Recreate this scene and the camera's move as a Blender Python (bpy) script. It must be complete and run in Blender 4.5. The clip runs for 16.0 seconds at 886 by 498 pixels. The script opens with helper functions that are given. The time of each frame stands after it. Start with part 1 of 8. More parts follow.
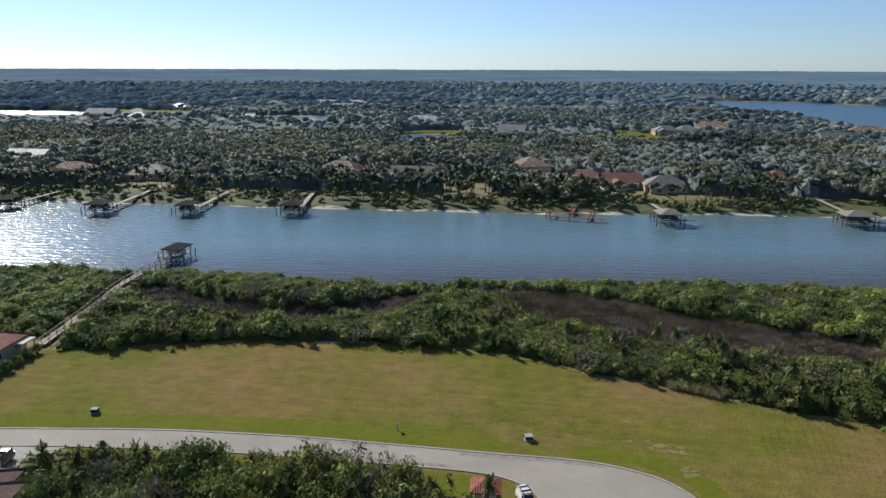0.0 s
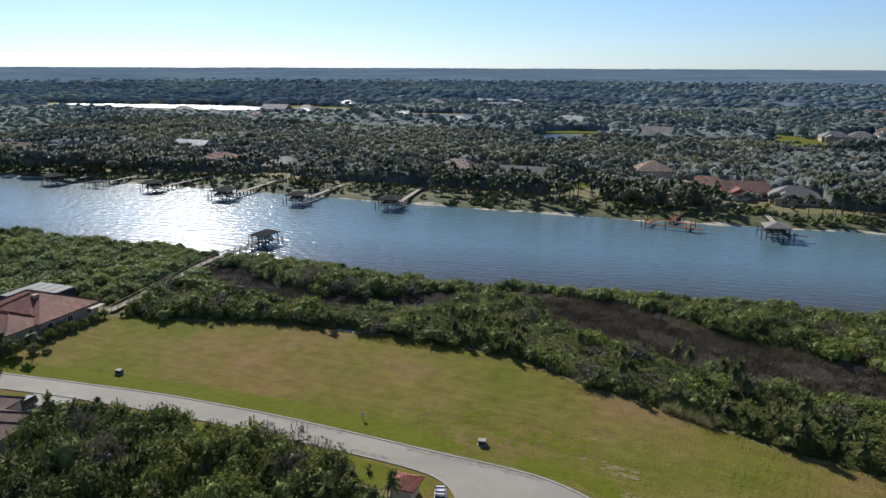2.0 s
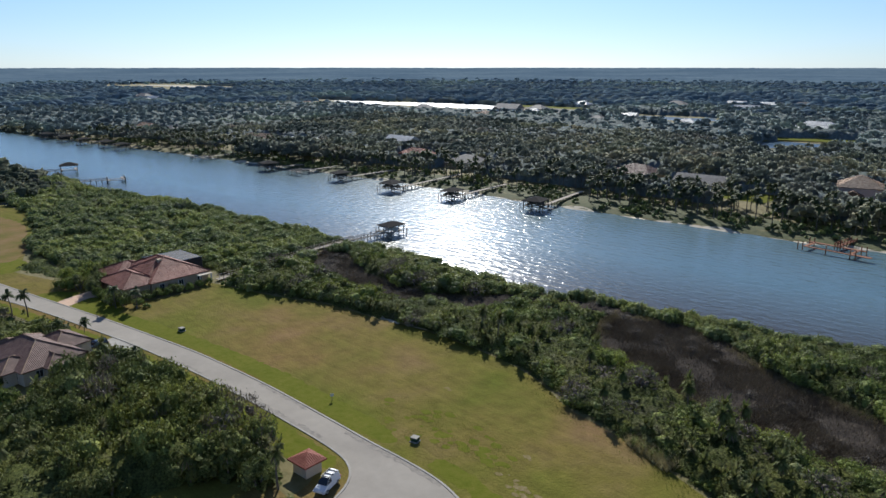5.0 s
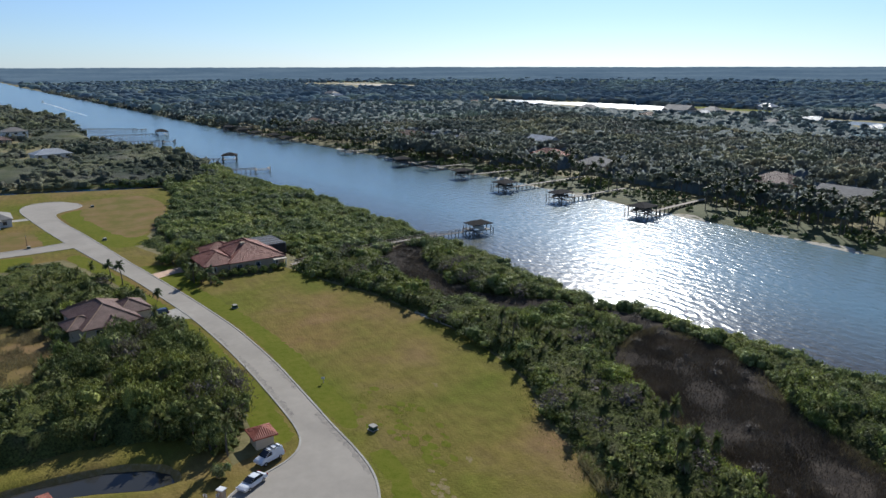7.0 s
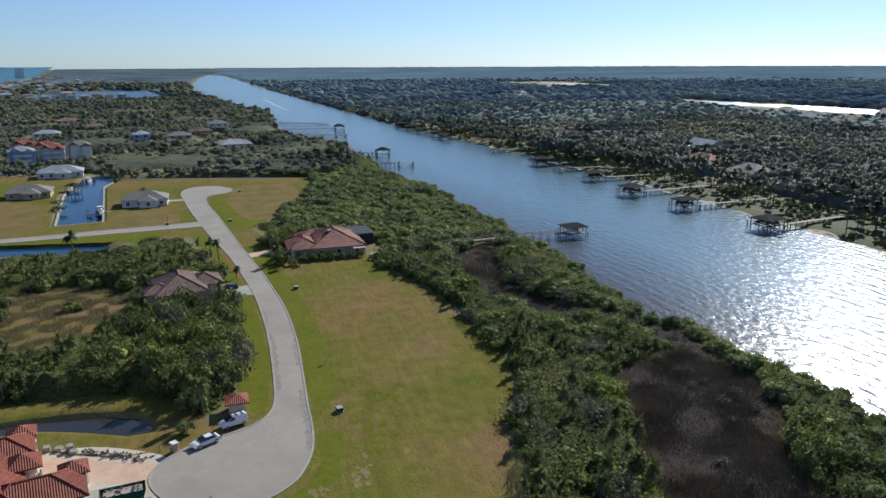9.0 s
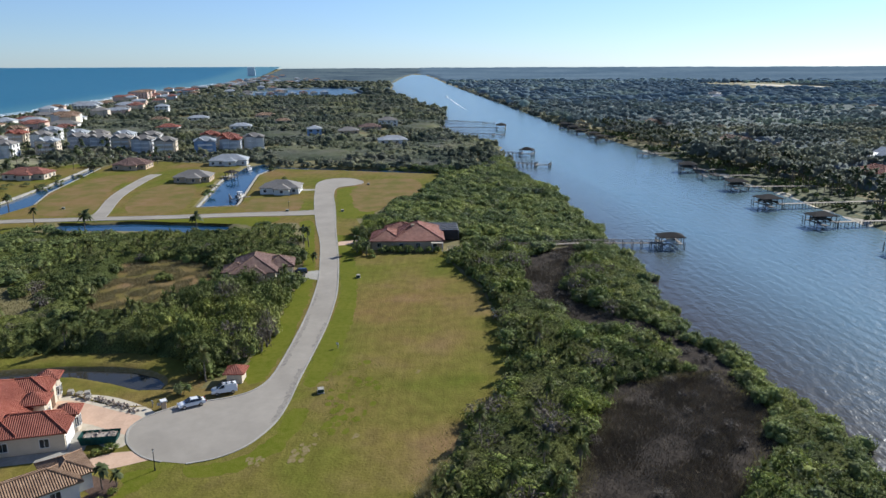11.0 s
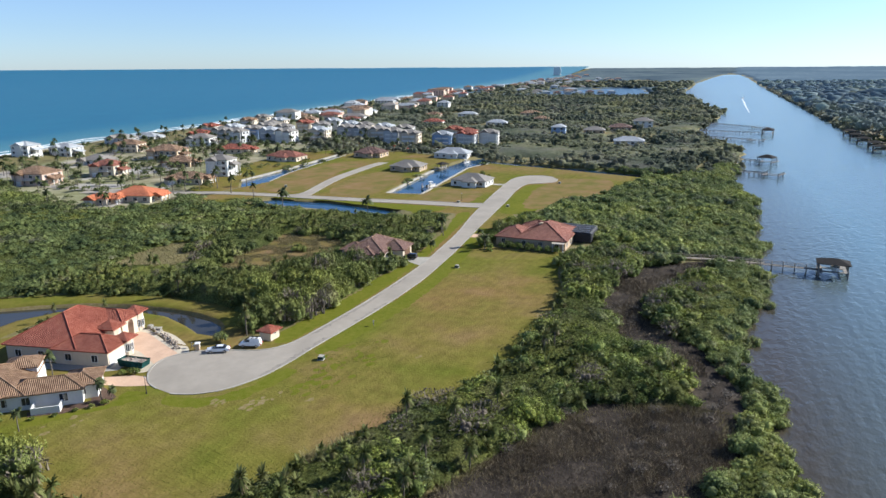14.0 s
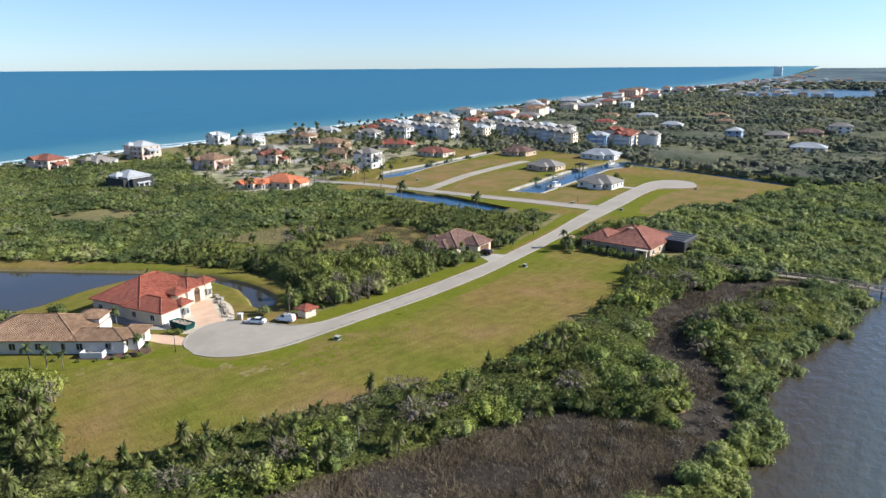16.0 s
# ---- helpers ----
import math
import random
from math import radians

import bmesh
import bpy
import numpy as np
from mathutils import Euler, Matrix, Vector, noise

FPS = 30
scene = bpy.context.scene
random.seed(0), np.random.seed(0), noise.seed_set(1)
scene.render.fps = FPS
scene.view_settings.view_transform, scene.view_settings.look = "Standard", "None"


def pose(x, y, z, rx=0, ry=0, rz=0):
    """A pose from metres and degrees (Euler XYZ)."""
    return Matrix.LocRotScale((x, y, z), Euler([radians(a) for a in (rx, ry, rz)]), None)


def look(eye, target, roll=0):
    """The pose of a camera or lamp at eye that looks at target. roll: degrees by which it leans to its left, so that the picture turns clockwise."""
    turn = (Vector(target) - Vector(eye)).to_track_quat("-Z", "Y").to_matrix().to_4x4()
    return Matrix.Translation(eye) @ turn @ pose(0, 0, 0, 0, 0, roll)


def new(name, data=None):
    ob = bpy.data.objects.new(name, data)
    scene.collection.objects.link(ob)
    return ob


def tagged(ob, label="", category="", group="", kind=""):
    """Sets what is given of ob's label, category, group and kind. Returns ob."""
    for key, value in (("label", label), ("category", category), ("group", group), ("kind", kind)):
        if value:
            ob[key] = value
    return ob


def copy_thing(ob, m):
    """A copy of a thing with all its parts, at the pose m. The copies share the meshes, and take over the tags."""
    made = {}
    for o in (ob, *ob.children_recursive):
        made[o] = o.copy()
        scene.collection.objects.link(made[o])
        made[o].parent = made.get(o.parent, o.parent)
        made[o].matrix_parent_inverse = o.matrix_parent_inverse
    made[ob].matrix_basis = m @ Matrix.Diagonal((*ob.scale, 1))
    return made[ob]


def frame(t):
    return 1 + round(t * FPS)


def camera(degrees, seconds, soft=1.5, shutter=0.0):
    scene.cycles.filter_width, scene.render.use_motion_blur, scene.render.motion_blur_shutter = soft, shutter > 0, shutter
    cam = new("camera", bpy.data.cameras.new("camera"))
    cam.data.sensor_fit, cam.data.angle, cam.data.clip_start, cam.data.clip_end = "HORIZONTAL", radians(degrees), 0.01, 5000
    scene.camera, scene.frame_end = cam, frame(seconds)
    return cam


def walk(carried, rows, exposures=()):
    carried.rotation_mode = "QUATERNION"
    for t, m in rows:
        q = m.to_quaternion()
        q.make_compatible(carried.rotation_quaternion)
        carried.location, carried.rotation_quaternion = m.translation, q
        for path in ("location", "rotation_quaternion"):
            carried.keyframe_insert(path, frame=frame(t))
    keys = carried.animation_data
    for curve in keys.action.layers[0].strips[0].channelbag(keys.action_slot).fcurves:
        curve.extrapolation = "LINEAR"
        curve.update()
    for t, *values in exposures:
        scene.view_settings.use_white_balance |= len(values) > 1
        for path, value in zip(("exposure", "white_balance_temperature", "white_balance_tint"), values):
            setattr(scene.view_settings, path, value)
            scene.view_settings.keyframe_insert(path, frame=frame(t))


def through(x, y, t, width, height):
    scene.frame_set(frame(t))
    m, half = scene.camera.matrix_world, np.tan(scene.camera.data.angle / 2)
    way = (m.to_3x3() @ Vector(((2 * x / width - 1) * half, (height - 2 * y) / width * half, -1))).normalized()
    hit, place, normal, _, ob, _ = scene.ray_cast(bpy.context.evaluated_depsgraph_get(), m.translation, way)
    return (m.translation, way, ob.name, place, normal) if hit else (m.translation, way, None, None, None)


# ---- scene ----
cam = camera(63.7, 16.0)
METRES, EYE, TILT, LEAN, TURN = 285.7, 57.7, -0.46, 0.14, 9.5
ROWS = [
    (0.0, 0.0, 0.0, 0.0, 0.07, -13.85, -0.35),
    (0.5, 0.0281, -0.0004, 0.0006, 3.53, -13.9, -0.42),
    (1.0, 0.0564, 0.001, 0.0011, 7.02, -13.93, -0.45),
    (1.5, 0.0844, 0.0043, 0.0016, 10.51, -13.98, -0.49),
    (2.0, 0.1133, 0.0093, 0.002, 14.12, -14.02, -0.47),
    (2.5, 0.1408, 0.0159, 0.0026, 17.65, -14.06, -0.47),
    (3.0, 0.168, 0.0242, 0.0031, 21.17, -14.07, -0.45),
    (3.5, 0.1944, 0.0341, 0.0035, 24.68, -14.1, -0.46),
    (4.0, 0.2203, 0.0457, 0.0039, 28.18, -14.12, -0.44),
    (6.5, 0.3404, 0.1267, 0.0067, 46.05, -14.29, -0.33),
    (7.0, 0.3635, 0.1497, 0.0068, 50.03, -14.33, -0.34),
    (7.5, 0.3852, 0.1746, 0.0072, 54.05, -14.37, -0.32),
    (8.0, 0.4051, 0.2009, 0.0074, 58.06, -14.41, -0.30),
    (8.5, 0.4237, 0.2297, 0.0075, 62.24, -14.46, -0.26),
    (9.0, 0.4396, 0.2584, 0.0074, 66.23, -14.47, -0.24),
    (11.5, 0.487, 0.4144, 0.0082, 86.2, -14.6, -0.21),
    (12.0, 0.4901, 0.4483, 0.0081, 90.33, -14.64, -0.16),
    (12.5, 0.4907, 0.4813, 0.0081, 94.34, -14.64, -0.11),
    (13.0, 0.489, 0.5143, 0.0076, 98.38, -14.63, -0.06),
    (13.5, 0.4849, 0.547, 0.0072, 102.4, -14.64, -0.03),
    (14.0, 0.4785, 0.5795, 0.0066, 106.44, -14.64, -0.02),
    (14.5, 0.47, 0.6112, 0.0059, 110.48, -14.65, -0.01),
    (15.0, 0.4593, 0.6423, 0.0052, 114.49, -14.64, 0.02),
    (15.5, 0.4459, 0.6734, 0.0044, 118.66, -14.64, 0.05),
    (16.0, 0.4309, 0.7025, 0.0039, 122.69, -14.64, 0.07),
]
walk(cam, [(t, pose(0, 0, EYE, TILT, LEAN, TURN) @ pose(METRES * x, METRES * y, METRES * z, 90 + pitch, roll, yaw)) for t, x, y, z, yaw, pitch, roll in ROWS],
     exposures=[(0.0, 0.5, 6450, 8), (4.0, 0.42, 6300, 8), (9.0, 0.39, 6150, 8), (12.0, 0.82, 6250, 8), (13.0, 0.9, 6280, 8), (16.0, 1.09, 6450, 8)])

# ---- daylight ----
SUN_YAW, SUN_ELEV = radians(45.5), radians(30.0)   # yaw from +y towards -x
TO_SUN = Vector((-math.sin(SUN_YAW) * math.cos(SUN_ELEV), math.cos(SUN_YAW) * math.cos(SUN_ELEV), math.sin(SUN_ELEV)))
world = bpy.data.worlds.new("sky")
scene.world = world
world.use_nodes = True
wn, wl = world.node_tree.nodes, world.node_tree.links
sky = wn.new("ShaderNodeTexSky")
sky.sky_type, sky.sun_disc = "NISHITA", False
sky.sun_elevation, sky.sun_rotation = SUN_ELEV, -SUN_YAW
sky.altitude, sky.air_density, sky.dust_density, sky.ozone_density = 50.0, 0.9, 0.15, 3.0
tint = wn.new("ShaderNodeMix")   # clear winter air: a little bluer than the model
tint.data_type, tint.blend_type = "RGBA", "MULTIPLY"
tint.inputs[0].default_value = 1.0
tint.inputs[7].default_value = (0.745, 0.91, 1.2, 1)
pale = wn.new("ShaderNodeHueSaturation")   # paler overhead, less yellow low down
pale.inputs["Saturation"].default_value = 0.80
wl.new(sky.outputs[0], pale.inputs["Color"])
wl.new(pale.outputs[0], tint.inputs[6])
wl.new(tint.outputs[2], wn["Background"].inputs[0])
wn["Background"].inputs[1].default_value = 0.069
sun_data = bpy.data.lights.new("sun", "SUN")
sun_data.energy, sun_data.angle, sun_data.color = 4.6, radians(0.53), (1.0, 0.96, 0.9)
sun = new("sun", sun_data)
sun.matrix_world = look(TO_SUN * 300, (0, 0, 0))

# ---- helpers of this scene ----
RNG = np.random.default_rng(7)


def quick_mesh(name, V, quads=None, tris=None, smooth=False):
    """A mesh from arrays of corners and of faces with four and three corners."""
    me = bpy.data.meshes.new(name)
    V = np.asarray(V, np.float32)
    quads = np.zeros((0, 4), np.int32) if quads is None else np.asarray(quads, np.int32)
    tris = np.zeros((0, 3), np.int32) if tris is None else np.asarray(tris, np.int32)
    nq, nt = len(quads), len(tris)
    me.vertices.add(len(V))
    me.vertices.foreach_set("co", V.ravel())
    me.loops.add(nq * 4 + nt * 3)
    me.loops.foreach_set("vertex_index", np.concatenate([quads.ravel(), tris.ravel()]).astype(np.int32))
    me.polygons.add(nq + nt)
    starts = np.concatenate([np.arange(nq) * 4, nq * 4 + np.arange(nt) * 3]).astype(np.int32)
    me.polygons.foreach_set("loop_start", starts)
    if smooth:
        me.polygons.foreach_set("use_smooth", np.ones(nq + nt, bool))
    me.update(calc_edges=True)
    me.validate()
    return me


def part(name, bm, material, parent=None, label="", smooth=False):
    """One mesh object out of a bmesh, under its thing or part."""
    me = bpy.data.meshes.new(name)
    bm.to_mesh(me)
    bm.free()
    if smooth:
        for p in me.polygons:
            p.use_smooth = True
    me.materials.append(material)
    ob = new(name, me)
    ob.parent = parent
    return tagged(ob, label)


def share(name, me, parent, m=None):
    """Another object on a mesh that exists already."""
    ob = new(name, me)
    ob.parent = parent
    if m is not None:
        ob.matrix_basis = m
    return ob


def empty(name, m, label="", category="", group="", kind=""):
    ob = new(name)
    ob.matrix_basis = m
    ob.empty_display_size = 0.2
    return tagged(ob, label, category, group, kind)


def add_box(bm, x0, y0, z0, x1, y1, z1, bevel=0.0):
    r = bmesh.ops.create_cube(bm, size=1.0, matrix=Matrix.Translation(((x0 + x1) / 2, (y0 + y1) / 2, (z0 + z1) / 2)) @ Matrix.Diagonal((abs(x1 - x0), abs(y1 - y0), abs(z1 - z0), 1)))
    if bevel:
        es = list({e for v in r["verts"] for e in v.link_edges})
        bmesh.ops.bevel(bm, geom=es, offset=bevel, segments=1, affect="EDGES")
    return bm


def box(x0, y0, z0, x1, y1, z1, bevel=0.0):
    return add_box(bmesh.new(), x0, y0, z0, x1, y1, z1, bevel)


def add_rod(bm, a, b, r0, r1=None, n=6):
    """A tapered rod from a to b."""
    a, b = Vector(a), Vector(b)
    r1 = r0 if r1 is None else r1
    q = (b - a).to_track_quat("Z", "Y").to_matrix().to_4x4()
    bmesh.ops.create_cone(bm, cap_ends=True, segments=n, radius1=r0, radius2=r1, depth=(b - a).length, matrix=Matrix.Translation((a + b) / 2) @ q)
    return bm


def rod(a, b, r0, r1=None, n=6):
    return add_rod(bmesh.new(), a, b, r0, r1, n)


def smooth_line(points, n=6, closed=False):
    """A rounded line through the points."""
    P = [np.array(p, float) for p in points]
    out, k = [], len(P)
    for i in range(k if closed else k - 1):
        p0, p1, p2, p3 = (P[(i + j) % k] if closed else P[min(max(i + j, 0), k - 1)] for j in (-1, 0, 1, 2))
        for s in range(n):
            u = s / n
            out.append(0.5 * (2 * p1 + (p2 - p0) * u + (2 * p0 - 5 * p1 + 4 * p2 - p3) * u * u + (3 * p1 - p0 - 3 * p2 + p3) * u ** 3))
    if not closed:
        out.append(P[-1])
    return out


def sheet(name, outline, z, material, label="", thick=0.0):
    """A flat piece of ground with an outline."""
    bm = bmesh.new()
    f = bm.faces.new([bm.verts.new((p[0], p[1], z)) for p in outline])
    f.normal_update()
    if f.normal.z < 0:
        f.normal_flip()
    if thick:
        r = bmesh.ops.extrude_face_region(bm, geom=[f])
        for v in r["geom"]:
            if isinstance(v, bmesh.types.BMVert):
                v.co.z += thick
        bmesh.ops.recalc_face_normals(bm, faces=bm.faces)
    bmesh.ops.triangulate(bm, faces=bm.faces)
    ob = part(name, bm, material)
    return tagged(ob, label, kind="structure")


def strip(name, line, width, z, material, height=0.1, label="", kind="structure", parent=None):
    """A raised band along a line: a kerb, a wall, a path."""
    P = [np.array(p[:2], float) for p in line]
    bm, rows = bmesh.new(), []
    for i, p in enumerate(P):
        t = P[min(i + 1, len(P) - 1)] - P[max(i - 1, 0)]
        n = np.array((-t[1], t[0])) / (np.hypot(*t) + 1e-9) * width / 2
        rows.append([bm.verts.new((*(p + s * n), zz)) for s, zz in ((-1, z), (-1, z + height), (1, z + height), (1, z))])
    for a, b in zip(rows, rows[1:]):
        for j in range(3):
            bm.faces.new((a[j], a[j + 1], b[j + 1], b[j]))
    bm.faces.new(rows[0]), bm.faces.new(rows[-1])
    bmesh.ops.recalc_face_normals(bm, faces=bm.faces)
    ob = part(name, bm, material, parent)
    return tagged(ob, label, kind=kind)


def inside(x, y, poly):
    """Which of the places lie in the outline."""
    x, y = np.asarray(x, float), np.asarray(y, float)
    r = np.zeros(x.shape, bool)
    for (ax, ay), (bx, by) in zip(poly, list(poly[1:]) + [poly[0]]):
        c = (ay > y) != (by > y)
        with np.errstate(divide="ignore", invalid="ignore"):
            r ^= c & (x < (bx - ax) * (y - ay) / (by - ay + 1e-12) + ax)
    return r


def away(x, y, poly, closed=True):
    """The distance of the places from the outline's edge."""
    d = np.full(np.shape(x), 1e9)
    pts = list(poly)
    for (ax, ay), (bx, by) in zip(pts, pts[1:] + ([pts[0]] if closed else [])):
        ex, ey = bx - ax, by - ay
        u = np.clip(((x - ax) * ex + (y - ay) * ey) / (ex * ex + ey * ey + 1e-12), 0, 1)
        d = np.minimum(d, np.hypot(x - ax - u * ex, y - ay - u * ey))
    return d


# ---- materials ----
def material(name, colours, scale=1.0, detail=6.0, rough=0.8, bump=0.0, bump_scale=None, coarse=0.0, coarse_colours=None, metal=0.0, spec=0.3, island=0.0, random=0.0, stretch=None, coat=0.0):
    """Two scales of noise between colours, a bump, and variation from piece to piece."""
    m = bpy.data.materials.new(name)
    m.use_nodes = True
    n, l = m.node_tree.nodes, m.node_tree.links
    b = n["Principled BSDF"]
    b.inputs["Roughness"].default_value, b.inputs["Metallic"].default_value = rough, metal
    b.inputs["Specular IOR Level"].default_value = spec
    b.inputs["Coat Weight"].default_value = coat
    geo = n.new("ShaderNodeNewGeometry")
    place = geo.outputs["Position"]
    if stretch:
        mp = n.new("ShaderNodeMapping")
        mp.inputs["Scale"].default_value = stretch[0]
        mp.inputs["Rotation"].default_value = (0, 0, radians(stretch[1]))
        l.new(place, mp.inputs[0])
        place = mp.outputs[0]
    no = n.new("ShaderNodeTexNoise")
    no.inputs["Scale"].default_value, no.inputs["Detail"].default_value = scale, detail
    no.inputs["Roughness"].default_value = 0.65
    l.new(place, no.inputs["Vector"])
    ramp = n.new("ShaderNodeValToRGB")
    while len(ramp.color_ramp.elements) < len(colours):
        ramp.color_ramp.elements.new(0.5)
    for i, (e, c) in enumerate(zip(ramp.color_ramp.elements, colours)):
        e.position = 0.3 + 0.4 * i / max(len(colours) - 1, 1)
        e.color = (*c, 1)
    l.new(no.outputs[0], ramp.inputs[0])
    col = ramp.outputs[0]
    if coarse:
        n2 = n.new("ShaderNodeTexNoise")
        n2.inputs["Scale"].default_value, n2.inputs["Detail"].default_value = coarse, 3.0
        l.new(geo.outputs["Position"], n2.inputs["Vector"])
        r2 = n.new("ShaderNodeValToRGB")
        while len(r2.color_ramp.elements) < len(coarse_colours):
            r2.color_ramp.elements.new(0.5)
        for i, (e, c) in enumerate(zip(r2.color_ramp.elements, coarse_colours)):
            e.position = 0.35 + 0.3 * i / max(len(coarse_colours) - 1, 1)
            e.color = (*c, 1)
        l.new(n2.outputs[0], r2.inputs[0])
        mx = n.new("ShaderNodeMix")
        mx.data_type, mx.blend_type = "RGBA", "MULTIPLY"
        mx.inputs[0].default_value = 1.0
        l.new(col, mx.inputs[6]), l.new(r2.outputs[0], mx.inputs[7])
        col = mx.outputs[2]
    if island or random:
        src = geo.outputs["Random Per Island"]
        if random:
            src = n.new("ShaderNodeObjectInfo").outputs["Random"]
        mr = n.new("ShaderNodeMapRange")
        amount = island or random
        mr.inputs["To Min"].default_value, mr.inputs["To Max"].default_value = 1 - amount, 1 + amount
        l.new(src, mr.inputs[0])
        hs = n.new("ShaderNodeHueSaturation")
        l.new(mr.outputs[0], hs.inputs["Value"]), l.new(col, hs.inputs["Color"])
        col = hs.outputs[0]
    l.new(col, b.inputs["Base Color"])
    if bump:
        n3 = n.new("ShaderNodeTexNoise")
        n3.inputs["Scale"].default_value, n3.inputs["Detail"].default_value = bump_scale or scale * 3, 4.0
        l.new(place, n3.inputs["Vector"])
        bp = n.new("ShaderNodeBump")
        bp.inputs["Strength"].default_value, bp.inputs["Distance"].default_value = 1.0, bump
        l.new(n3.outputs[0], bp.inputs["Height"]), l.new(bp.outputs[0], b.inputs["Normal"])
    return m


def leaf_material(name, colours, coarse_scale, island=0.35, through=0.35, rough=0.7, random=0.0, spec=0.12, fine=0.0, deep=1.0, crisp=1.0, patches=0.0):
    """Foliage: some light passes through the leaves."""
    m = material(name, colours, scale=coarse_scale, detail=4.0, rough=rough, spec=spec, island=island, coarse=patches, coarse_colours=[(0.62, 0.68, 0.74), (1, 1, 1), (1.32, 1.26, 1.02)])
    n, l = m.node_tree.nodes, m.node_tree.links
    b = n["Principled BSDF"]
    col = b.inputs["Base Color"].links[0].from_socket
    if fine:   # single leaves, and the shade in the gaps between them, put into the colour
        geo, nf, rf, mx, bp = (n.new(k) for k in ("ShaderNodeNewGeometry", "ShaderNodeTexNoise", "ShaderNodeMapRange", "ShaderNodeMix", "ShaderNodeBump"))
        nf.inputs["Scale"].default_value, nf.inputs["Detail"].default_value, nf.inputs["Roughness"].default_value = fine, 5.0, 0.7
        l.new(geo.outputs["Position"], nf.inputs["Vector"])
        rf.inputs["From Min"].default_value, rf.inputs["From Max"].default_value = 0.32, 0.66
        rf.inputs["To Min"].default_value, rf.inputs["To Max"].default_value = 1 - 0.78 * crisp, 1 + 0.62 * crisp
        l.new(nf.outputs[0], rf.inputs[0])
        mx.data_type, mx.blend_type = "RGBA", "MULTIPLY"
        mx.inputs[0].default_value = 1.0
        l.new(col, mx.inputs[6]), l.new(rf.outputs[0], mx.inputs[7])
        bp.inputs["Distance"].default_value = deep / fine
        l.new(nf.outputs[0], bp.inputs["Height"]), l.new(bp.outputs[0], b.inputs["Normal"])
        col = mx.outputs[2]
        l.new(col, b.inputs["Base Color"])
    if random:
        oi, mr, hs = n.new("ShaderNodeObjectInfo"), n.new("ShaderNodeMapRange"), n.new("ShaderNodeHueSaturation")
        mr.inputs["To Min"].default_value, mr.inputs["To Max"].default_value = 1 - random, 1 + random
        l.new(oi.outputs["Random"], mr.inputs[0]), l.new(mr.outputs[0], hs.inputs["Value"]), l.new(col, hs.inputs["Color"])
        col = hs.outputs[0]
        l.new(col, b.inputs["Base Color"])
    t, mix = n.new("ShaderNodeBsdfTranslucent"), n.new("ShaderNodeMixShader")
    l.new(col, t.inputs[0])
    mix.inputs[0].default_value = through
    l.new(b.outputs[0], mix.inputs[1]), l.new(t.outputs[0], mix.inputs[2])
    l.new(mix.outputs[0], n["Material Output"].inputs[0])
    return m


def water_material(name, deep, rough, wave, bump, far_bump=0.0, spec=0.5, turn=0.0, squash=3.0, swell=0.0):
    """Water: dark below, sky on top, ripples in two sizes."""
    m = bpy.data.materials.new(name)
    m.use_nodes = True
    n, l = m.node_tree.nodes, m.node_tree.links
    b = n["Principled BSDF"]
    b.inputs["Roughness"].default_value, b.inputs["IOR"].default_value, b.inputs["Specular IOR Level"].default_value = rough, 1.33, spec
    geo = n.new("ShaderNodeNewGeometry")
    mp = n.new("ShaderNodeMapping")
    mp.inputs["Rotation"].default_value, mp.inputs["Scale"].default_value = (0, 0, radians(turn)), (1, squash, 1)
    l.new(geo.outputs["Position"], mp.inputs[0])
    big, small, patch = (n.new("ShaderNodeTexNoise") for _ in range(3))
    for t, s, d in ((big, wave, 1.5), (small, wave * 4, 2.0), (patch, 0.012, 4.0)):
        t.inputs["Scale"].default_value, t.inputs["Detail"].default_value = s, d
    l.new(mp.outputs[0], big.inputs["Vector"]), l.new(mp.outputs[0], small.inputs["Vector"]), l.new(mp.outputs[0], patch.inputs["Vector"])
    ramp = n.new("ShaderNodeValToRGB")
    ramp.color_ramp.elements[0].position, ramp.color_ramp.elements[1].position = 0.35, 0.65
    ramp.color_ramp.elements[0].color, ramp.color_ramp.elements[1].color = (*deep[0], 1), (*deep[1], 1)
    l.new(patch.outputs[0], ramp.inputs[0]), l.new(ramp.outputs[0], b.inputs["Base Color"])
    b1, b2 = n.new("ShaderNodeBump"), n.new("ShaderNodeBump")
    b1.inputs["Distance"].default_value, b2.inputs["Distance"].default_value = bump, bump * 0.2
    high = big.outputs[0]
    if swell:   # long low wave lines about four metres apart
        wm, wv, add = (n.new(k) for k in ("ShaderNodeMapping", "ShaderNodeTexWave", "ShaderNodeMath"))
        wm.inputs["Rotation"].default_value = (0, 0, radians(-6))
        wv.bands_direction, add.operation = "Y", "MULTIPLY_ADD"
        wv.inputs["Scale"].default_value, wv.inputs["Distortion"].default_value = 0.085, 2.2
        wv.inputs["Detail"].default_value, wv.inputs["Detail Scale"].default_value = 2.0, 0.35
        add.inputs[1].default_value = swell
        l.new(geo.outputs["Position"], wm.inputs[0]), l.new(wm.outputs[0], wv.inputs["Vector"])
        l.new(wv.outputs["Fac"], add.inputs[0]), l.new(high, add.inputs[2])
        high = add.outputs[0]
    l.new(high, b1.inputs["Height"]), l.new(small.outputs[0], b2.inputs["Height"])
    l.new(b1.outputs[0], b2.inputs["Normal"]), l.new(b2.outputs[0], b.inputs["Normal"])
    return m


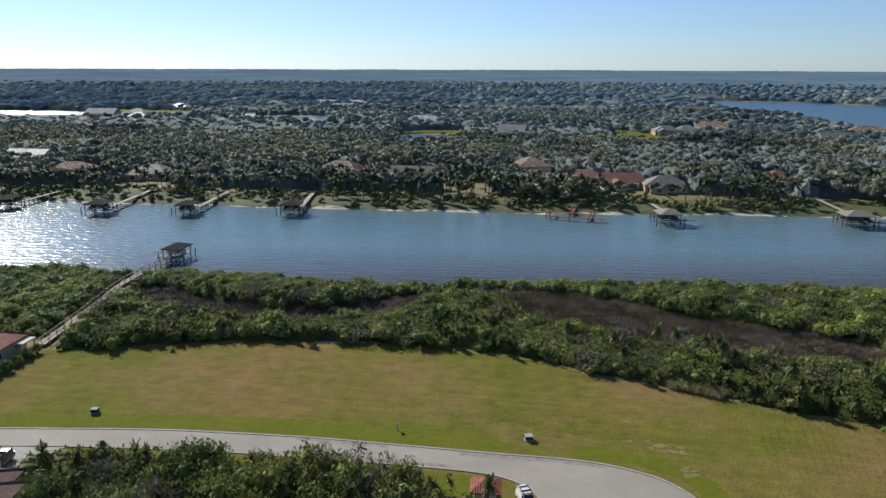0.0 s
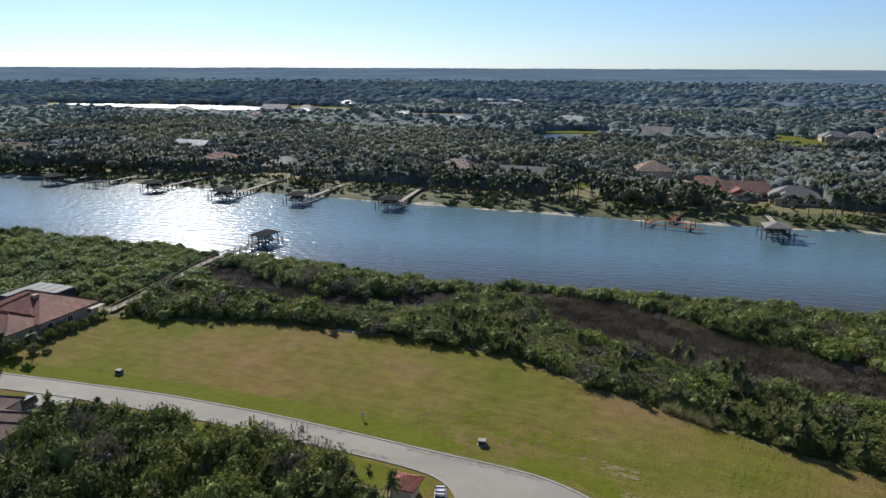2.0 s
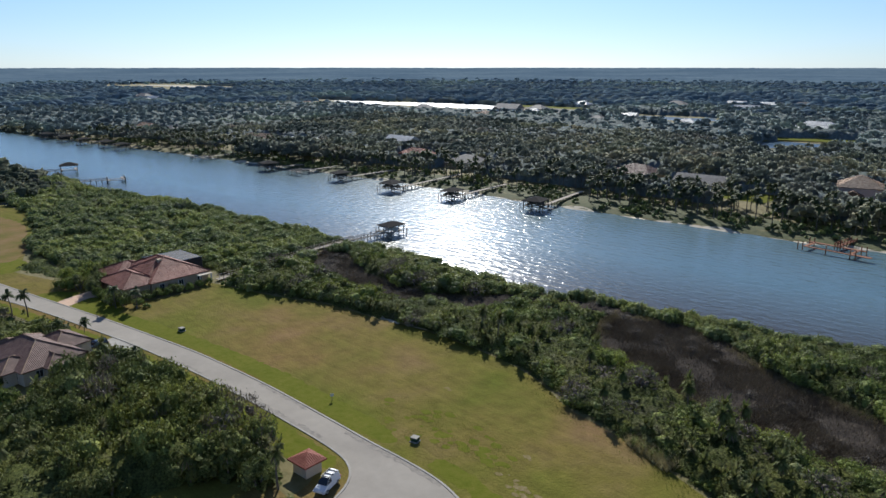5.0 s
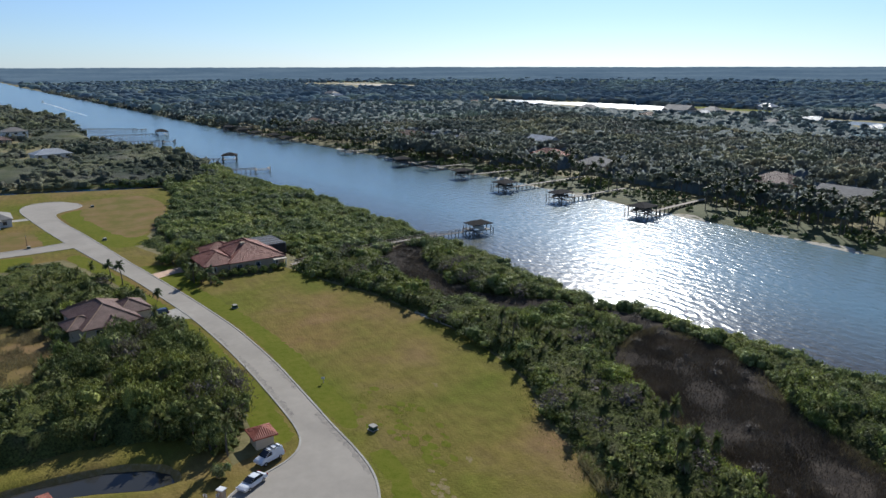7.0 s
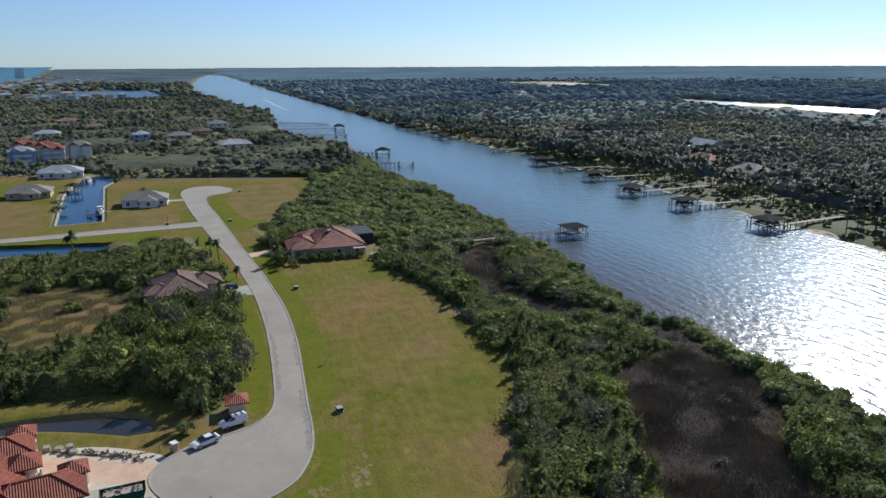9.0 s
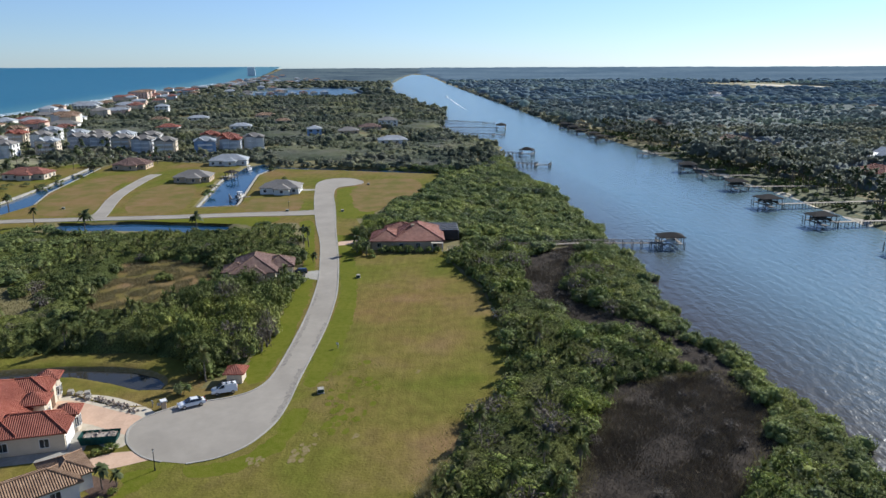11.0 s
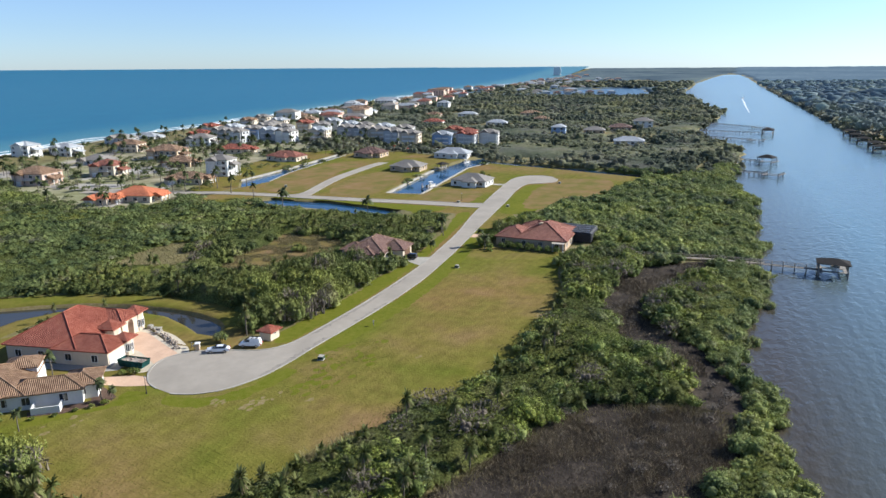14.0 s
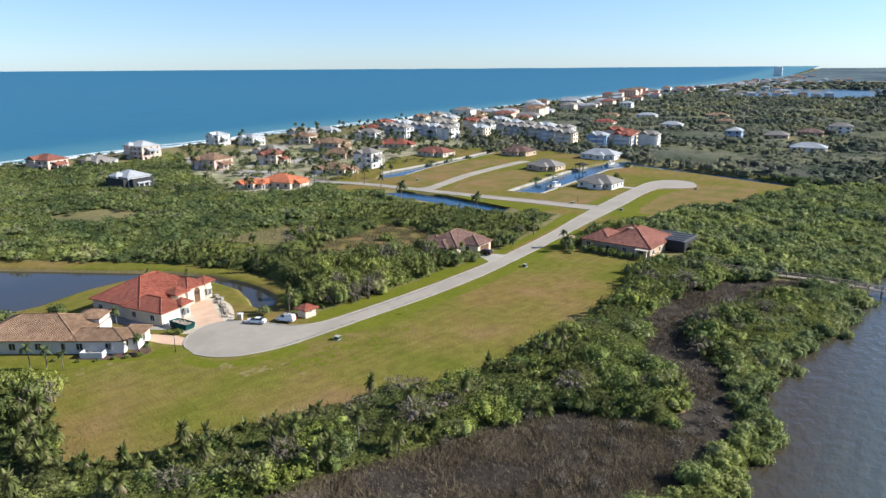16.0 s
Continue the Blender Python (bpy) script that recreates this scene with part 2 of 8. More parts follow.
def roof_material(name, colours, across=0.33, along=0.4, depth=0.05, rough=0.75):
    """Barrel tiles in rows, by the roof's own coordinates in metres."""
    m = material(name, colours, scale=0.8, rough=rough, coarse=0.12, coarse_colours=[(0.75, 0.75, 0.75), (1, 1, 1)], random=0.06)
    n, l = m.node_tree.nodes, m.node_tree.links
    uv, sep = n.new("ShaderNodeUVMap"), n.new("ShaderNodeSeparateXYZ")
    l.new(uv.outputs[0], sep.inputs[0])
    waves = []
    for k, step in ((0, across), (1, along)):
        mul, sn = n.new("ShaderNodeMath"), n.new("ShaderNodeMath")
        mul.operation, sn.operation = "MULTIPLY", "SINE" if k == 0 else "FRACT"
        mul.inputs[1].default_value = 2 * math.pi / step if k == 0 else 1 / step
        l.new(sep.outputs[k], mul.inputs[0]), l.new(mul.outputs[0], sn.inputs[0])
        waves.append(sn.outputs[0])
    add = n.new("ShaderNodeMath")
    add.operation = "MULTIPLY_ADD"
    add.inputs[1].default_value = -0.7
    l.new(waves[1], add.inputs[0]), l.new(waves[0], add.inputs[2])
    bp = n.new("ShaderNodeBump")
    bp.inputs["Distance"].default_value = depth
    l.new(add.outputs[0], bp.inputs["Height"]), l.new(bp.outputs[0], n["Principled BSDF"].inputs["Normal"])
    return m


def lawn_material():
    """Rough mown grass: wide soft green and brown patches, smaller mottling, blades."""
    m = material("mown_grass", [(0.124, 0.12, 0.021), (0.16, 0.128, 0.03), (0.192, 0.136, 0.05)], scale=0.045, detail=5, rough=0.95, spec=0.03, bump=0.13, bump_scale=2.0, coarse=0.022, coarse_colours=[(0.76, 0.98, 0.66), (0.97, 1.0, 1.1), (1.14, 0.98, 1.45)])
    n, l = m.node_tree.nodes, m.node_tree.links
    b = n["Principled BSDF"]
    col = b.inputs["Base Color"].links[0].from_socket
    geo = n.new("ShaderNodeNewGeometry")
    mp = n.new("ShaderNodeMapping")   # faint mowing lanes along the road
    mp.inputs["Scale"].default_value, mp.inputs["Rotation"].default_value = (0.12, 1.0, 1.0), (0, 0, radians(-6))
    l.new(geo.outputs["Position"], mp.inputs[0])
    for vec, scale, lo, hi, rough in ((geo.outputs["Position"], 0.35, 0.82, 1.17, 0.6), (geo.outputs["Position"], 4.0, 0.7, 1.28, 0.85), (mp.outputs[0], 0.9, 0.9, 1.1, 0.5)):
        t, r, mx = n.new("ShaderNodeTexNoise"), n.new("ShaderNodeMapRange"), n.new("ShaderNodeMix")
        t.inputs["Scale"].default_value, t.inputs["Detail"].default_value, t.inputs["Roughness"].default_value = scale, 5.0, rough
        l.new(vec, t.inputs["Vector"])
        r.inputs["From Min"].default_value, r.inputs["From Max"].default_value = 0.3, 0.7
        r.inputs["To Min"].default_value, r.inputs["To Max"].default_value = lo, hi
        l.new(t.outputs[0], r.inputs[0])
        mx.data_type, mx.blend_type = "RGBA", "MULTIPLY"
        mx.inputs[0].default_value = 1.0
        l.new(col, mx.inputs[6]), l.new(r.outputs[0], mx.inputs[7])
        col = mx.outputs[2]
    l.new(col, b.inputs["Base Color"])
    return m


M_GROUND = material("scrub_soil", [(0.13, 0.112, 0.038), (0.18, 0.148, 0.06), (0.235, 0.19, 0.09)], scale=0.35, rough=0.95, bump=0.15, bump_scale=1.2, coarse=0.03, coarse_colours=[(0.7, 0.75, 0.65), (1, 1, 1)])
M_LAWN = lawn_material()
M_GREEN = material("green_verge", [(0.1, 0.115, 0.012), (0.13, 0.134, 0.018), (0.15, 0.14, 0.026)], scale=0.8, detail=8, rough=0.95, spec=0.03, bump=0.05, bump_scale=3.0, coarse=0.1, coarse_colours=[(0.85, 0.92, 0.8), (1, 1, 1)])
M_DRY = material("dry_grass", [(0.135, 0.118, 0.032), (0.172, 0.128, 0.048), (0.205, 0.145, 0.07)], scale=0.12, detail=9, rough=0.95, spec=0.03, bump=0.05, bump_scale=3.0, coarse=0.06, coarse_colours=[(0.85, 0.95, 0.8), (1, 1, 1), (1.1, 1.0, 1.1)])
M_BANK = material("rough_bank_grass", [(0.05, 0.06, 0.02), (0.08, 0.085, 0.03), (0.125, 0.115, 0.05)], scale=0.5, detail=9, rough=0.95, bump=0.2, bump_scale=1.0, coarse=0.05, coarse_colours=[(0.7, 0.8, 0.6), (1, 1, 1)])
M_ROAD = material("old_asphalt", [(0.275, 0.245, 0.203), (0.294, 0.262, 0.217), (0.315, 0.28, 0.232)], scale=0.5, detail=10, rough=0.9, bump=0.006, bump_scale=20, coarse=0.08, coarse_colours=[(0.9, 0.9, 0.9), (1, 1, 1), (1.06, 1.06, 1.06)])
M_STAIN = material("stained_asphalt", [(0.156, 0.138, 0.118), (0.240, 0.214, 0.180), (0.324, 0.288, 0.240)], scale=0.9, detail=10, rough=0.9, bump=0.006, bump_scale=20)
M_KERB = material("pale_concrete", [(0.30, 0.28, 0.24), (0.40, 0.375, 0.325)], scale=1.5, rough=0.9, coarse=0.2, coarse_colours=[(0.8, 0.8, 0.8), (1, 1, 1)])
M_PAVER = material("pink_pavers", [(0.528, 0.348, 0.234), (0.624, 0.432, 0.306)], scale=2.5, rough=0.9, coarse=0.3, coarse_colours=[(0.85, 0.85, 0.85), (1, 1, 1)])
M_SAND = material("sand", [(0.45, 0.39, 0.29), (0.6, 0.53, 0.41)], scale=0.5, rough=0.95, bump=0.05, coarse=0.05, coarse_colours=[(0.85, 0.85, 0.85), (1, 1, 1)])
M_TOWN = material("sandy_grass", [(0.17, 0.155, 0.085), (0.27, 0.24, 0.165), (0.42, 0.38, 0.29)], scale=0.09, detail=9, rough=0.95, spec=0.03, bump=0.05, coarse=0.03, coarse_colours=[(0.75, 0.85, 0.65), (1, 1, 1)])
M_MARSH = material("marsh_mud", [(0.030, 0.026, 0.022), (0.049, 0.040, 0.033), (0.092, 0.076, 0.059)], scale=0.3, detail=10, rough=1.0, spec=0.05, bump=0.2, bump_scale=1.5, coarse=0.06, coarse_colours=[(0.7, 0.7, 0.7), (1, 1, 1)])
M_RIVER = water_material("river_water", ((0.09, 0.154, 0.178), (0.104, 0.162, 0.18)), 0.19, 0.34, 0.235, turn=-12, spec=0.45, squash=1.7, swell=0.14)
M_SEA = water_material("sea_water", ((0.006, 0.096, 0.165), (0.010, 0.116, 0.183)), 0.4, 0.12, 0.25, turn=15, spec=0.22)
M_CANAL = water_material("canal_water", ((0.010, 0.045, 0.10), (0.016, 0.055, 0.105)), 0.08, 0.5, 0.02, spec=0.15)
M_LAKE = water_material("lake_water", ((0.015, 0.05, 0.08), (0.022, 0.06, 0.085)), 0.3, 0.3, 0.14, spec=0.8)
rn, rl = M_RIVER.node_tree.nodes, M_RIVER.node_tree.links   # silt makes the shallow reach by the marsh browner
silt_at, silt_dot, silt_k, silt = (rn.new(k) for k in ("ShaderNodeNewGeometry", "ShaderNodeVectorMath", "ShaderNodeMapRange", "ShaderNodeMix"))
silt_dot.operation = "DOT_PRODUCT"
silt_dot.inputs[1].default_value = (-0.14, 1.0, 0.0)   # distance off the near bank
silt_k.inputs["From Min"].default_value, silt_k.inputs["From Max"].default_value = 236.0, 194.0
silt.data_type = "RGBA"
silt.inputs[7].default_value = (0.052, 0.044, 0.03, 1)
rl.new(silt_at.outputs["Position"], silt_dot.inputs[0]), rl.new(silt_dot.outputs["Value"], silt_k.inputs[0]), rl.new(silt_k.outputs[0], silt.inputs[0])
rl.new(rn["Principled BSDF"].inputs["Base Color"].links[0].from_socket, silt.inputs[6]), rl.new(silt.outputs[2], rn["Principled BSDF"].inputs["Base Color"])
sn_, sl_ = M_SEA.node_tree.nodes, M_SEA.node_tree.links   # pale green shallows over sand along the beach
sea_at, sea_dot, sea_k, sea_mix = (sn_.new(k) for k in ("ShaderNodeNewGeometry", "ShaderNodeVectorMath", "ShaderNodeMapRange", "ShaderNodeMix"))
sea_dot.operation = "DOT_PRODUCT"
sea_dot.inputs[1].default_value = (0.208, -1.0, 0.0)
sea_k.interpolation_type = "SMOOTHSTEP"
sea_k.inputs["From Min"].default_value, sea_k.inputs["From Max"].default_value = 400.0, 285.0
sea_mix.data_type = "RGBA"
sea_mix.inputs[7].default_value = (0.055, 0.17, 0.205, 1)
sl_.new(sea_at.outputs["Position"], sea_dot.inputs[0]), sl_.new(sea_dot.outputs["Value"], sea_k.inputs[0]), sl_.new(sea_k.outputs[0], sea_mix.inputs[0])
sl_.new(sn_["Principled BSDF"].inputs["Base Color"].links[0].from_socket, sea_mix.inputs[6]), sl_.new(sea_mix.outputs[2], sn_["Principled BSDF"].inputs["Base Color"])
# haze over the river put into the colour, pale to lighten gaps between crowns
M_HAZE_UNDER = material("understorey", [(0.12, 0.145, 0.138), (0.152, 0.176, 0.168), (0.185, 0.2, 0.192)], scale=0.12, detail=8, rough=0.95, spec=0.05, bump=2.0, bump_scale=0.25, coarse=0.01, coarse_colours=[(0.8, 0.82, 0.8), (1, 1, 1)])
# blue-grey scrub: the far island's haze is painted into its colour
M_HAZE_ISLAND = material("hazed_island_scrub", [(0.07, 0.1, 0.122), (0.09, 0.122, 0.14), (0.118, 0.142, 0.155)], scale=0.03, detail=8, rough=1.0, spec=0.0, bump=1.0, bump_scale=0.06, coarse=0.004, coarse_colours=[(0.7, 0.75, 0.8), (1, 1, 1), (1.3, 1.25, 1.1)])
M_POND = water_material("pond_water", ((0.026, 0.029, 0.03), (0.044, 0.04, 0.032)), 0.06, 0.5, 0.008, spec=0.4)
M_FOAM = material("surf_foam", [(0.6, 0.62, 0.62), (0.85, 0.85, 0.85)], scale=0.1, rough=0.8)
M_MANGROVE = leaf_material("mangrove_leaves", [(0.110, 0.143, 0.053), (0.173, 0.213, 0.076), (0.233, 0.264, 0.097), (0.221, 0.230, 0.134)], 0.15, island=0.4, through=0.3, fine=5.0, crisp=0.5, patches=0.05)
M_HEDGE = leaf_material("sea_grape_leaves", [(0.090, 0.119, 0.036), (0.137, 0.174, 0.048), (0.197, 0.233, 0.059), (0.185, 0.197, 0.093), (0.226, 0.259, 0.071)], 0.2, island=0.45, through=0.24, random=0.2, fine=5.0, crisp=0.75, patches=0.09)
M_SCRUB = leaf_material("scrub_leaves", [(0.072, 0.093, 0.033), (0.120, 0.146, 0.044), (0.176, 0.197, 0.061), (0.163, 0.162, 0.095)], 0.07, island=0.42, through=0.14, random=0.2, fine=4.5, crisp=0.8, patches=0.035)
M_GARDEN = leaf_material("garden_leaves", [(0.045, 0.062, 0.026), (0.08, 0.098, 0.036), (0.12, 0.135, 0.052), (0.13, 0.125, 0.08)], 0.1, island=0.35, through=0.25, fine=3.0, crisp=0.6)
M_COAST = leaf_material("coast_scrub_leaves", [(0.063, 0.089, 0.035), (0.111, 0.142, 0.051), (0.171, 0.200, 0.068), (0.202, 0.189, 0.127)], 0.06, island=0.45, through=0.25, fine=4.0, crisp=0.75, patches=0.025)
M_FILL = leaf_material("undergrowth_leaves", [(0.064, 0.082, 0.026), (0.112, 0.135, 0.041), (0.168, 0.185, 0.056), (0.155, 0.152, 0.082)], 0.11, island=0.25, spec=0.05, fine=2.6, deep=1.4, patches=0.035)
# scrub up the island greyed and paled, with distance haze in its colour
M_HAZE_SCRUB = leaf_material("hazed_scrub_leaves", [(0.106, 0.125, 0.079), (0.149, 0.166, 0.108), (0.190, 0.198, 0.142), (0.206, 0.199, 0.162)], 0.04, island=0.2, spec=0.03, through=0.45, fine=1.5, crisp=0.4, patches=0.012)
M_GREY = leaf_material("bare_twigs", [(0.13, 0.108, 0.085), (0.21, 0.178, 0.14)], 0.3, through=0.1)
# distance haze put into the leaf colours: paler and bluer further off
M_HAZE_WOODS = leaf_material("hazed_oak_palm_woods", [(0.155, 0.181, 0.148), (0.206, 0.229, 0.190), (0.246, 0.258, 0.217), (0.303, 0.281, 0.258)], 0.03, spec=0.0, island=0.1, through=0.72, fine=1.4, crisp=0.2, deep=0.4, patches=0.015)
M_HAZE_WOODS_B = leaf_material("hazed_grey_woods", [(0.196, 0.249, 0.254), (0.239, 0.293, 0.295), (0.278, 0.323, 0.322)], 0.014, spec=0.0, island=0.06, through=0.75, fine=0.4, crisp=0.15, deep=0.3, patches=0.008)
M_HAZE_WOODS_C = leaf_material("hazed_blue_woods", [(0.225, 0.305, 0.355), (0.27, 0.35, 0.395), (0.32, 0.385, 0.42)], 0.008, spec=0.0, island=0.08, through=0.62, patches=0.004)
# far canopy coloured blue to stand in for haze before the horizon
M_HAZE_FAR = material("far_woods", [(0.098, 0.146, 0.184), (0.118, 0.168, 0.208), (0.144, 0.193, 0.23)], scale=0.03, detail=8, rough=1.0, spec=0.0, bump=1.0, bump_scale=0.06, coarse=0.0025, coarse_colours=[(0.75, 0.8, 0.85), (0.9, 0.92, 0.94), (1.1, 1.08, 1.05)])
M_PALM = leaf_material("palm_fronds", [(0.05, 0.068, 0.026), (0.095, 0.11, 0.046)], 0.4, island=0.3, through=0.15)
M_FAN = leaf_material("fan_palm_leaves", [(0.07, 0.092, 0.028), (0.115, 0.138, 0.042), (0.16, 0.17, 0.06), (0.2, 0.18, 0.085)], 0.3, island=0.4, through=0.3)
M_DEADFROND = leaf_material("dead_palm_fronds", [(0.13, 0.1, 0.065), (0.22, 0.17, 0.11), (0.3, 0.24, 0.16)], 0.4, island=0.35, through=0.15)
M_MULCH = material("bark_mulch", [(0.045, 0.026, 0.018), (0.085, 0.05, 0.034), (0.13, 0.085, 0.06)], scale=3.0, detail=8, rough=0.95, bump=0.05, bump_scale=8.0)
M_BARK = material("bark", [(0.10, 0.085, 0.065), (0.18, 0.155, 0.125)], scale=3.0, rough=0.95, bump=0.03)
M_REED = leaf_material("dead_marsh_grass", [(0.106, 0.083, 0.052), (0.170, 0.135, 0.086), (0.241, 0.195, 0.129)], 0.09, through=0.0, island=0.22)
M_STRAW = leaf_material("straw_grass", [(0.15, 0.13, 0.065), (0.22, 0.188, 0.1)], 0.3, through=0.3, island=0.2)
M_REEDPALE = leaf_material("pale_tall_grass", [(0.26, 0.23, 0.11), (0.36, 0.31, 0.16)], 0.3, through=0.3, island=0.2)
M_TUFT = leaf_material("grass_tufts", [(0.125, 0.15, 0.026), (0.16, 0.175, 0.032), (0.18, 0.18, 0.045)], 0.12, island=0.15, through=0.4)
M_BARE = material("bare_sandy_soil", [(0.16, 0.13, 0.042), (0.2, 0.16, 0.072), (0.27, 0.22, 0.13)], scale=1.3, detail=10, rough=0.95, spec=0.03, bump=0.05, bump_scale=3.0)

# ---- the lie of the land ----
NEAR_SHORE = np.array([(-4950, 160), (-4300, 60), (-3800, -120), (-3600, -140), (-3100, -138), (-2380, -112), (-2020, -74), (-1500, -30), (-1075, 55), (-860, 107), (-563, 110), (-500, 128), (-423, 158), (-330, 160), (-290, 157), (-230, 172), (-157, 178), (-80, 183), (-52, 179), (-27, 185), (-6, 190), (17, 193), (48, 197), (86, 199), (200, 212), (900, 330), (4950, 1100)], float)
FAR_SHORE = np.array([(-4950, -200), (-3800, -128), (-3600, -66), (-3050, 0), (-2170, 81), (-1090, 184), (-595, 229), (-364, 262), (-212, 279), (-103, 285), (-45, 288.5), (-10, 290.5), (32, 297), (68, 303), (129, 306), (300, 330), (900, 440), (4950, 1250)], float)
SEA_SHORE = np.array([(-4950, -1150), (-3050, -800), (-1500, -590), (-754, -438), (-423, -364), (-285, -340), (-190, -312), (-50, -288), (300, -230), (900, -80), (4950, 750)], float)
POND = [(75, -45), (60, 0), (40, 29), (32, 29.5), (25, 27), (17.5, 24.5), (8, 23.5), (-1, 27), (-7, 36), (-9.4, 45), (-10, 54), (-7.6, 62), (-4.6, 69), (-4.8, 73), (-8.5, 72.8), (-11.6, 70), (-14, 64), (-14.8, 54), (-13.8, 45), (-11.2, 34.5), (-4, 21), (4, 11), (14.7, -3.2), (26, -18), (45, -40), (60, -55)]
DITCH = [(-140, 44), (-148, 40), (-150, 20), (-152.5, 0), (-149, -26), (-139, -30), (-137, -5), (-135, 28)]
CANAL = [(-180.5, 15.5), (-252, 2), (-278, 0), (-310, -2.5), (-325, 5), (-312, 16), (-309, 30), (-299, 80), (-288, 118), (-285, 150), (-276, 152), (-278, 117), (-294, 40), (-300, 19), (-274, 15.8), (-183.5, 32)]
CANAL_B = [(-165, -60), (-184, -76), (-240, -82.5), (-300, -93), (-300, -86), (-276, -81), (-216, -69), (-186, -58.5)]
LAGOON = [(-1290, -80), (-1390, -75), (-1800, -170), (-1795, -250), (-1660, -330), (-1430, -345), (-1280, -270), (-1275, -190)]
LAGOON_B = [(-2400, -250), (-2730, -420), (-2780, -350), (-2450, -190)]
LAKE = [(255, 1404), (405, 1415), (600, 1200), (420, 1045), (330, 760), (297, 864), (285, 1018), (250, 1148)]
LAKE_B = [(86, 735), (132, 778), (118, 683), (84, 660)]
LAKE_C = [(-150, 632), (-106, 655), (-98, 610), (-138, 572)]
LAKE_D = [(-390, 840), (-288, 860), (-262, 788), (-370, 785)]
LAKE_E = [(-1045, 775), (-843, 850), (-688, 880), (-560, 850), (-535, 812), (-606, 800), (-690, 775), (-837, 762)]
WATERS = [POND, DITCH, CANAL, CANAL_B, LAGOON, LAGOON_B, LAKE, LAKE_B, LAKE_C, LAKE_D, LAKE_E]
WATER_Z = -1.0


def bowl(x, y):
    """The far distance is bent up to fit the camera's view, so that its rim stands where the round earth's horizon
    does.
    """
    u = np.clip((np.hypot(x, y) - 2200) / 2700, 0, 1)
    return 36.0 * u * u


def ease(u):
    u = np.clip(u, 0, 1)
    return u * u * (3 - 2 * u)


def shores(x, y):
    """How far inland of the river's two banks and of the sea."""
    yn, yf, ys = (np.interp(x, s[:, 0], s[:, 1]) for s in (NEAR_SHORE, FAR_SHORE, SEA_SHORE))
    wob = 1.6 * np.sin(x * 0.21) + 1.1 * np.sin(x * 0.47 + 1.0)
    return yn + wob - y, y - yf - 0.5 * wob, y - ys


def ground_z(x, y):
    near, far, sea = shores(x, y)
    isl = np.minimum(near / 5.0, sea / 24.0)
    inland = np.maximum(isl, far / 9.0)
    z = -2.6 + 2.6 * ease(0.5 + inland * 0.5)
    z = z + 2.2 * ease((sea - 14) / 18) * ease((70 - sea) / 30) * (near > 0)
    for poly in WATERS:
        xs, ys = [p[0] for p in poly], [p[1] for p in poly]
        near_it = (x > min(xs) - 8) & (x < max(xs) + 8) & (y > min(ys) - 8) & (y < max(ys) + 8)
        if near_it.any():
            d = away(x[near_it], y[near_it], poly)
            d = np.where(inside(x[near_it], y[near_it], poly), -d, d)
            z[near_it] = np.minimum(z[near_it], -2.0 + 2.0 * ease((d + 2.0) / 3.2))
    return z + bowl(x, y)


def spread(lo, hi, step, end_lo, end_hi, grow=1.09):
    a = list(np.arange(lo, hi + 0.1, step))
    d = step
    while a[-1] < end_hi:
        d *= grow
        a.append(a[-1] + d)
    d = step
    while a[0] > end_lo:
        d *= grow
        a.insert(0, a[0] - d)
    return np.array(a)


gx, gy = spread(-330, 110, 3.0, -5200, 5200), spread(-100, 310, 2.8, -5200, 5200)
X, Y = np.meshgrid(gx, gy)
Z = ground_z(X.ravel(), Y.ravel())
rim = (away(X.ravel(), Y.ravel(), POND) < 4.2) & ~inside(X.ravel(), Y.ravel(), POND)   # the bank lies over the ground here
Z = np.where(rim, Z - 0.6, Z).reshape(X.shape)
nx, ny = len(gx), len(gy)
idx = np.arange(nx * ny).reshape(ny, nx)
quads = np.stack([idx[:-1, :-1], idx[:-1, 1:], idx[1:, 1:], idx[1:, :-1]], -1).reshape(-1, 4)
me = quick_mesh("ground", np.stack([X, Y, Z], -1).reshape(-1, 3), quads, smooth=True)
me.materials.append(M_GROUND)
tagged(new("ground", me), "flat coastal ground with sandy soil and scrub", kind="structure")


def water_sheet(name, lines, mat, label, z=WATER_Z, rows=14, lift=1.0):
    """A sheet of water between two lines of places."""
    a, b = (np.array(s, float) for s in lines)
    V, n = [], len(a)
    for r in range(rows + 1):
        p = a + (b - a) * r / rows
        V.append(np.stack([p[:, 0], p[:, 1], z + lift * bowl(p[:, 0], p[:, 1])], -1))
    ii = np.arange(n * (rows + 1)).reshape(rows + 1, n)
    q = np.stack([ii[:-1, :-1], ii[:-1, 1:], ii[1:, 1:], ii[1:, :-1]], -1).reshape(-1, 4)
    me = quick_mesh(name, np.concatenate(V), q, smooth=True)
    me.materials.append(mat)
    return tagged(new(name, me), label, kind="structure")


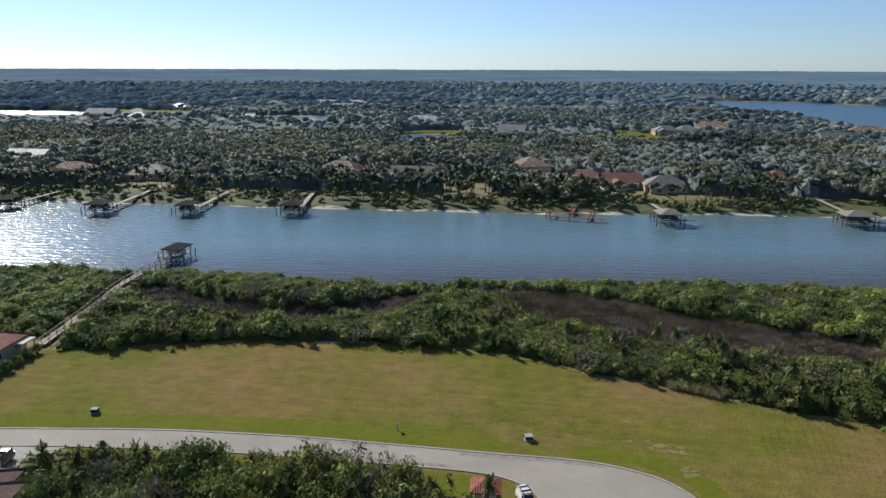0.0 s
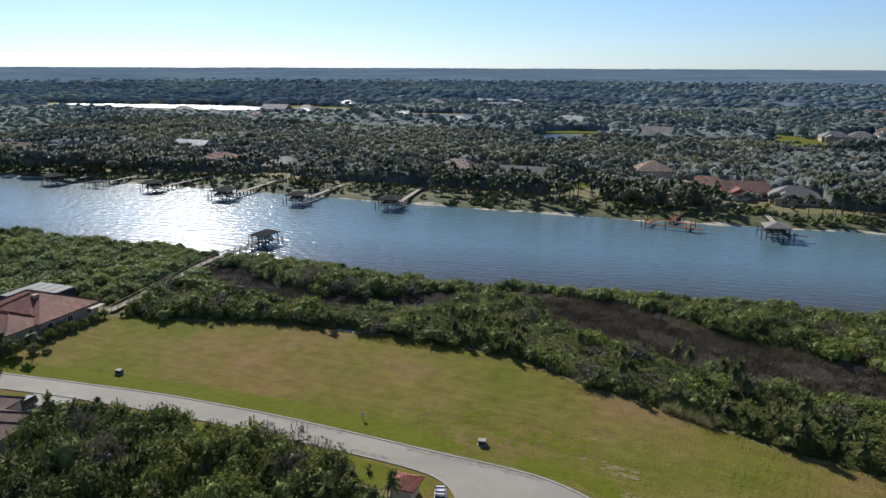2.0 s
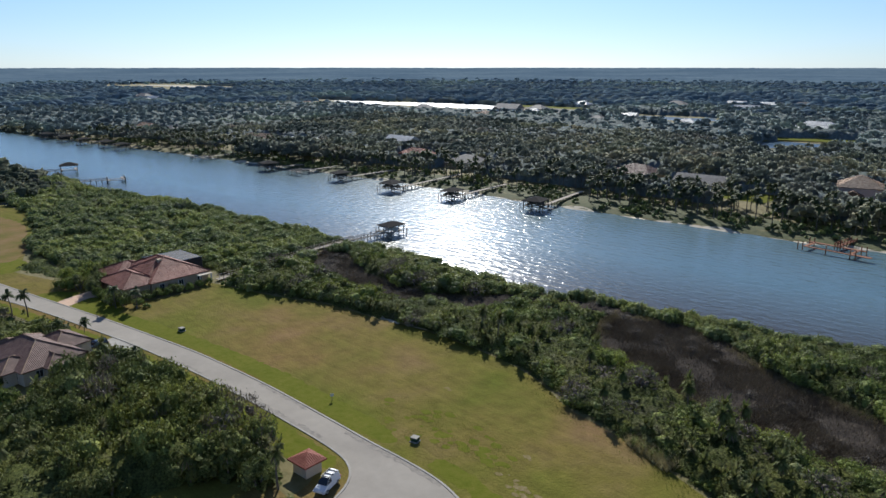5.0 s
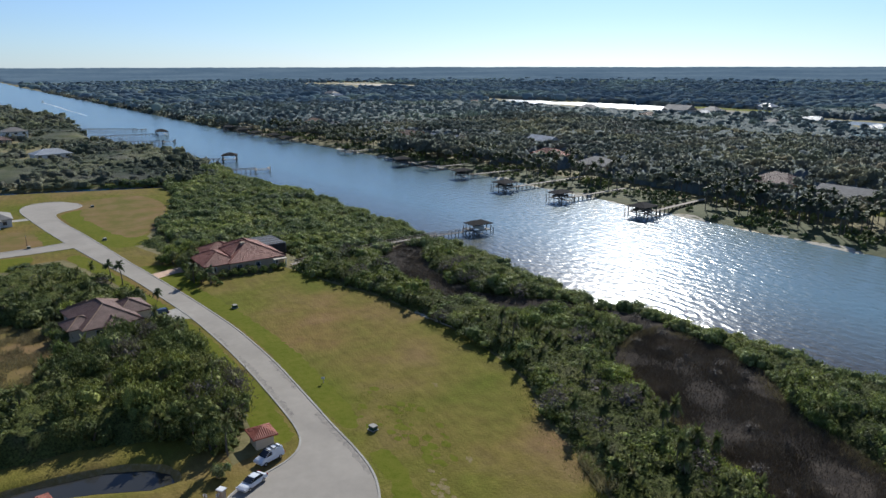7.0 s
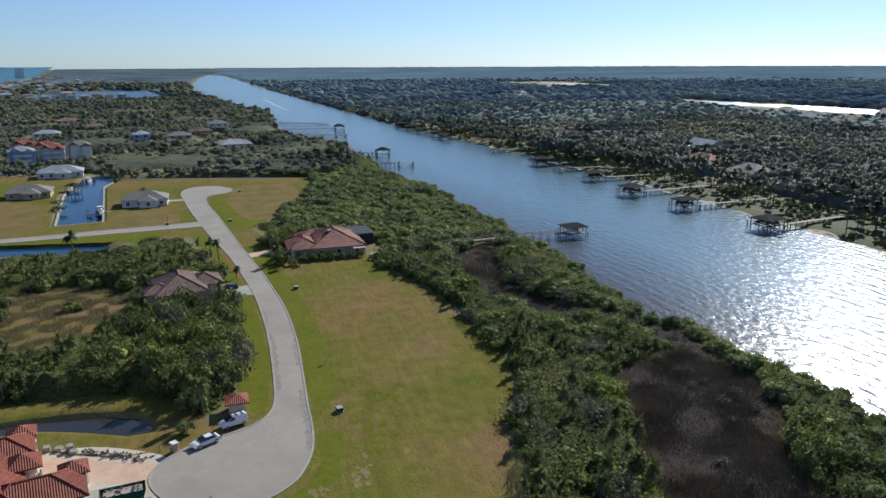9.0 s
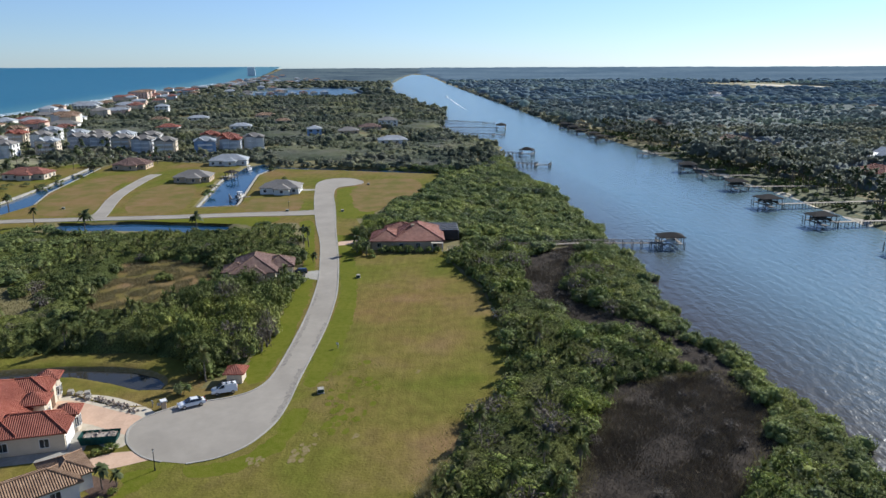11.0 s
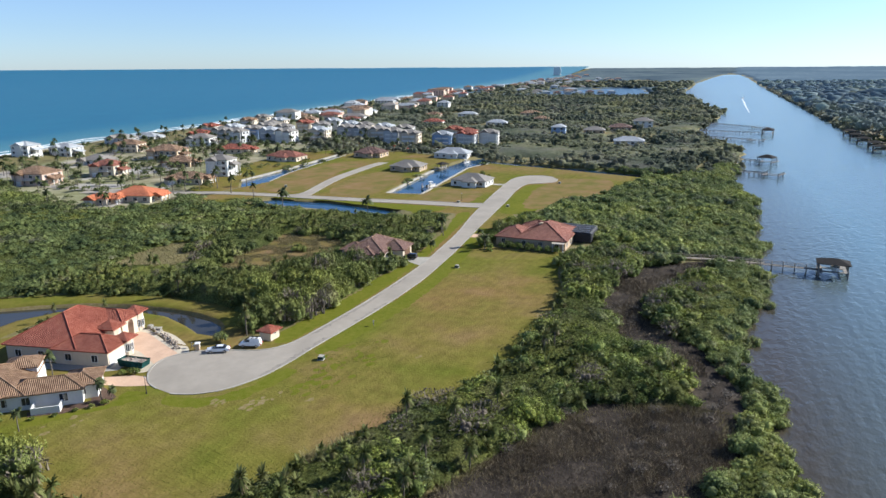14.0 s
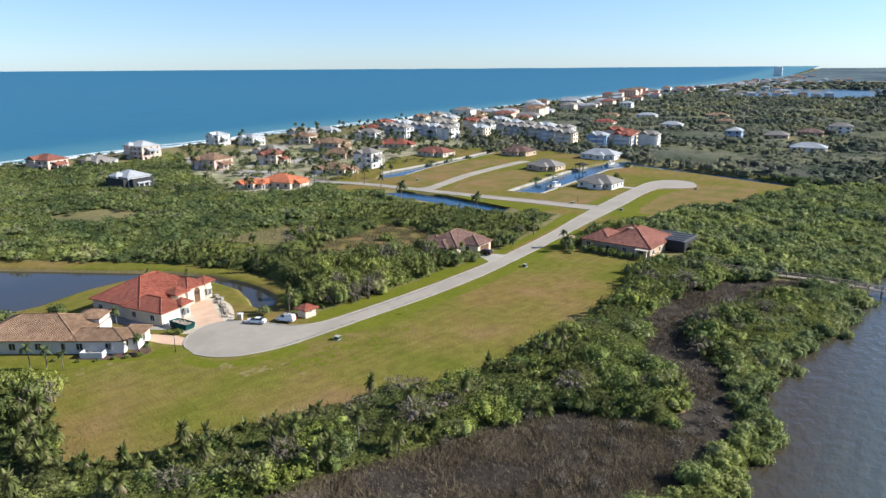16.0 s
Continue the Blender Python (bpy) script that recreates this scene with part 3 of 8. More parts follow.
xs = spread(-400, 200, 20, -5200, 5200, 1.1)
water_sheet("river", ([(x, np.interp(x, NEAR_SHORE[:, 0], NEAR_SHORE[:, 1]) - 9) for x in xs], [(x, np.interp(x, FAR_SHORE[:, 0], FAR_SHORE[:, 1]) + 12) for x in xs]), M_RIVER, "wide blue-grey river with small ripples")
water_sheet("sea", ([(x, np.interp(x, SEA_SHORE[:, 0], SEA_SHORE[:, 1]) + 20) for x in xs], [(x, -5200 - 0.2 * abs(x)) for x in xs]), M_SEA, "calm blue-green ocean out to the horizon", rows=60, lift=1.42)
for nm, poly, lab in (("pond", POND, "dark still pond with a narrow arm"), ("ditch_water", DITCH, "still blue drainage pond beside the road"), ("canal_water", CANAL, "narrow blue boat canal"), ("canal_water", CANAL_B, "narrow blue boat canal"), ("lagoon", LAGOON, "shallow blue lagoon"), ("lagoon", LAGOON_B, "shallow blue lagoon"), ("lake", LAKE, "long blue lake in the woods"), ("lake", LAKE_B, "small lake by houses"), ("lake", LAKE_C, "small lake by houses"), ("lake", LAKE_D, "small lake in the woods"), ("lake", LAKE_E, "long lake in the woods")):
    c = np.mean(poly, 0)
    grown = smooth_line(poly, 4, True) if nm == "pond" else poly
    sheet(nm, grown, WATER_Z + float(bowl(*c)) - 0.02, M_POND if nm == "pond" else M_LAKE if nm in ("lake", "lagoon") else M_CANAL, lab)

# sea surf
for k, (off, w) in enumerate(((-2, 8), (-13, 3.2))):
    sx = np.arange(-3000, 400, 14.0)
    line = [(x, np.interp(x, SEA_SHORE[:, 0], SEA_SHORE[:, 1]) + off + 4 * math.sin(x * 0.05 + k) + 2.5 * math.sin(x * 0.13 + 2 * k)) for x in sx]
    bm, rows_ = bmesh.new(), []
    for i, p in enumerate(line):
        ww = w * (0.35 + 0.65 * abs(math.sin(i * 0.31 + k * 1.7) * math.sin(i * 0.117 + k)))
        zz = WATER_Z + 0.05 + float(bowl(p[0], p[1]))
        rows_.append([bm.verts.new((p[0], p[1] - ww / 2, zz)), bm.verts.new((p[0], p[1], zz + 0.25)), bm.verts.new((p[0], p[1] + ww / 2, zz))])
    for a, b in zip(rows_, rows_[1:]):
        bm.faces.new((a[0], b[0], b[1], a[1])), bm.faces.new((a[1], b[1], b[2], a[2]))
    tagged(part("surf", bm, M_FOAM), "white breaking surf along the beach", kind="structure")


def band(name, shore, d0, d1, x0, x1, mat, label, lift=0.05, step=6.0):
    """A band of ground along a shore, laid on the ground."""
    bx = np.arange(x0, x1, step)
    sy = np.interp(bx, shore[:, 0], shore[:, 1])
    V, k = [], 7
    for j in range(k + 1):
        d = d0 + (d1 - d0) * j / k + (1.5 * np.sin(bx * 0.11) + np.sin(bx * 0.31) if j == k else 0)
        V.append(np.stack([bx, sy + d, ground_z(bx, sy + d) + lift], -1))
    ii = np.arange(len(bx) * (k + 1)).reshape(k + 1, len(bx))
    q = np.stack([ii[:-1, :-1], ii[:-1, 1:], ii[1:, 1:], ii[1:, :-1]], -1).reshape(-1, 4)
    me = quick_mesh(name, np.concatenate(V), q, smooth=True)
    me.materials.append(mat)
    return tagged(new(name, me), label, kind="structure")


band("beach", SEA_SHORE, -8, 32, -3200, 400, M_SAND, "pale sandy ocean beach", step=9.0)
band("sand_shore", FAR_SHORE, -4, 2.2, -420, 140, M_SAND, "narrow pale sand edge along the far bank", step=3.0)
band("bank_grass", FAR_SHORE, 2.2, 30, -420, 140, M_BANK, "low rough grass bank above the sand", step=4.0)

# lawns and roads
LAWN = [(-110, 122), (-84, 129), (-68, 135), (-50, 137), (-35, 139.5), (-13, 138.5), (-1, 135), (8, 130.5), (22, 127.5), (35, 122.5), (45, 119.5), (53, 118.5), (55, 111), (51, 100), (47, 86), (42, 76), (30, 76), (26, 80), (14, 70), (2, 70), (-4, 80), (-10, 88), (-40, 88.4), (-60, 86.4), (-76, 83), (-92, 81), (-120, 75.5), (-150, 66), (-152, 60), (-172, 64), (-172, 82), (-150, 90), (-128, 97), (-122, 98), (-110, 97), (-104, 104), (-104, 118)]
LOTS = [(-150, 60), (-150, 66), (-166, 92), (-200, 104), (-222, 112), (-250, 118), (-277, 116), (-291, 60), (-298, 22), (-274, 17), (-186, 33), (-180, 14), (-250, 0), (-308, -4), (-318, -20), (-330, -60), (-322, -86), (-300, -85.5), (-276, -80.5), (-216, -68.5), (-186, -58), (-165, -59), (-135, -58), (-124, -40), (-136, -32), (-150, -31), (-156, 0), (-152, 38), (-146, 50)]
LOTS_B = [(-135, -61), (-165, -61), (-184, -76.5), (-240, -83), (-300, -93.5), (-320, -108), (-300, -120), (-245, -118), (-180, -92), (-150, -78)]


def ragged(poly, amount, step=1.2, seed=1):
    """An outline with an uneven, natural edge."""
    rr, out = random.Random(seed), []
    for (ax, ay), (bx, by) in zip(poly, list(poly[1:]) + [poly[0]]):
        far = math.hypot(bx - ax, by - ay)
        n = max(int(far / step), 1)
        e = min(amount, 0.4 * far / n)
        for i in range(n):
            out.append((ax + (bx - ax) * i / n + rr.uniform(-e, e), ay + (by - ay) * i / n + rr.uniform(-e, e)))
    return out


sheet("lawn", smooth_line(LAWN, 4, True), 0.03, M_LAWN, "mown grass lot, olive green with drier brown patches")
sheet("lawn", smooth_line([(43, 74), (50, 84), (57, 98), (61.5, 111), (59, 122), (52, 125), (46, 119), (48, 100), (42, 80)], 4, True), 0.018, M_LAWN, "mown grass running up to the palms")
sheet("lawn", LOTS, 0.022, M_LAWN, "mown grass lots between the roads and canals")
sheet("lawn", LOTS_B, 0.022, M_LAWN, "mown grass beyond the boat canal")
sheet("lawn", [(62, 50), (54, 70), (50, 84), (30, 84), (16, 74), (4, 68), (-1, 54), (3, 40), (20, 31), (45, 32)], 0.012, M_LAWN, "grass yards round the new houses")
for poly in ([(-172, 92), (-196, 101), (-222, 109), (-246, 108), (-262, 100), (-255, 82), (-238, 78), (-222, 76), (-200, 80), (-180, 84)], [(-172, 60), (-168, 44), (-176, 38), (-198, 34), (-204, 40), (-200, 56), (-186, 60)], [(-170, 8), (-168, -8), (-200, -22), (-236, -24), (-240, -8), (-214, 2), (-186, 10)], [(-168, -24), (-164, -44), (-200, -62), (-240, -68), (-270, -66), (-262, -52), (-214, -40)]):
    sheet("dry_lot", ragged(smooth_line(poly, 4, True), 1.6, 1.5), 0.05, M_DRY, "dry brown grass of an empty lot")
for i, poly in enumerate(([(-128, 84.5), (-104, 89.5), (-101, 96), (-108, 98), (-126, 93)], [(-100, 91.5), (-66, 97.0), (-40, 98.9), (-8, 99.6), (-10, 103.5), (-40, 104), (-66, 101.5), (-98, 96)], [(-9, 91.8), (-40, 91.4), (-62, 89.1), (-62, 84), (-40, 86.5), (-12, 86.5)], [(4, 99.9), (14, 98.8), (20.5, 94), (22.5, 88), (25, 90), (23, 97), (15, 102), (4, 103)], [(-150, 72.5), (-118, 79.3), (-91, 85), (-75, 87.9), (-62, 89.2), (-62, 85.5), (-76, 83.5), (-92, 81), (-118, 75.8), (-150, 67)], [(-160, 80.8), (-185, 76), (-210, 71), (-228, 69.5), (-236, 79), (-222, 77), (-200, 82), (-172, 93), (-160, 92)], [(-160, 45), (-156.2, 20), (-153.4, 0), (-150.4, -24), (-148.6, -24), (-152, 0), (-150, 20), (-147, 45), (-143, 52), (-158, 58)])):
    sheet("verge", ragged(smooth_line(poly, 4, True), 1.1, 0.9, seed=i), 0.036 + 0.002 * i, M_GREEN, "greener watered grass along the kerb")

TOWN = [(-92, -72), (-122, -60), (-150, -80), (-180, -95), (-245, -120), (-300, -122), (-322, -110), (-332, -60), (-320, -20), (-345, -14), (-420, -10), (-430, -120), (-520, -220), (-540, -340), (-420, -330), (-290, -304), (-190, -276), (-165, -262), (-108, -150)]
sheet("town_ground", TOWN, 0.02, M_TOWN, "worn sandy grass between the beach houses")
ROAD_R = [(21.5, 88), (19.9, 91.9), (16.6, 95.3), (12.2, 97.3), (7, 98.5), (0, 98.8), (-8, 98.6), (-20, 98.6), (-38, 98.4), (-54, 97.4), (-65, 96.3), (-80, 94.0), (-96, 91.3), (-117, 87.3), (-138, 83.2), (-157, 79.8), (-185, 74.6), (-210, 69.5), (-228, 67.5), (-234, 70), (-238, 75), (-245, 78.5), (-253, 77)]
ROAD_L = [(21, 84), (19.7, 80.5), (16, 76.5), (11.2, 74.4), (7.2, 75.2), (4, 77.8), (1.6, 81), (0.2, 84.8), (-1.6, 88.6), (-4.6, 91.4), (-9.5, 92.8), (-20, 93.0), (-40, 92.4), (-57, 91.2), (-75, 89.2), (-91, 86.5), (-118, 81.3), (-144, 74.8), (-164, 70.2)]
ROAD_L2 = [(-174.5, 67.8), (-200, 62.6), (-225, 58), (-240, 55.5), (-250, 55.5), (-258, 58.5), (-262, 65), (-260, 72)]
XROAD = [(-165, 70), (-163.6, 62), (-161, 40), (-157.5, 20), (-154.8, 2), (-152, -20), (-148, -45), (-143, -62), (-130, -90), (-120, -120)]
XROAD2 = [(-174.5, 67.8), (-171.8, 58), (-168.5, 38), (-164.5, 18), (-161.5, 0), (-159.5, -14)]
XROAD3 = [(-158, -24), (-155, -45), (-149.5, -64), (-137, -92), (-127, -123)]
SPUR_A, SPUR_B = [(-159.5, -14), (-166, -15.5), (-207, -28.5), (-254, -37), (-276, -39)], [(-158, -24), (-166, -21.5), (-207, -34.5), (-254, -43), (-275, -45)]


def road_sheet(name, a, b, label, z=0.06):
    sheet(name, list(a) + list(b)[::-1], z, M_ROAD, label)


R_, L_, L2_ = smooth_line(ROAD_R, 4), smooth_line(ROAD_L, 4), smooth_line(ROAD_L2, 4)
road_sheet("road", R_, L_ + L2_, "pale worn asphalt road ending in two turning circles")
X1, X2, X3 = smooth_line(XROAD, 4), smooth_line(XROAD2, 4), smooth_line(XROAD3, 4)
road_sheet("road", X1, X2 + X3, "pale asphalt side road", 0.066)
road_sheet("road", smooth_line(SPUR_A, 4), smooth_line(SPUR_B, 4), "short pale asphalt road between empty lots", 0.072)
for ln in (R_, L_, L2_, X1, X2, X3, smooth_line(SPUR_A, 4), smooth_line(SPUR_B, 4)):
    strip("kerb", ln, 0.34, 0.02, M_KERB, 0.12, "pale concrete kerb beside the road")
for i, (x0, x1, line, off, w) in enumerate(((-46, -14, ROAD_L, 0.75, 0.5), (-62, -50, ROAD_L, 0.7, 0.35), (-14, 9, ROAD_R, -0.7, 0.5), (-40, -24, ROAD_R, -0.6, 0.3))):
    q = np.array(sorted(line))
    xs_ = np.arange(x0, x1, 1.5)
    ys_ = np.interp(xs_, q[q[:, 0] < 9.5][:, 0], q[q[:, 0] < 9.5][:, 1]) + off
    sheet("road_stain", ragged(list(zip(xs_, ys_ - w)) + list(zip(xs_, ys_ + w))[::-1], 0.28, 0.6, i), 0.076, M_STAIN, "damp dark stain on the asphalt along the kerb")
COAST = smooth_line([(40, -205), (-60, -212), (-160, -222), (-250, -240), (-330, -262), (-430, -290), (-560, -330), (-800, -392)], 4)
strip("road", COAST, 8.0, 0.0, M_ROAD, 0.06, "pale asphalt coast road behind the beach houses")
for ln in ([(-137, -100), (-128, -150), (-150, -222)], [(-340, -60), (-352, -130), (-340, -262)], [(-382, -80), (-386, -190), (-376, -274)]):
    strip("road", smooth_line(ln, 4), 6.0, 0.0, M_ROAD, 0.05, "pale asphalt lane between houses")


def ring(name, poly, d0, d1, mat, label):
    """A band of ground round a pond, laid on its bank."""
    P = np.array(smooth_line(poly, 4, True))
    t = np.roll(P, -1, 0) - np.roll(P, 1, 0)
    n = np.stack([t[:, 1], -t[:, 0]], -1) / (np.hypot(t[:, 0], t[:, 1])[:, None] + 1e-9)
    area = np.sum(P[:, 0] * np.roll(P[:, 1], -1) - np.roll(P[:, 0], -1) * P[:, 1])
    n = n if area > 0 else -n
    V = []
    for j in range(9):
        q = P + n * (d0 + (d1 - d0) * j / 8)
        V.append(np.stack([q[:, 0], q[:, 1], ground_z(q[:, 0], q[:, 1]) + 0.025 + 0.002 * j], -1))
    k = len(P)
    ii = np.arange(9 * k).reshape(9, k)
    q = np.stack([ii[:-1], np.roll(ii, -1, 1)[:-1], np.roll(ii, -1, 1)[1:], ii[1:]], -1).reshape(-1, 4)
    me = quick_mesh(name, np.concatenate(V), q, smooth=True)
    me.materials.append(mat)
    return tagged(new(name, me), label, kind="structure")


ring("pond_rim", POND, -1.0, 0.2, M_BARE, "bare muddy rim of the pond")
ring("pond_bank", POND, 0.15, 7.5, M_LAWN, "mown grass bank round the pond")

# ---- buildings ----
FREE_SPOTS = [(43, 72, 6.5), (47.5, 79, 4.5), (9, 66, 8), (-68, 63, 7), (-84, 62, 6), (14, 78, 10), (0, 70, 7), (3, 60, 8), (-1, 80, 4.5), (-9, 86, 4), (-81, 84, 6), (-118, 92, 7), (30, 66, 16), (20, 40, 9), (46, 52, 10), (54, 70, 10)]
FAR_GAPS = []
M_CREAM = material("cream_stucco", [(0.56, 0.47, 0.36), (0.64, 0.55, 0.43)], scale=0.6, rough=0.9, bump=0.01, coarse=0.1, coarse_colours=[(0.9, 0.9, 0.9), (1, 1, 1)])
M_WHITE = material("white_stucco", [(0.62, 0.61, 0.57), (0.72, 0.71, 0.67)], scale=0.6, rough=0.85, bump=0.01, coarse=0.1, coarse_colours=[(0.9, 0.9, 0.9), (1, 1, 1)])
M_TANWALL = material("tan_stucco", [(0.40, 0.30, 0.20), (0.48, 0.37, 0.26)], scale=0.6, rough=0.9, bump=0.01)
M_PINK = material("pink_stucco", [(0.56, 0.40, 0.32), (0.64, 0.47, 0.38)], scale=0.6, rough=0.9)
M_BLUEWALL = material("blue_siding", [(0.22, 0.31, 0.44), (0.28, 0.38, 0.52)], scale=0.6, rough=0.8)
M_GREYWALL = material("grey_stucco", [(0.42, 0.43, 0.44), (0.5, 0.51, 0.52)], scale=0.6, rough=0.9)
R_PINK = roof_material("weathered_pink_tiles", [(0.19, 0.066, 0.043), (0.26, 0.096, 0.063), (0.32, 0.13, 0.09)])
R_BROWN = roof_material("dark_brown_tiles", [(0.11, 0.06, 0.048), (0.165, 0.092, 0.072), (0.22, 0.13, 0.1)])
R_RED = roof_material("orange_red_tiles", [(0.25, 0.062, 0.036), (0.32, 0.09, 0.054), (0.38, 0.128, 0.078)], depth=0.09)
R_TAN = roof_material("tan_mixed_tiles", [(0.17, 0.095, 0.055), (0.28, 0.17, 0.10), (0.39, 0.255, 0.16)], depth=0.09)
R_ORANGE = roof_material("bright_orange_tiles", [(0.46, 0.13, 0.055), (0.56, 0.19, 0.09)])
R_GREY = roof_material("grey_shingles", [(0.19, 0.172, 0.15), (0.27, 0.248, 0.22)], across=0.9, along=0.25, depth=0.01)
R_WHITE = roof_material("white_metal", [(0.34, 0.355, 0.36), (0.44, 0.455, 0.46)], across=0.45, along=30.0, depth=0.02, rough=0.5)
M_GLASS = material("window_glass", [(0.018, 0.022, 0.028), (0.03, 0.036, 0.045)], scale=0.4, rough=0.08, spec=0.6)
M_TRIM = material("white_trim", [(0.62, 0.61, 0.58), (0.72, 0.71, 0.69)], scale=1.0, rough=0.7)
M_SCREEN = material("dark_screen_mesh", [(0.02, 0.021, 0.023), (0.035, 0.036, 0.04)], scale=2.0, rough=0.7)
M_DOOR = material("brown_door", [(0.09, 0.05, 0.03), (0.14, 0.08, 0.05)], scale=2.0, rough=0.6)
M_WOODGREY = material("weathered_timber", [(0.15, 0.135, 0.12), (0.23, 0.21, 0.185), (0.30, 0.275, 0.245)], scale=1.2, detail=8, rough=0.9, bump=0.01, random=0.2)
M_WOODRED = material("orange_brown_timber", [(0.20, 0.075, 0.035), (0.30, 0.12, 0.06)], scale=1.2, rough=0.85, random=0.15)
M_DARKROOF = material("dark_shingle", [(0.028, 0.026, 0.025), (0.05, 0.047, 0.045)], scale=1.5, rough=0.95, spec=0.05, bump=0.02)


def hip(x0, y0, x1, y1, eave, pitch, over=0.6, gable=False, lip=0.22):
    """A hipped or gabled roof in a bmesh, with coordinates in metres along eave and slope."""
    bm = bmesh.new()
    uv = bm.loops.layers.uv.new("UVMap")
    x0, y0, x1, y1 = x0 - over, y0 - over, x1 + over, y1 + over
    w, d = x1 - x0, y1 - y0
    z0 = eave
    rise = pitch * min(w, d) / 2
    inset = 0.02 if gable else min(w, d) / 2 - 0.05
    c = [(x0, y0), (x1, y0), (x1, y1), (x0, y1)]
    lo = [bm.verts.new((*p, z0 - lip)) for p in c]
    up = [bm.verts.new((*p, z0)) for p in c]
    if w >= d:
        r = [bm.verts.new((x0 + inset, (y0 + y1) / 2, z0 + rise)), bm.verts.new((x1 - inset, (y0 + y1) / 2, z0 + rise))]
        faces = [(up[0], up[1], r[1], r[0]), (up[1], up[2], r[1]), (up[2], up[3], r[0], r[1]), (up[3], up[0], r[0])]
    else:
        r = [bm.verts.new(((x0 + x1) / 2, y0 + inset, z0 + rise)), bm.verts.new(((x0 + x1) / 2, y1 - inset, z0 + rise))]
        faces = [(up[0], up[1], r[0]), (up[1], up[2], r[1], r[0]), (up[2], up[3], r[1]), (up[3], up[0], r[0], r[1])]
    for f in faces:
        face = bm.faces.new(f)
        a = f[0].co
        e = (f[1].co - a).normalized()
        face.normal_update()
        s = face.normal.cross(e)
        for l in face.loops:
            l[uv].uv = ((l.vert.co - a).dot(e), (l.vert.co - a).dot(s))
    for i in range(4):
        bm.faces.new((lo[i], lo[(i + 1) % 4], up[(i + 1) % 4], up[i]))
    bm.faces.new(lo[::-1])
    ends = [tuple(v.co) for v in r]
    lines = [(ends[0], ends[1])] + ([] if gable else [(tuple(up[i].co), ends[j]) for i, j in zip(range(4), (0, 1, 1, 0) if w >= d else (0, 0, 1, 1))])
    return bm, lines


WINDOW_MESHES = {}


def window(parent, x, y, z, w, h, turn):
    """A window set on a wall: frame, and a pane in it. turn: degrees in which its outside looks, 0 is -y."""
    key = (round(w, 2), round(h, 2))
    if key not in WINDOW_MESHES:
        bm = bmesh.new()
        f = 0.09
        for a in ((-w / 2 - f, -0.07, -h / 2 - f, -w / 2, 0.03, h / 2 + f), (w / 2, -0.07, -h / 2 - f, w / 2 + f, 0.03, h / 2 + f), (-w / 2, -0.07, h / 2, w / 2, 0.03, h / 2 + f), (-w / 2, -0.09, -h / 2 - f, w / 2, 0.03, -h / 2), (-0.03, -0.05, -h / 2, 0.03, 0.03, h / 2)):
            add_box(bm, *a)
        fr = bpy.data.meshes.new("window")
        bm.to_mesh(fr), bm.free()
        fr.materials.append(M_TRIM)
        bm = box(-w / 2, -0.03, -h / 2, w / 2, 0.02, h / 2)
        pn = bpy.data.meshes.new("pane")
        bm.to_mesh(pn), bm.free()
        pn.materials.append(M_GLASS)
        WINDOW_MESHES[key] = (fr, pn)
    fr, pn = WINDOW_MESHES[key]
    wd = share("window", fr, parent, pose(x, y, z, 0, 0, turn))
    share("pane", pn, wd)


def wall_windows(parent, x0, y0, x1, y1, floors, step, size, skip=(), base=1.6, storey=3.0):
    """Rows of windows on the four sides of a block."""
    for side, (a0, a1) in enumerate(((x0, x1), (y0, y1), (x0, x1), (y0, y1))):
        if side in skip:
            continue
        n = max(int((a1 - a0) / step), 1)
        for fl in range(floors):
            for i in range(n):
                a = a0 + (a1 - a0) * (i + 0.5) / n
                z = base + fl * storey
                if side == 0:
                    window(parent, a, y0, z, *size, 0)
                elif side == 2:
                    window(parent, a, y1, z, *size, 180)
                elif side == 1:
                    window(parent, x1, a, z, *size, 90)
                else:
                    window(parent, x0, a, z, *size, -90)


def house(m, wings, wall, roof, label, step=4.5, size=(1.3, 1.4), floors=1, caps=None, category="house", group="", skip=(), pad=2.0, name="house"):
    """A house of wings: (x0, y0, x1, y1, eave height, pitch, gable)."""
    h = empty(name, m, label, category, group)
    for x0, y0, x1, y1, eave, pitch, gable in wings:
        part("wall", box(x0, y0, -0.3, x1, y1, eave - 0.05), wall, h)
        bm, lines = hip(x0, y0, x1, y1, eave, pitch, gable=gable)
        rf = part("roof", bm, roof, h)
        if caps:
            bm = bmesh.new()
            for a, b in lines:
                add_rod(bm, a, b, 0.13, n=5)
            part("ridge_tiles", bm, caps, rf)
        if not (gable and floors > 1):
            wall_windows(h, x0, y0, x1, y1, max(1, int(eave / 3.0)) if floors != 1 else 1, step, size, skip)
        c = m @ Vector(((x0 + x1) / 2, (y0 + y1) / 2, 0))
        FREE_SPOTS.append((c.x, c.y, max(x1 - x0, y1 - y0) * 0.62 + pad))
    return h


def slab(parent, name, b, mat, label="", bevel=0.0):
    return part(name, box(*b, bevel), mat, parent, label)


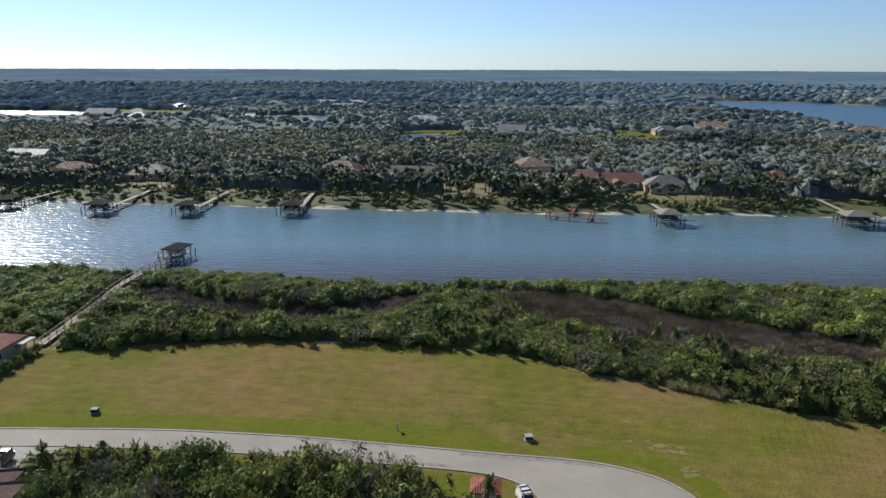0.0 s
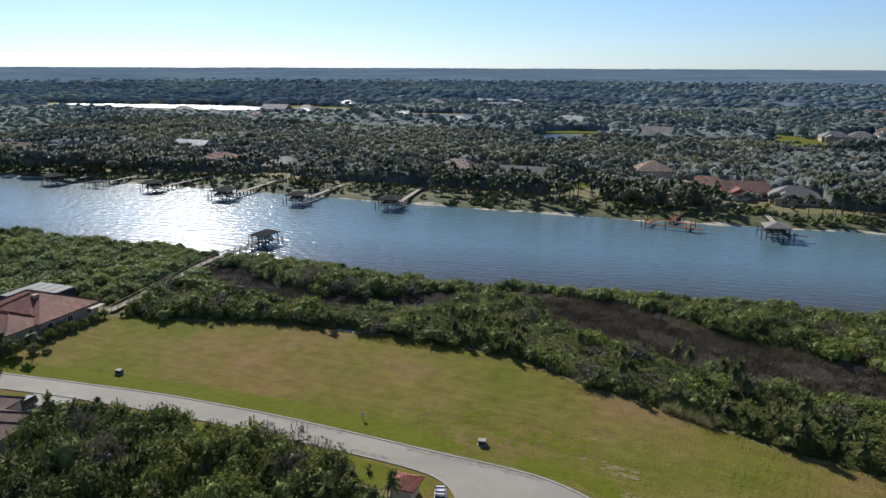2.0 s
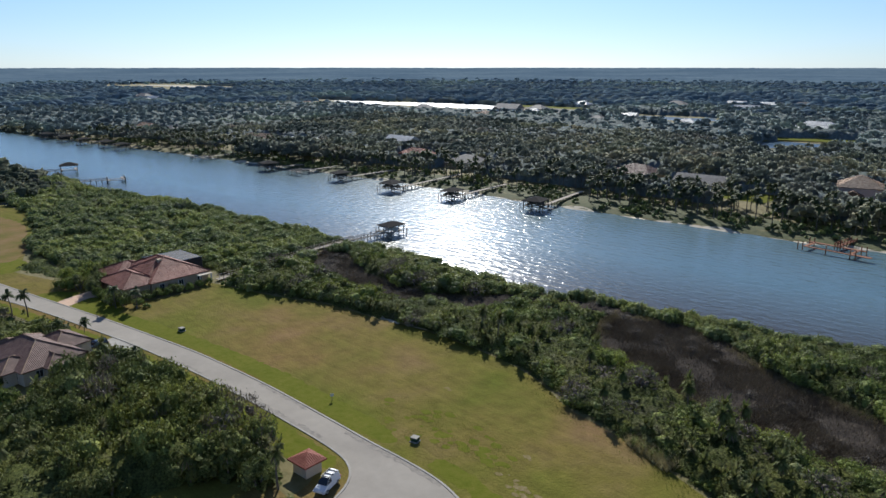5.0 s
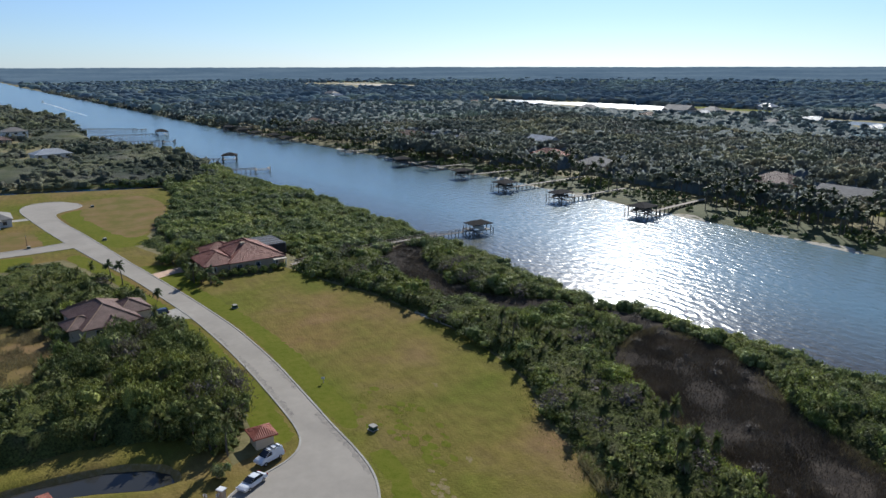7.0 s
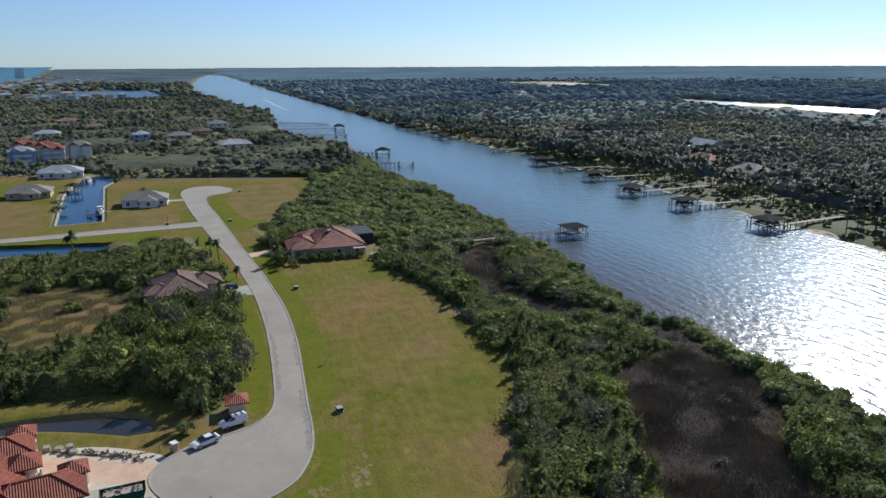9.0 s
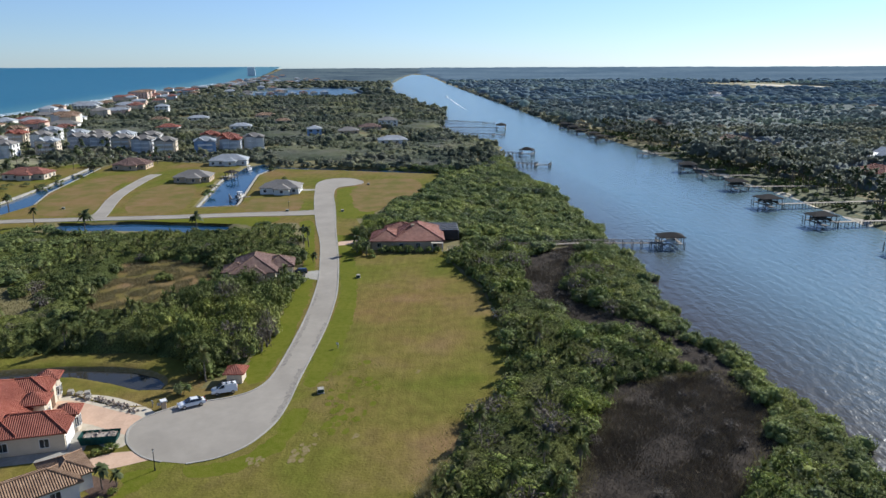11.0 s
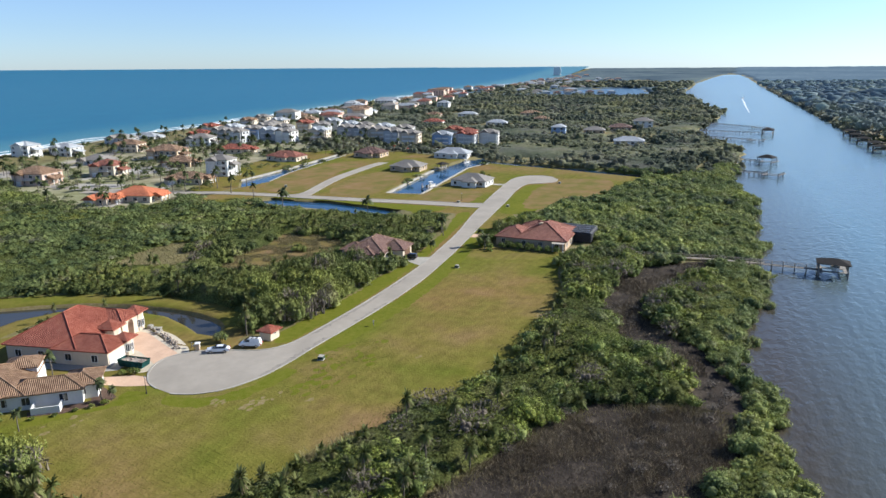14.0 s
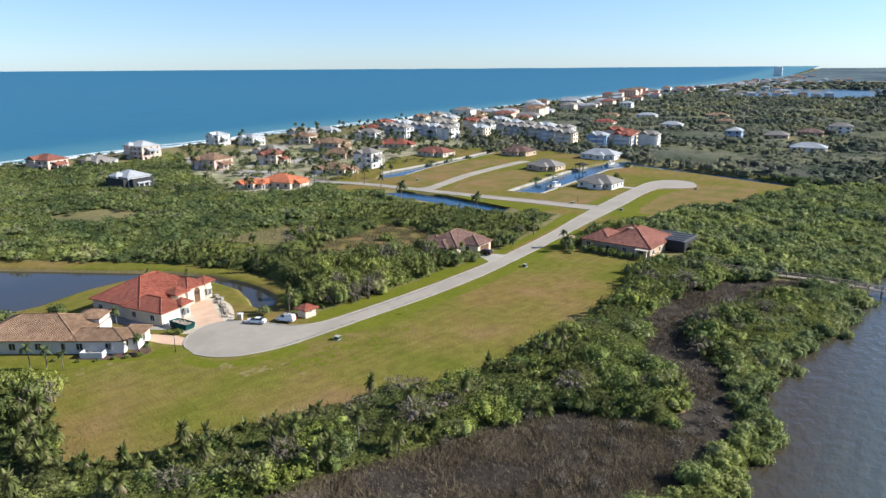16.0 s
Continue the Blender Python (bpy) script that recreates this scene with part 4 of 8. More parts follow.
# the house beside the lawn, with a screened pool behind it
h = house(pose(-118, 112.5, 0, 0, 0, 4), [(-11, -6, 9.5, 10.5, 3.2, 0.45, False), (-5, -13, 8.5, -3, 3.0, 0.45, False), (-5, -4, 5, 6, 4.3, 0.5, False), (-14, -9, -4, 2, 3.0, 0.45, False)], M_TANWALL, R_PINK, "tan stucco house with a weathered pink tile roof beside the lawn", caps=R_PINK)
pc = part("pool_cage", box(-15, 4, 0, -3, 16.5, 3.8, 0.4), M_SCREEN, h, "dark screened pool cage")
for i in range(5):
    part("cage_beam", rod((-15 + i * 3, 4, 3.82), (-15 + i * 3, 16.5, 3.82), 0.05, n=4), M_TRIM, pc)
slab(h, "chimney", (1, 0, 4.5, 2.2, 1.2, 7.0), M_TANWALL)
slab(h, "door", (-4, -13.1, 0.0, 3, -12.98, 2.4), M_DOOR, "wide brown garage door")
slab(h, "porch_roof", (9.4, 6.5, 2.6, 11.8, 10.5, 2.8), M_CREAM, "pale flat porch roof")
for yy in (6.8, 10.2):
    part("porch_post", box(11.4, yy - 0.12, 0, 11.65, yy + 0.12, 2.6), M_TRIM, h)
# the house in the wood
h = house(pose(-69.8, 66.0, 0, 0, 0, 11), [(-17.5, 0, -0.6, 12, 3.0, 0.5, False), (-14.5, 9, -6, 16.5, 3.0, 0.5, False), (-9, -2.5, -3, 4, 2.9, 0.5, False), (-19.5, 2, -12, 8, 2.9, 0.5, False), (-5.5, 4, 1.2, 9, 2.9, 0.5, False)], M_CREAM, R_BROWN, "cream stucco house with a dark brown tile roof in the wood", caps=R_TAN)
slab(h, "door", (-13, 16.5, 0, -7.6, 16.62, 2.3), M_DOOR, "brown garage door")
# the unfinished house by the turning circle
h = house(pose(24.6, 44.6, 0, 0, 0, 16), [(-21, 0.6, -0.6, 16.5, 3.5, 0.52, False), (-7.5, 12, -0.2, 23.8, 3.3, 0.5, False), (-20, 8, -14, 18, 4.4, 0.45, False)], M_CREAM, R_RED, "new cream house with an orange-red tile roof by the turning circle", caps=R_RED)
for cx, cy, r, eave in ((-11.5, 16.9, 2.0, 4.0), (-7.2, 23.0, 1.6, 3.5), (-20.8, 16.8, 1.7, 4.3)):
    tw = bmesh.new()
    bmesh.ops.create_cone(tw, cap_ends=True, segments=10, radius1=r, radius2=r, depth=eave + 0.3, matrix=Matrix.Translation((cx, cy, eave / 2 - 0.15)))
    tu = part("turret", tw, M_CREAM, h)
    tr, lines = hip(cx - r, cy - r, cx + r, cy + r, eave + 0.2, 0.62, over=0.4)
    tr = part("turret_roof", tr, R_RED, tu)
    for k in range(3):
        an = math.radians(50 + 40 * k)
        window(tu, cx + (r + 0.01) * math.cos(an), cy + (r + 0.01) * math.sin(an), 1.8, 0.7, 1.6, 90 + math.degrees(an))
dm = bmesh.new()
add_box(dm, -17.9, 17.98, 0, -16.1, 18.1, 2.9)
bmesh.ops.create_cone(dm, cap_ends=True, segments=16, radius1=0.9, radius2=0.9, depth=0.12, matrix=Matrix.Translation((-17, 18.04, 2.9)) @ Matrix.Rotation(math.pi / 2, 4, "X"))
part("door", dm, M_DOOR, h, "tall arched entrance")
for gx_ in (-5.6, -3.0):
    slab(h, "garage_door", (gx_, 23.8, 0, gx_ + 2.4, 23.9, 2.3), M_TRIM)
# the pale house in front of it
h = house(pose(48.2, 58.6, 0, 0, 0, 42.5), [(-15, -6, -0.7, 15.5, 3.1, 0.42, False), (-6.8, 13, -0.6, 25.0, 3.0, 0.42, False), (-9, 22, -2.5, 27.2, 2.9, 0.42, False)], M_WHITE, R_TAN, "pale stucco house with a mixed tan tile roof", caps=R_TAN)
slab(h, "entry_wall", (-15.5, 10.5, 0, -10, 16, 4.4), M_WHITE)
bm, _ = hip(-15.5, 10.5, -10, 16, 4.4, 0.42, over=0.4)
part("roof", bm, R_TAN, h)
gw = bmesh.new()
for b in ((1.9, 17.2, 0, 2.1, 21.8, 1.3), (-0.5, 17.2, 0, 1.9, 17.4, 1.3), (-0.5, 21.6, 0, 1.9, 21.8, 1.3)):
    add_box(gw, *b)
part("garden_wall", gw, M_WHITE, h, "low white garden wall")
# the little pump house
h = house(pose(-8.4, 86.5, 0, 0, 0, 3), [(-1.55, -1.45, 1.55, 1.45, 2.2, 0.5, False)], M_CREAM, R_RED, "small cream pump house with an orange-red hip roof", step=9, size=(0.6, 0.6), category="shed", skip=(0, 1, 3), pad=1.0, name="pump_house")

# houses among the canals
for x, y, rot, wx, wy, e, wall, roof, lab in (
    (-219, 43, 4, 13, 18, 3.1, M_WHITE, R_GREY, "white house with a grey-brown roof beside the canal"),
    (-253, -12, 8, 13, 18, 3.0, M_TANWALL, R_GREY, "low tan house with a grey hip roof beside the canal"),
    (-318, -14, 10, 14, 22, 3.2, M_WHITE, R_WHITE, "long white house with a pale metal roof on the canal"),
    (-300, -66, 6, 14, 19, 3.2, M_TANWALL, R_BROWN, "tan house with a brown tile roof at the road's end"),
    (-262, -106, 4, 13, 22, 3.2, M_CREAM, R_PINK, "cream house with a pinkish tile roof on the canal"),
):
    hh = house(pose(x, y, 0, 0, 0, rot), [(-wx / 2, -wy / 2, wx / 2, wy / 2, e, 0.42, False), (wx / 2 - 7, -2, wx / 2 + 3, 5, e - 0.2, 0.42, False)], wall, roof, lab, group="houses among the canals", step=4.0)
# houses towards the beach: x, y, width, depth, storeys, wall, roof
BEACH = [
    (-120, -79, 15, 19, 1, M_CREAM, R_ORANGE, "cream house with a bright orange tile roof"), (-106, -86, 9, 10, 1, M_CREAM, R_ORANGE, "small cream garage with a bright orange tile roof"),
    (-194, -98, 11, 13, 3, M_WHITE, R_GREY, "tall white house with a grey roof"), (-166, -95, 13, 20, 1, M_CREAM, R_TAN, "low cream house with a tan tile roof"),
    (-68, -134, 13, 14, 2, M_GREYWALL, R_WHITE, "grey house with a pale roof and dark screens"), (-132, -166, 15, 18, 2, M_PINK, R_TAN, "pink stucco house with a tan tile roof"),
    (-169, -158, 13, 15, 2, M_CREAM, R_PINK, "cream house with a red-brown roof"), (-67, -240, 14, 18, 2, M_PINK, R_PINK, "pinkish beach house with a red-tan roof"),
    (-95, -236, 14, 15, 1, M_WHITE, R_GREY, "white beach house with a grey roof"), (-126, -242, 14, 18, 3, M_PINK, R_WHITE, "tall pink beach house with balconies"),
    (-199, -272, 12, 13, 3, M_WHITE, R_WHITE, "tall white beach house"), (-221, -262, 13, 17, 2, M_WHITE, R_WHITE, "white beach house with a pale roof"),
    (-284, -282, 14, 20, 2, M_GREYWALL, R_GREY, "grey beach house with a grey roof"), (-237, -184, 16, 21, 2, M_TANWALL, R_TAN, "tan house with a tan tile roof"),
    (-282, -166, 14, 24, 1, M_CREAM, R_RED, "cream house with a red tile roof"), (-215, -150, 14, 18, 1, M_TANWALL, R_TAN, "tan house with a tan roof"),
    (12, -142, 14, 16, 2, M_BLUEWALL, R_GREY, "blue-grey house with white balconies"), (-325, -300, 14, 22, 1, M_WHITE, R_WHITE, "low white beach house"),
    (-255, -240, 13, 18, 2, M_CREAM, R_TAN, "cream house with a tan roof"), (-200, -205, 13, 17, 1, M_WHITE, R_GREY, "low white house with a grey roof"),
    (-310, -225, 14, 18, 2, M_WHITE, R_GREY, "white house with a grey roof"), (-340, -255, 14, 16, 2, M_CREAM, R_RED, "cream house with a red roof"),
]
for x, y, w, d, st, wall, roof, lab in BEACH:
    e = 3.0 * st + 0.2
    hh = house(pose(x, y, 0, 0, 0, 12 + (x * 7 % 9)), [(-w / 2, -d / 2, w / 2, d / 2, e, 0.4, False), (-w / 2 - 3, -d / 4, -w / 2 + 3, d / 3, e - (0.3 if st == 1 else 3.0), 0.4, False)], wall, roof, lab + " near the beach", group="houses near the beach", floors=st, step=4.2, size=(1.8, 1.5), skip=(0, 3))
    q = (x * 13 + y * 7) % 5
    bm, _ = hip(w / 2 - 4, -d / 2 + q, w / 2 + 2.2, -d / 2 + q + 5.5, e + (0.5 if q > 2 else -0.4), 0.55, over=0.5, gable=q % 2 == 0)
    part("gable_roof", bm, roof, hh)
    part("gable_wall", box(w / 2 - 3.5, -d / 2 + q + 0.4, 0, w / 2 + 1.8, -d / 2 + q + 5.1, e + (0.45 if q > 2 else -0.45)), wall, hh)
    bm, _ = hip(-w / 4, d / 2 - 2, w / 4, d / 2 + 3.5, e - (0.5 if st == 1 else 2.9), 0.5, over=0.5, gable=True)
    part("porch_roof", bm, roof, hh)
    for px_ in (-w / 4 + 0.3, 0, w / 4 - 0.3):
        part("porch_column", box(px_ - 0.18, d / 2 + 3.0, 0, px_ + 0.18, d / 2 + 3.36, e - (0.6 if st == 1 else 3.0)), M_TRIM, hh)
    part("garage_door", box(w / 2 + 1.78, -d / 2 + q + 0.9, 0, w / 2 + 1.9, -d / 2 + q + 4.6, 2.4), M_TRIM, hh)
    c_ = pose(x, y, 0, 0, 0, 12 + (x * 7 % 9))
    sheet("driveway", [tuple((c_ @ Vector(v))[:2]) for v in ((w / 2 + 1.9, -d / 2 + q, 0), (w / 2 + 13, -d / 2 + q - 1, 0), (w / 2 + 13, -d / 2 + q + 4.5, 0), (w / 2 + 1.9, -d / 2 + q + 5.5, 0))], 0.034 + 0.002 * (BEACH.index((x, y, w, d, st, wall, roof, lab)) % 3), M_KERB, "pale concrete driveway of a beach house")
    if "dark screens" in lab:
        part("screen", box(-w / 2 + 0.5, d / 2, 0.3, w / 2 - 0.5, d / 2 + 3.0, 5.2), M_SCREEN, hh, "dark two-storey screen")
        part("screen", box(w / 2, -d / 2 + 0.5, 0.6, w / 2 + 2.4, d / 2 - 0.3, 5.6), M_SCREEN, hh, "dark two-storey screen")
    if st > 1:
        for fl in range(1, st):
            part("balcony", box(w / 2, -d / 3, 3.0 * fl - 0.1, w / 2 + 1.8, d / 3, 3.0 * fl + 0.1), M_TRIM, hh)
            bm = bmesh.new()
            for i in range(9):
                yy = -d / 3 + 2 * d / 3 * i / 8
                add_box(bm, w / 2 + 1.7, yy - 0.05, 3.0 * fl, w / 2 + 1.8, yy + 0.05, 3.0 * fl + 1.0)
            add_box(bm, w / 2 + 1.65, -d / 3, 3.0 * fl + 1.0, w / 2 + 1.85, d / 3, 3.0 * fl + 1.1)
            part("balcony_rail", bm, M_TRIM, hh)
# apartment blocks
for i, (x, y, n, wall, roof) in enumerate([(-372, -246, 3, M_WHITE, R_WHITE), (-364, -218, 3, M_BLUEWALL, R_GREY), (-356, -196, 3, M_WHITE, R_WHITE), (-352, -176, 3, M_WHITE, R_GREY), (-372, -158, 3, M_WHITE, R_WHITE), (-402, -152, 3, M_WHITE, R_WHITE), (-398, -134, 3, M_GREYWALL, R_GREY), (-394, -116, 3, M_CREAM, R_GREY), (-384, -96, 3, M_WHITE, R_GREY), (-374, -76, 3, M_CREAM, R_WHITE), (-372, -48, 3, M_BLUEWALL, R_WHITE), (-385, -34, 3, M_WHITE, R_RED), (-400, -22, 3, M_WHITE, R_GREY), (-412, -240, 3, M_WHITE, R_WHITE), (-430, -215, 3, M_CREAM, R_RED), (-420, -190, 3, M_WHITE, R_GREY), (-450, -260, 3, M_WHITE, R_WHITE), (-470, -240, 3, M_PINK, R_TAN), (-440, -290, 3, M_CREAM, R_TAN), (-480, -305, 3, M_WHITE, R_WHITE), (-510, -330, 2, M_WHITE, R_WHITE), (-400, -300, 2, M_CREAM, R_RED), (-392, -228, 3, M_WHITE, R_GREY), (-388, -206, 3, M_WHITE, R_WHITE), (-436, -170, 3, M_WHITE, R_WHITE), (-428, -150, 3, M_CREAM, R_GREY), (-424, -128, 3, M_WHITE, R_WHITE), (-416, -104, 3, M_WHITE, R_GREY), (-418, -60, 3, M_WHITE, R_RED), (-404, -42, 3, M_CREAM, R_RED), (-460, -205, 3, M_WHITE, R_WHITE), (-340, -232, 3, M_WHITE, R_WHITE), (-336, -212, 3, M_WHITE, R_GREY)]):
    e = 3.1 * n
    if wall is M_WHITE:
        wall = (M_WHITE, M_CREAM, M_GREYWALL)[i % 3]
    if roof is R_WHITE and i % 2:
        roof = R_GREY
    hh = house(pose(x, y, 0, 0, 0, 8 + i * 5 % 13), [(-6, -7.0, 6, 7.0, e, 0.42, False), (2.5, -5.5, 7.2, -1.0, e + 0.4, 0.7, True), (2.5, 1.5, 7.2, 6.0, e - 0.6, 0.7, True)], wall, roof, "three-storey apartment block with balconies near the sea", group="apartment blocks", floors=n, step=5.8, size=(2.2, 1.6), skip=(0, 3), category="apartment block", name="apartment_block")
    for fl in range(n):
        part("balcony", box(6, -5, 3.0 * fl + 2.6 - 2.5, 7.6, 5, 3.0 * fl + 2.75 - 2.5), M_TRIM, hh)
        part("balcony_rail", box(7.5, -5, 3.0 * fl + 0.3, 7.6, 5, 3.0 * fl + 1.2), M_TRIM, hh)
    for yy in (-5, 0, 5):
        part("column", box(7.3, yy - 0.2, 0, 7.7, yy + 0.2, e - 0.2), wall, hh)
# houses up the island
for i, (x, y, w, d, st, wall, roof, lab) in enumerate([(-503, 1, 12, 12, 2, M_BLUEWALL, R_WHITE, "tall blue house in the scrub"), (-521, 28, 14, 18, 1, M_TANWALL, R_GREY, "tan house with a grey roof in the scrub"), (-560, 42, 14, 20, 1, M_TANWALL, R_BROWN, "low house with a brown roof in the scrub"), (-600, 55, 14, 18, 2, M_WHITE, R_GREY, "pale house in the scrub"), (-571, -84, 13, 20, 1, M_WHITE, R_WHITE, "white-roofed house in the scrub"), (-723, -101, 14, 24, 1, M_CREAM, R_TAN, "cream house with a tan roof in the scrub"), (-683, -166, 12, 22, 1, M_WHITE, R_WHITE, "long white house in the scrub"), (-803, -256, 14, 16, 3, M_WHITE, R_WHITE, "tall white house in the scrub"), (-440, 75, 14, 22, 1, M_WHITE, R_WHITE, "pale house near the river in the scrub"), (-662, -201, 12, 18, 1, M_TANWALL, R_TAN, "low tan house in the scrub"), (-640, -60, 12, 16, 1, M_CREAM, R_TAN, "low tan house in the scrub"), (-560, -150, 14, 20, 1, M_WHITE, R_RED, "house with a red roof in the scrub"), (-930, -420, 16, 40, 2, M_WHITE, R_WHITE, "long white building by the beach"), (-880, -395, 16, 30, 2, M_WHITE, R_WHITE, "white building by the beach")]):
    house(pose(x, y, 0, 0, 0, 12), [(-w / 2, -d / 2, w / 2, d / 2, 3.1 * st, 0.4, False), (-w / 2 - 3, -3, w / 2 - 2, 4, 3.1 * st + 0.6, 0.4, False)], wall, roof, lab, group="houses up the island", floors=st, step=5, size=(2.2, 1.6), pad=6, skip=(0, 3))
bl = np.random.default_rng(11)
for i in range(95):
    x = -560 - 2700 * (i / 95) ** 1.35
    y = float(np.interp(x, SEA_SHORE[:, 0], SEA_SHORE[:, 1])) + bl.uniform(45, 150)
    w, d, st = bl.uniform(12, 20), bl.uniform(14, 30), int(bl.integers(1, 4))
    wall, roof = (M_WHITE, M_CREAM, M_PINK, M_GREYWALL)[int(bl.integers(0, 4))], (R_WHITE, R_GREY, R_TAN, R_PINK)[int(bl.integers(0, 4))]
    z = float(bowl(x, y))
    house(pose(x, y, z, 0, 0, 15), [(-w / 2, -d / 2, w / 2, d / 2, 3.0 * st + 0.3, 0.35, False), (w / 2 - 5, -d / 3, w / 2 + 2, d / 5, 3.0 * st - 0.6, 0.4, i % 2 == 0)], wall, roof, "distant house in the row along the beach", group="row along the beach", floors=1, step=14, size=(4.0, 1.8), pad=4, skip=(0, 1, 2, 3) if i > 30 else (0, 2, 3))
for x, y in ((-1180, -455), (-1225, -468), (-1270, -480)):
    hh = house(pose(x, y, 0, 0, 0, 15), [(-9, -16, 9, 16, 14, 0.2, False)], M_PINK, R_TAN, "orange-pink apartment building by the beach", floors=4, step=5, size=(2.2, 1.6), skip=(0, 3), category="apartment block", name="apartment_building")
for i in range(8):   # a row of houses on the lagoon's shore
    house(pose(-1312 - 11.5 * i, -296 + 19.5 * i, 0, 0, 0, 15 + 7 * (i % 3)), [(-6, -7.5, 6, 7.5, 5.0 + i % 2, 0.4, False), (3, -4, 8, 3, 3.2, 0.4, True)], (M_WHITE, M_GREYWALL, M_CREAM)[i % 3], (R_GREY, R_WHITE, R_BROWN)[i % 3], "pale house in the row on the lagoon's shore", group="houses on the lagoon", floors=1, step=14, size=(4.0, 1.8), pad=4, skip=(0, 1, 2, 3))
for i in range(30):   # the town behind the far beach
    x = -1420 - 1500 * (i / 30) ** 1.2
    y = float(np.interp(x, SEA_SHORE[:, 0], SEA_SHORE[:, 1])) + bl.uniform(150, 330)
    w, d, st = bl.uniform(12, 22), bl.uniform(14, 30), int(bl.integers(1, 3))
    house(pose(x, y, float(bowl(x, y)), 0, 0, 15), [(-w / 2, -d / 2, w / 2, d / 2, 3.0 * st + 1.3, 0.35, False)], (M_WHITE, M_CREAM, M_GREYWALL)[i % 3], (R_WHITE, R_GREY, R_TAN, R_WHITE)[i % 4], "distant pale house of the beach town", group="far beach town", floors=1, step=14, size=(4.0, 1.8), pad=5, skip=(0, 1, 2, 3))
# tower and its window bands coloured pale to put distance haze into them
M_HAZE_TOWER = material("hazed_tower_wall", [(0.7, 0.7, 0.7), (0.8, 0.8, 0.8)], scale=0.05, rough=0.9)
tower = empty("tower_block", pose(-3390, -890, float(bowl(-3390, -890)), 0, 0, 15), "lone grey apartment tower on the far coast", "tower")
slab(tower, "wall", (-14, -19, 0, 14, 17, 42), M_HAZE_TOWER)
for k in range(12):
    slab(tower, "window_band", (13.9, -15, 3 + k * 3.2, 14.3, 15, 4.2 + k * 3.2), M_GREYWALL)
slab(tower, "roof", (-10, -12, 42, 10, 12, 44), M_HAZE_TOWER)

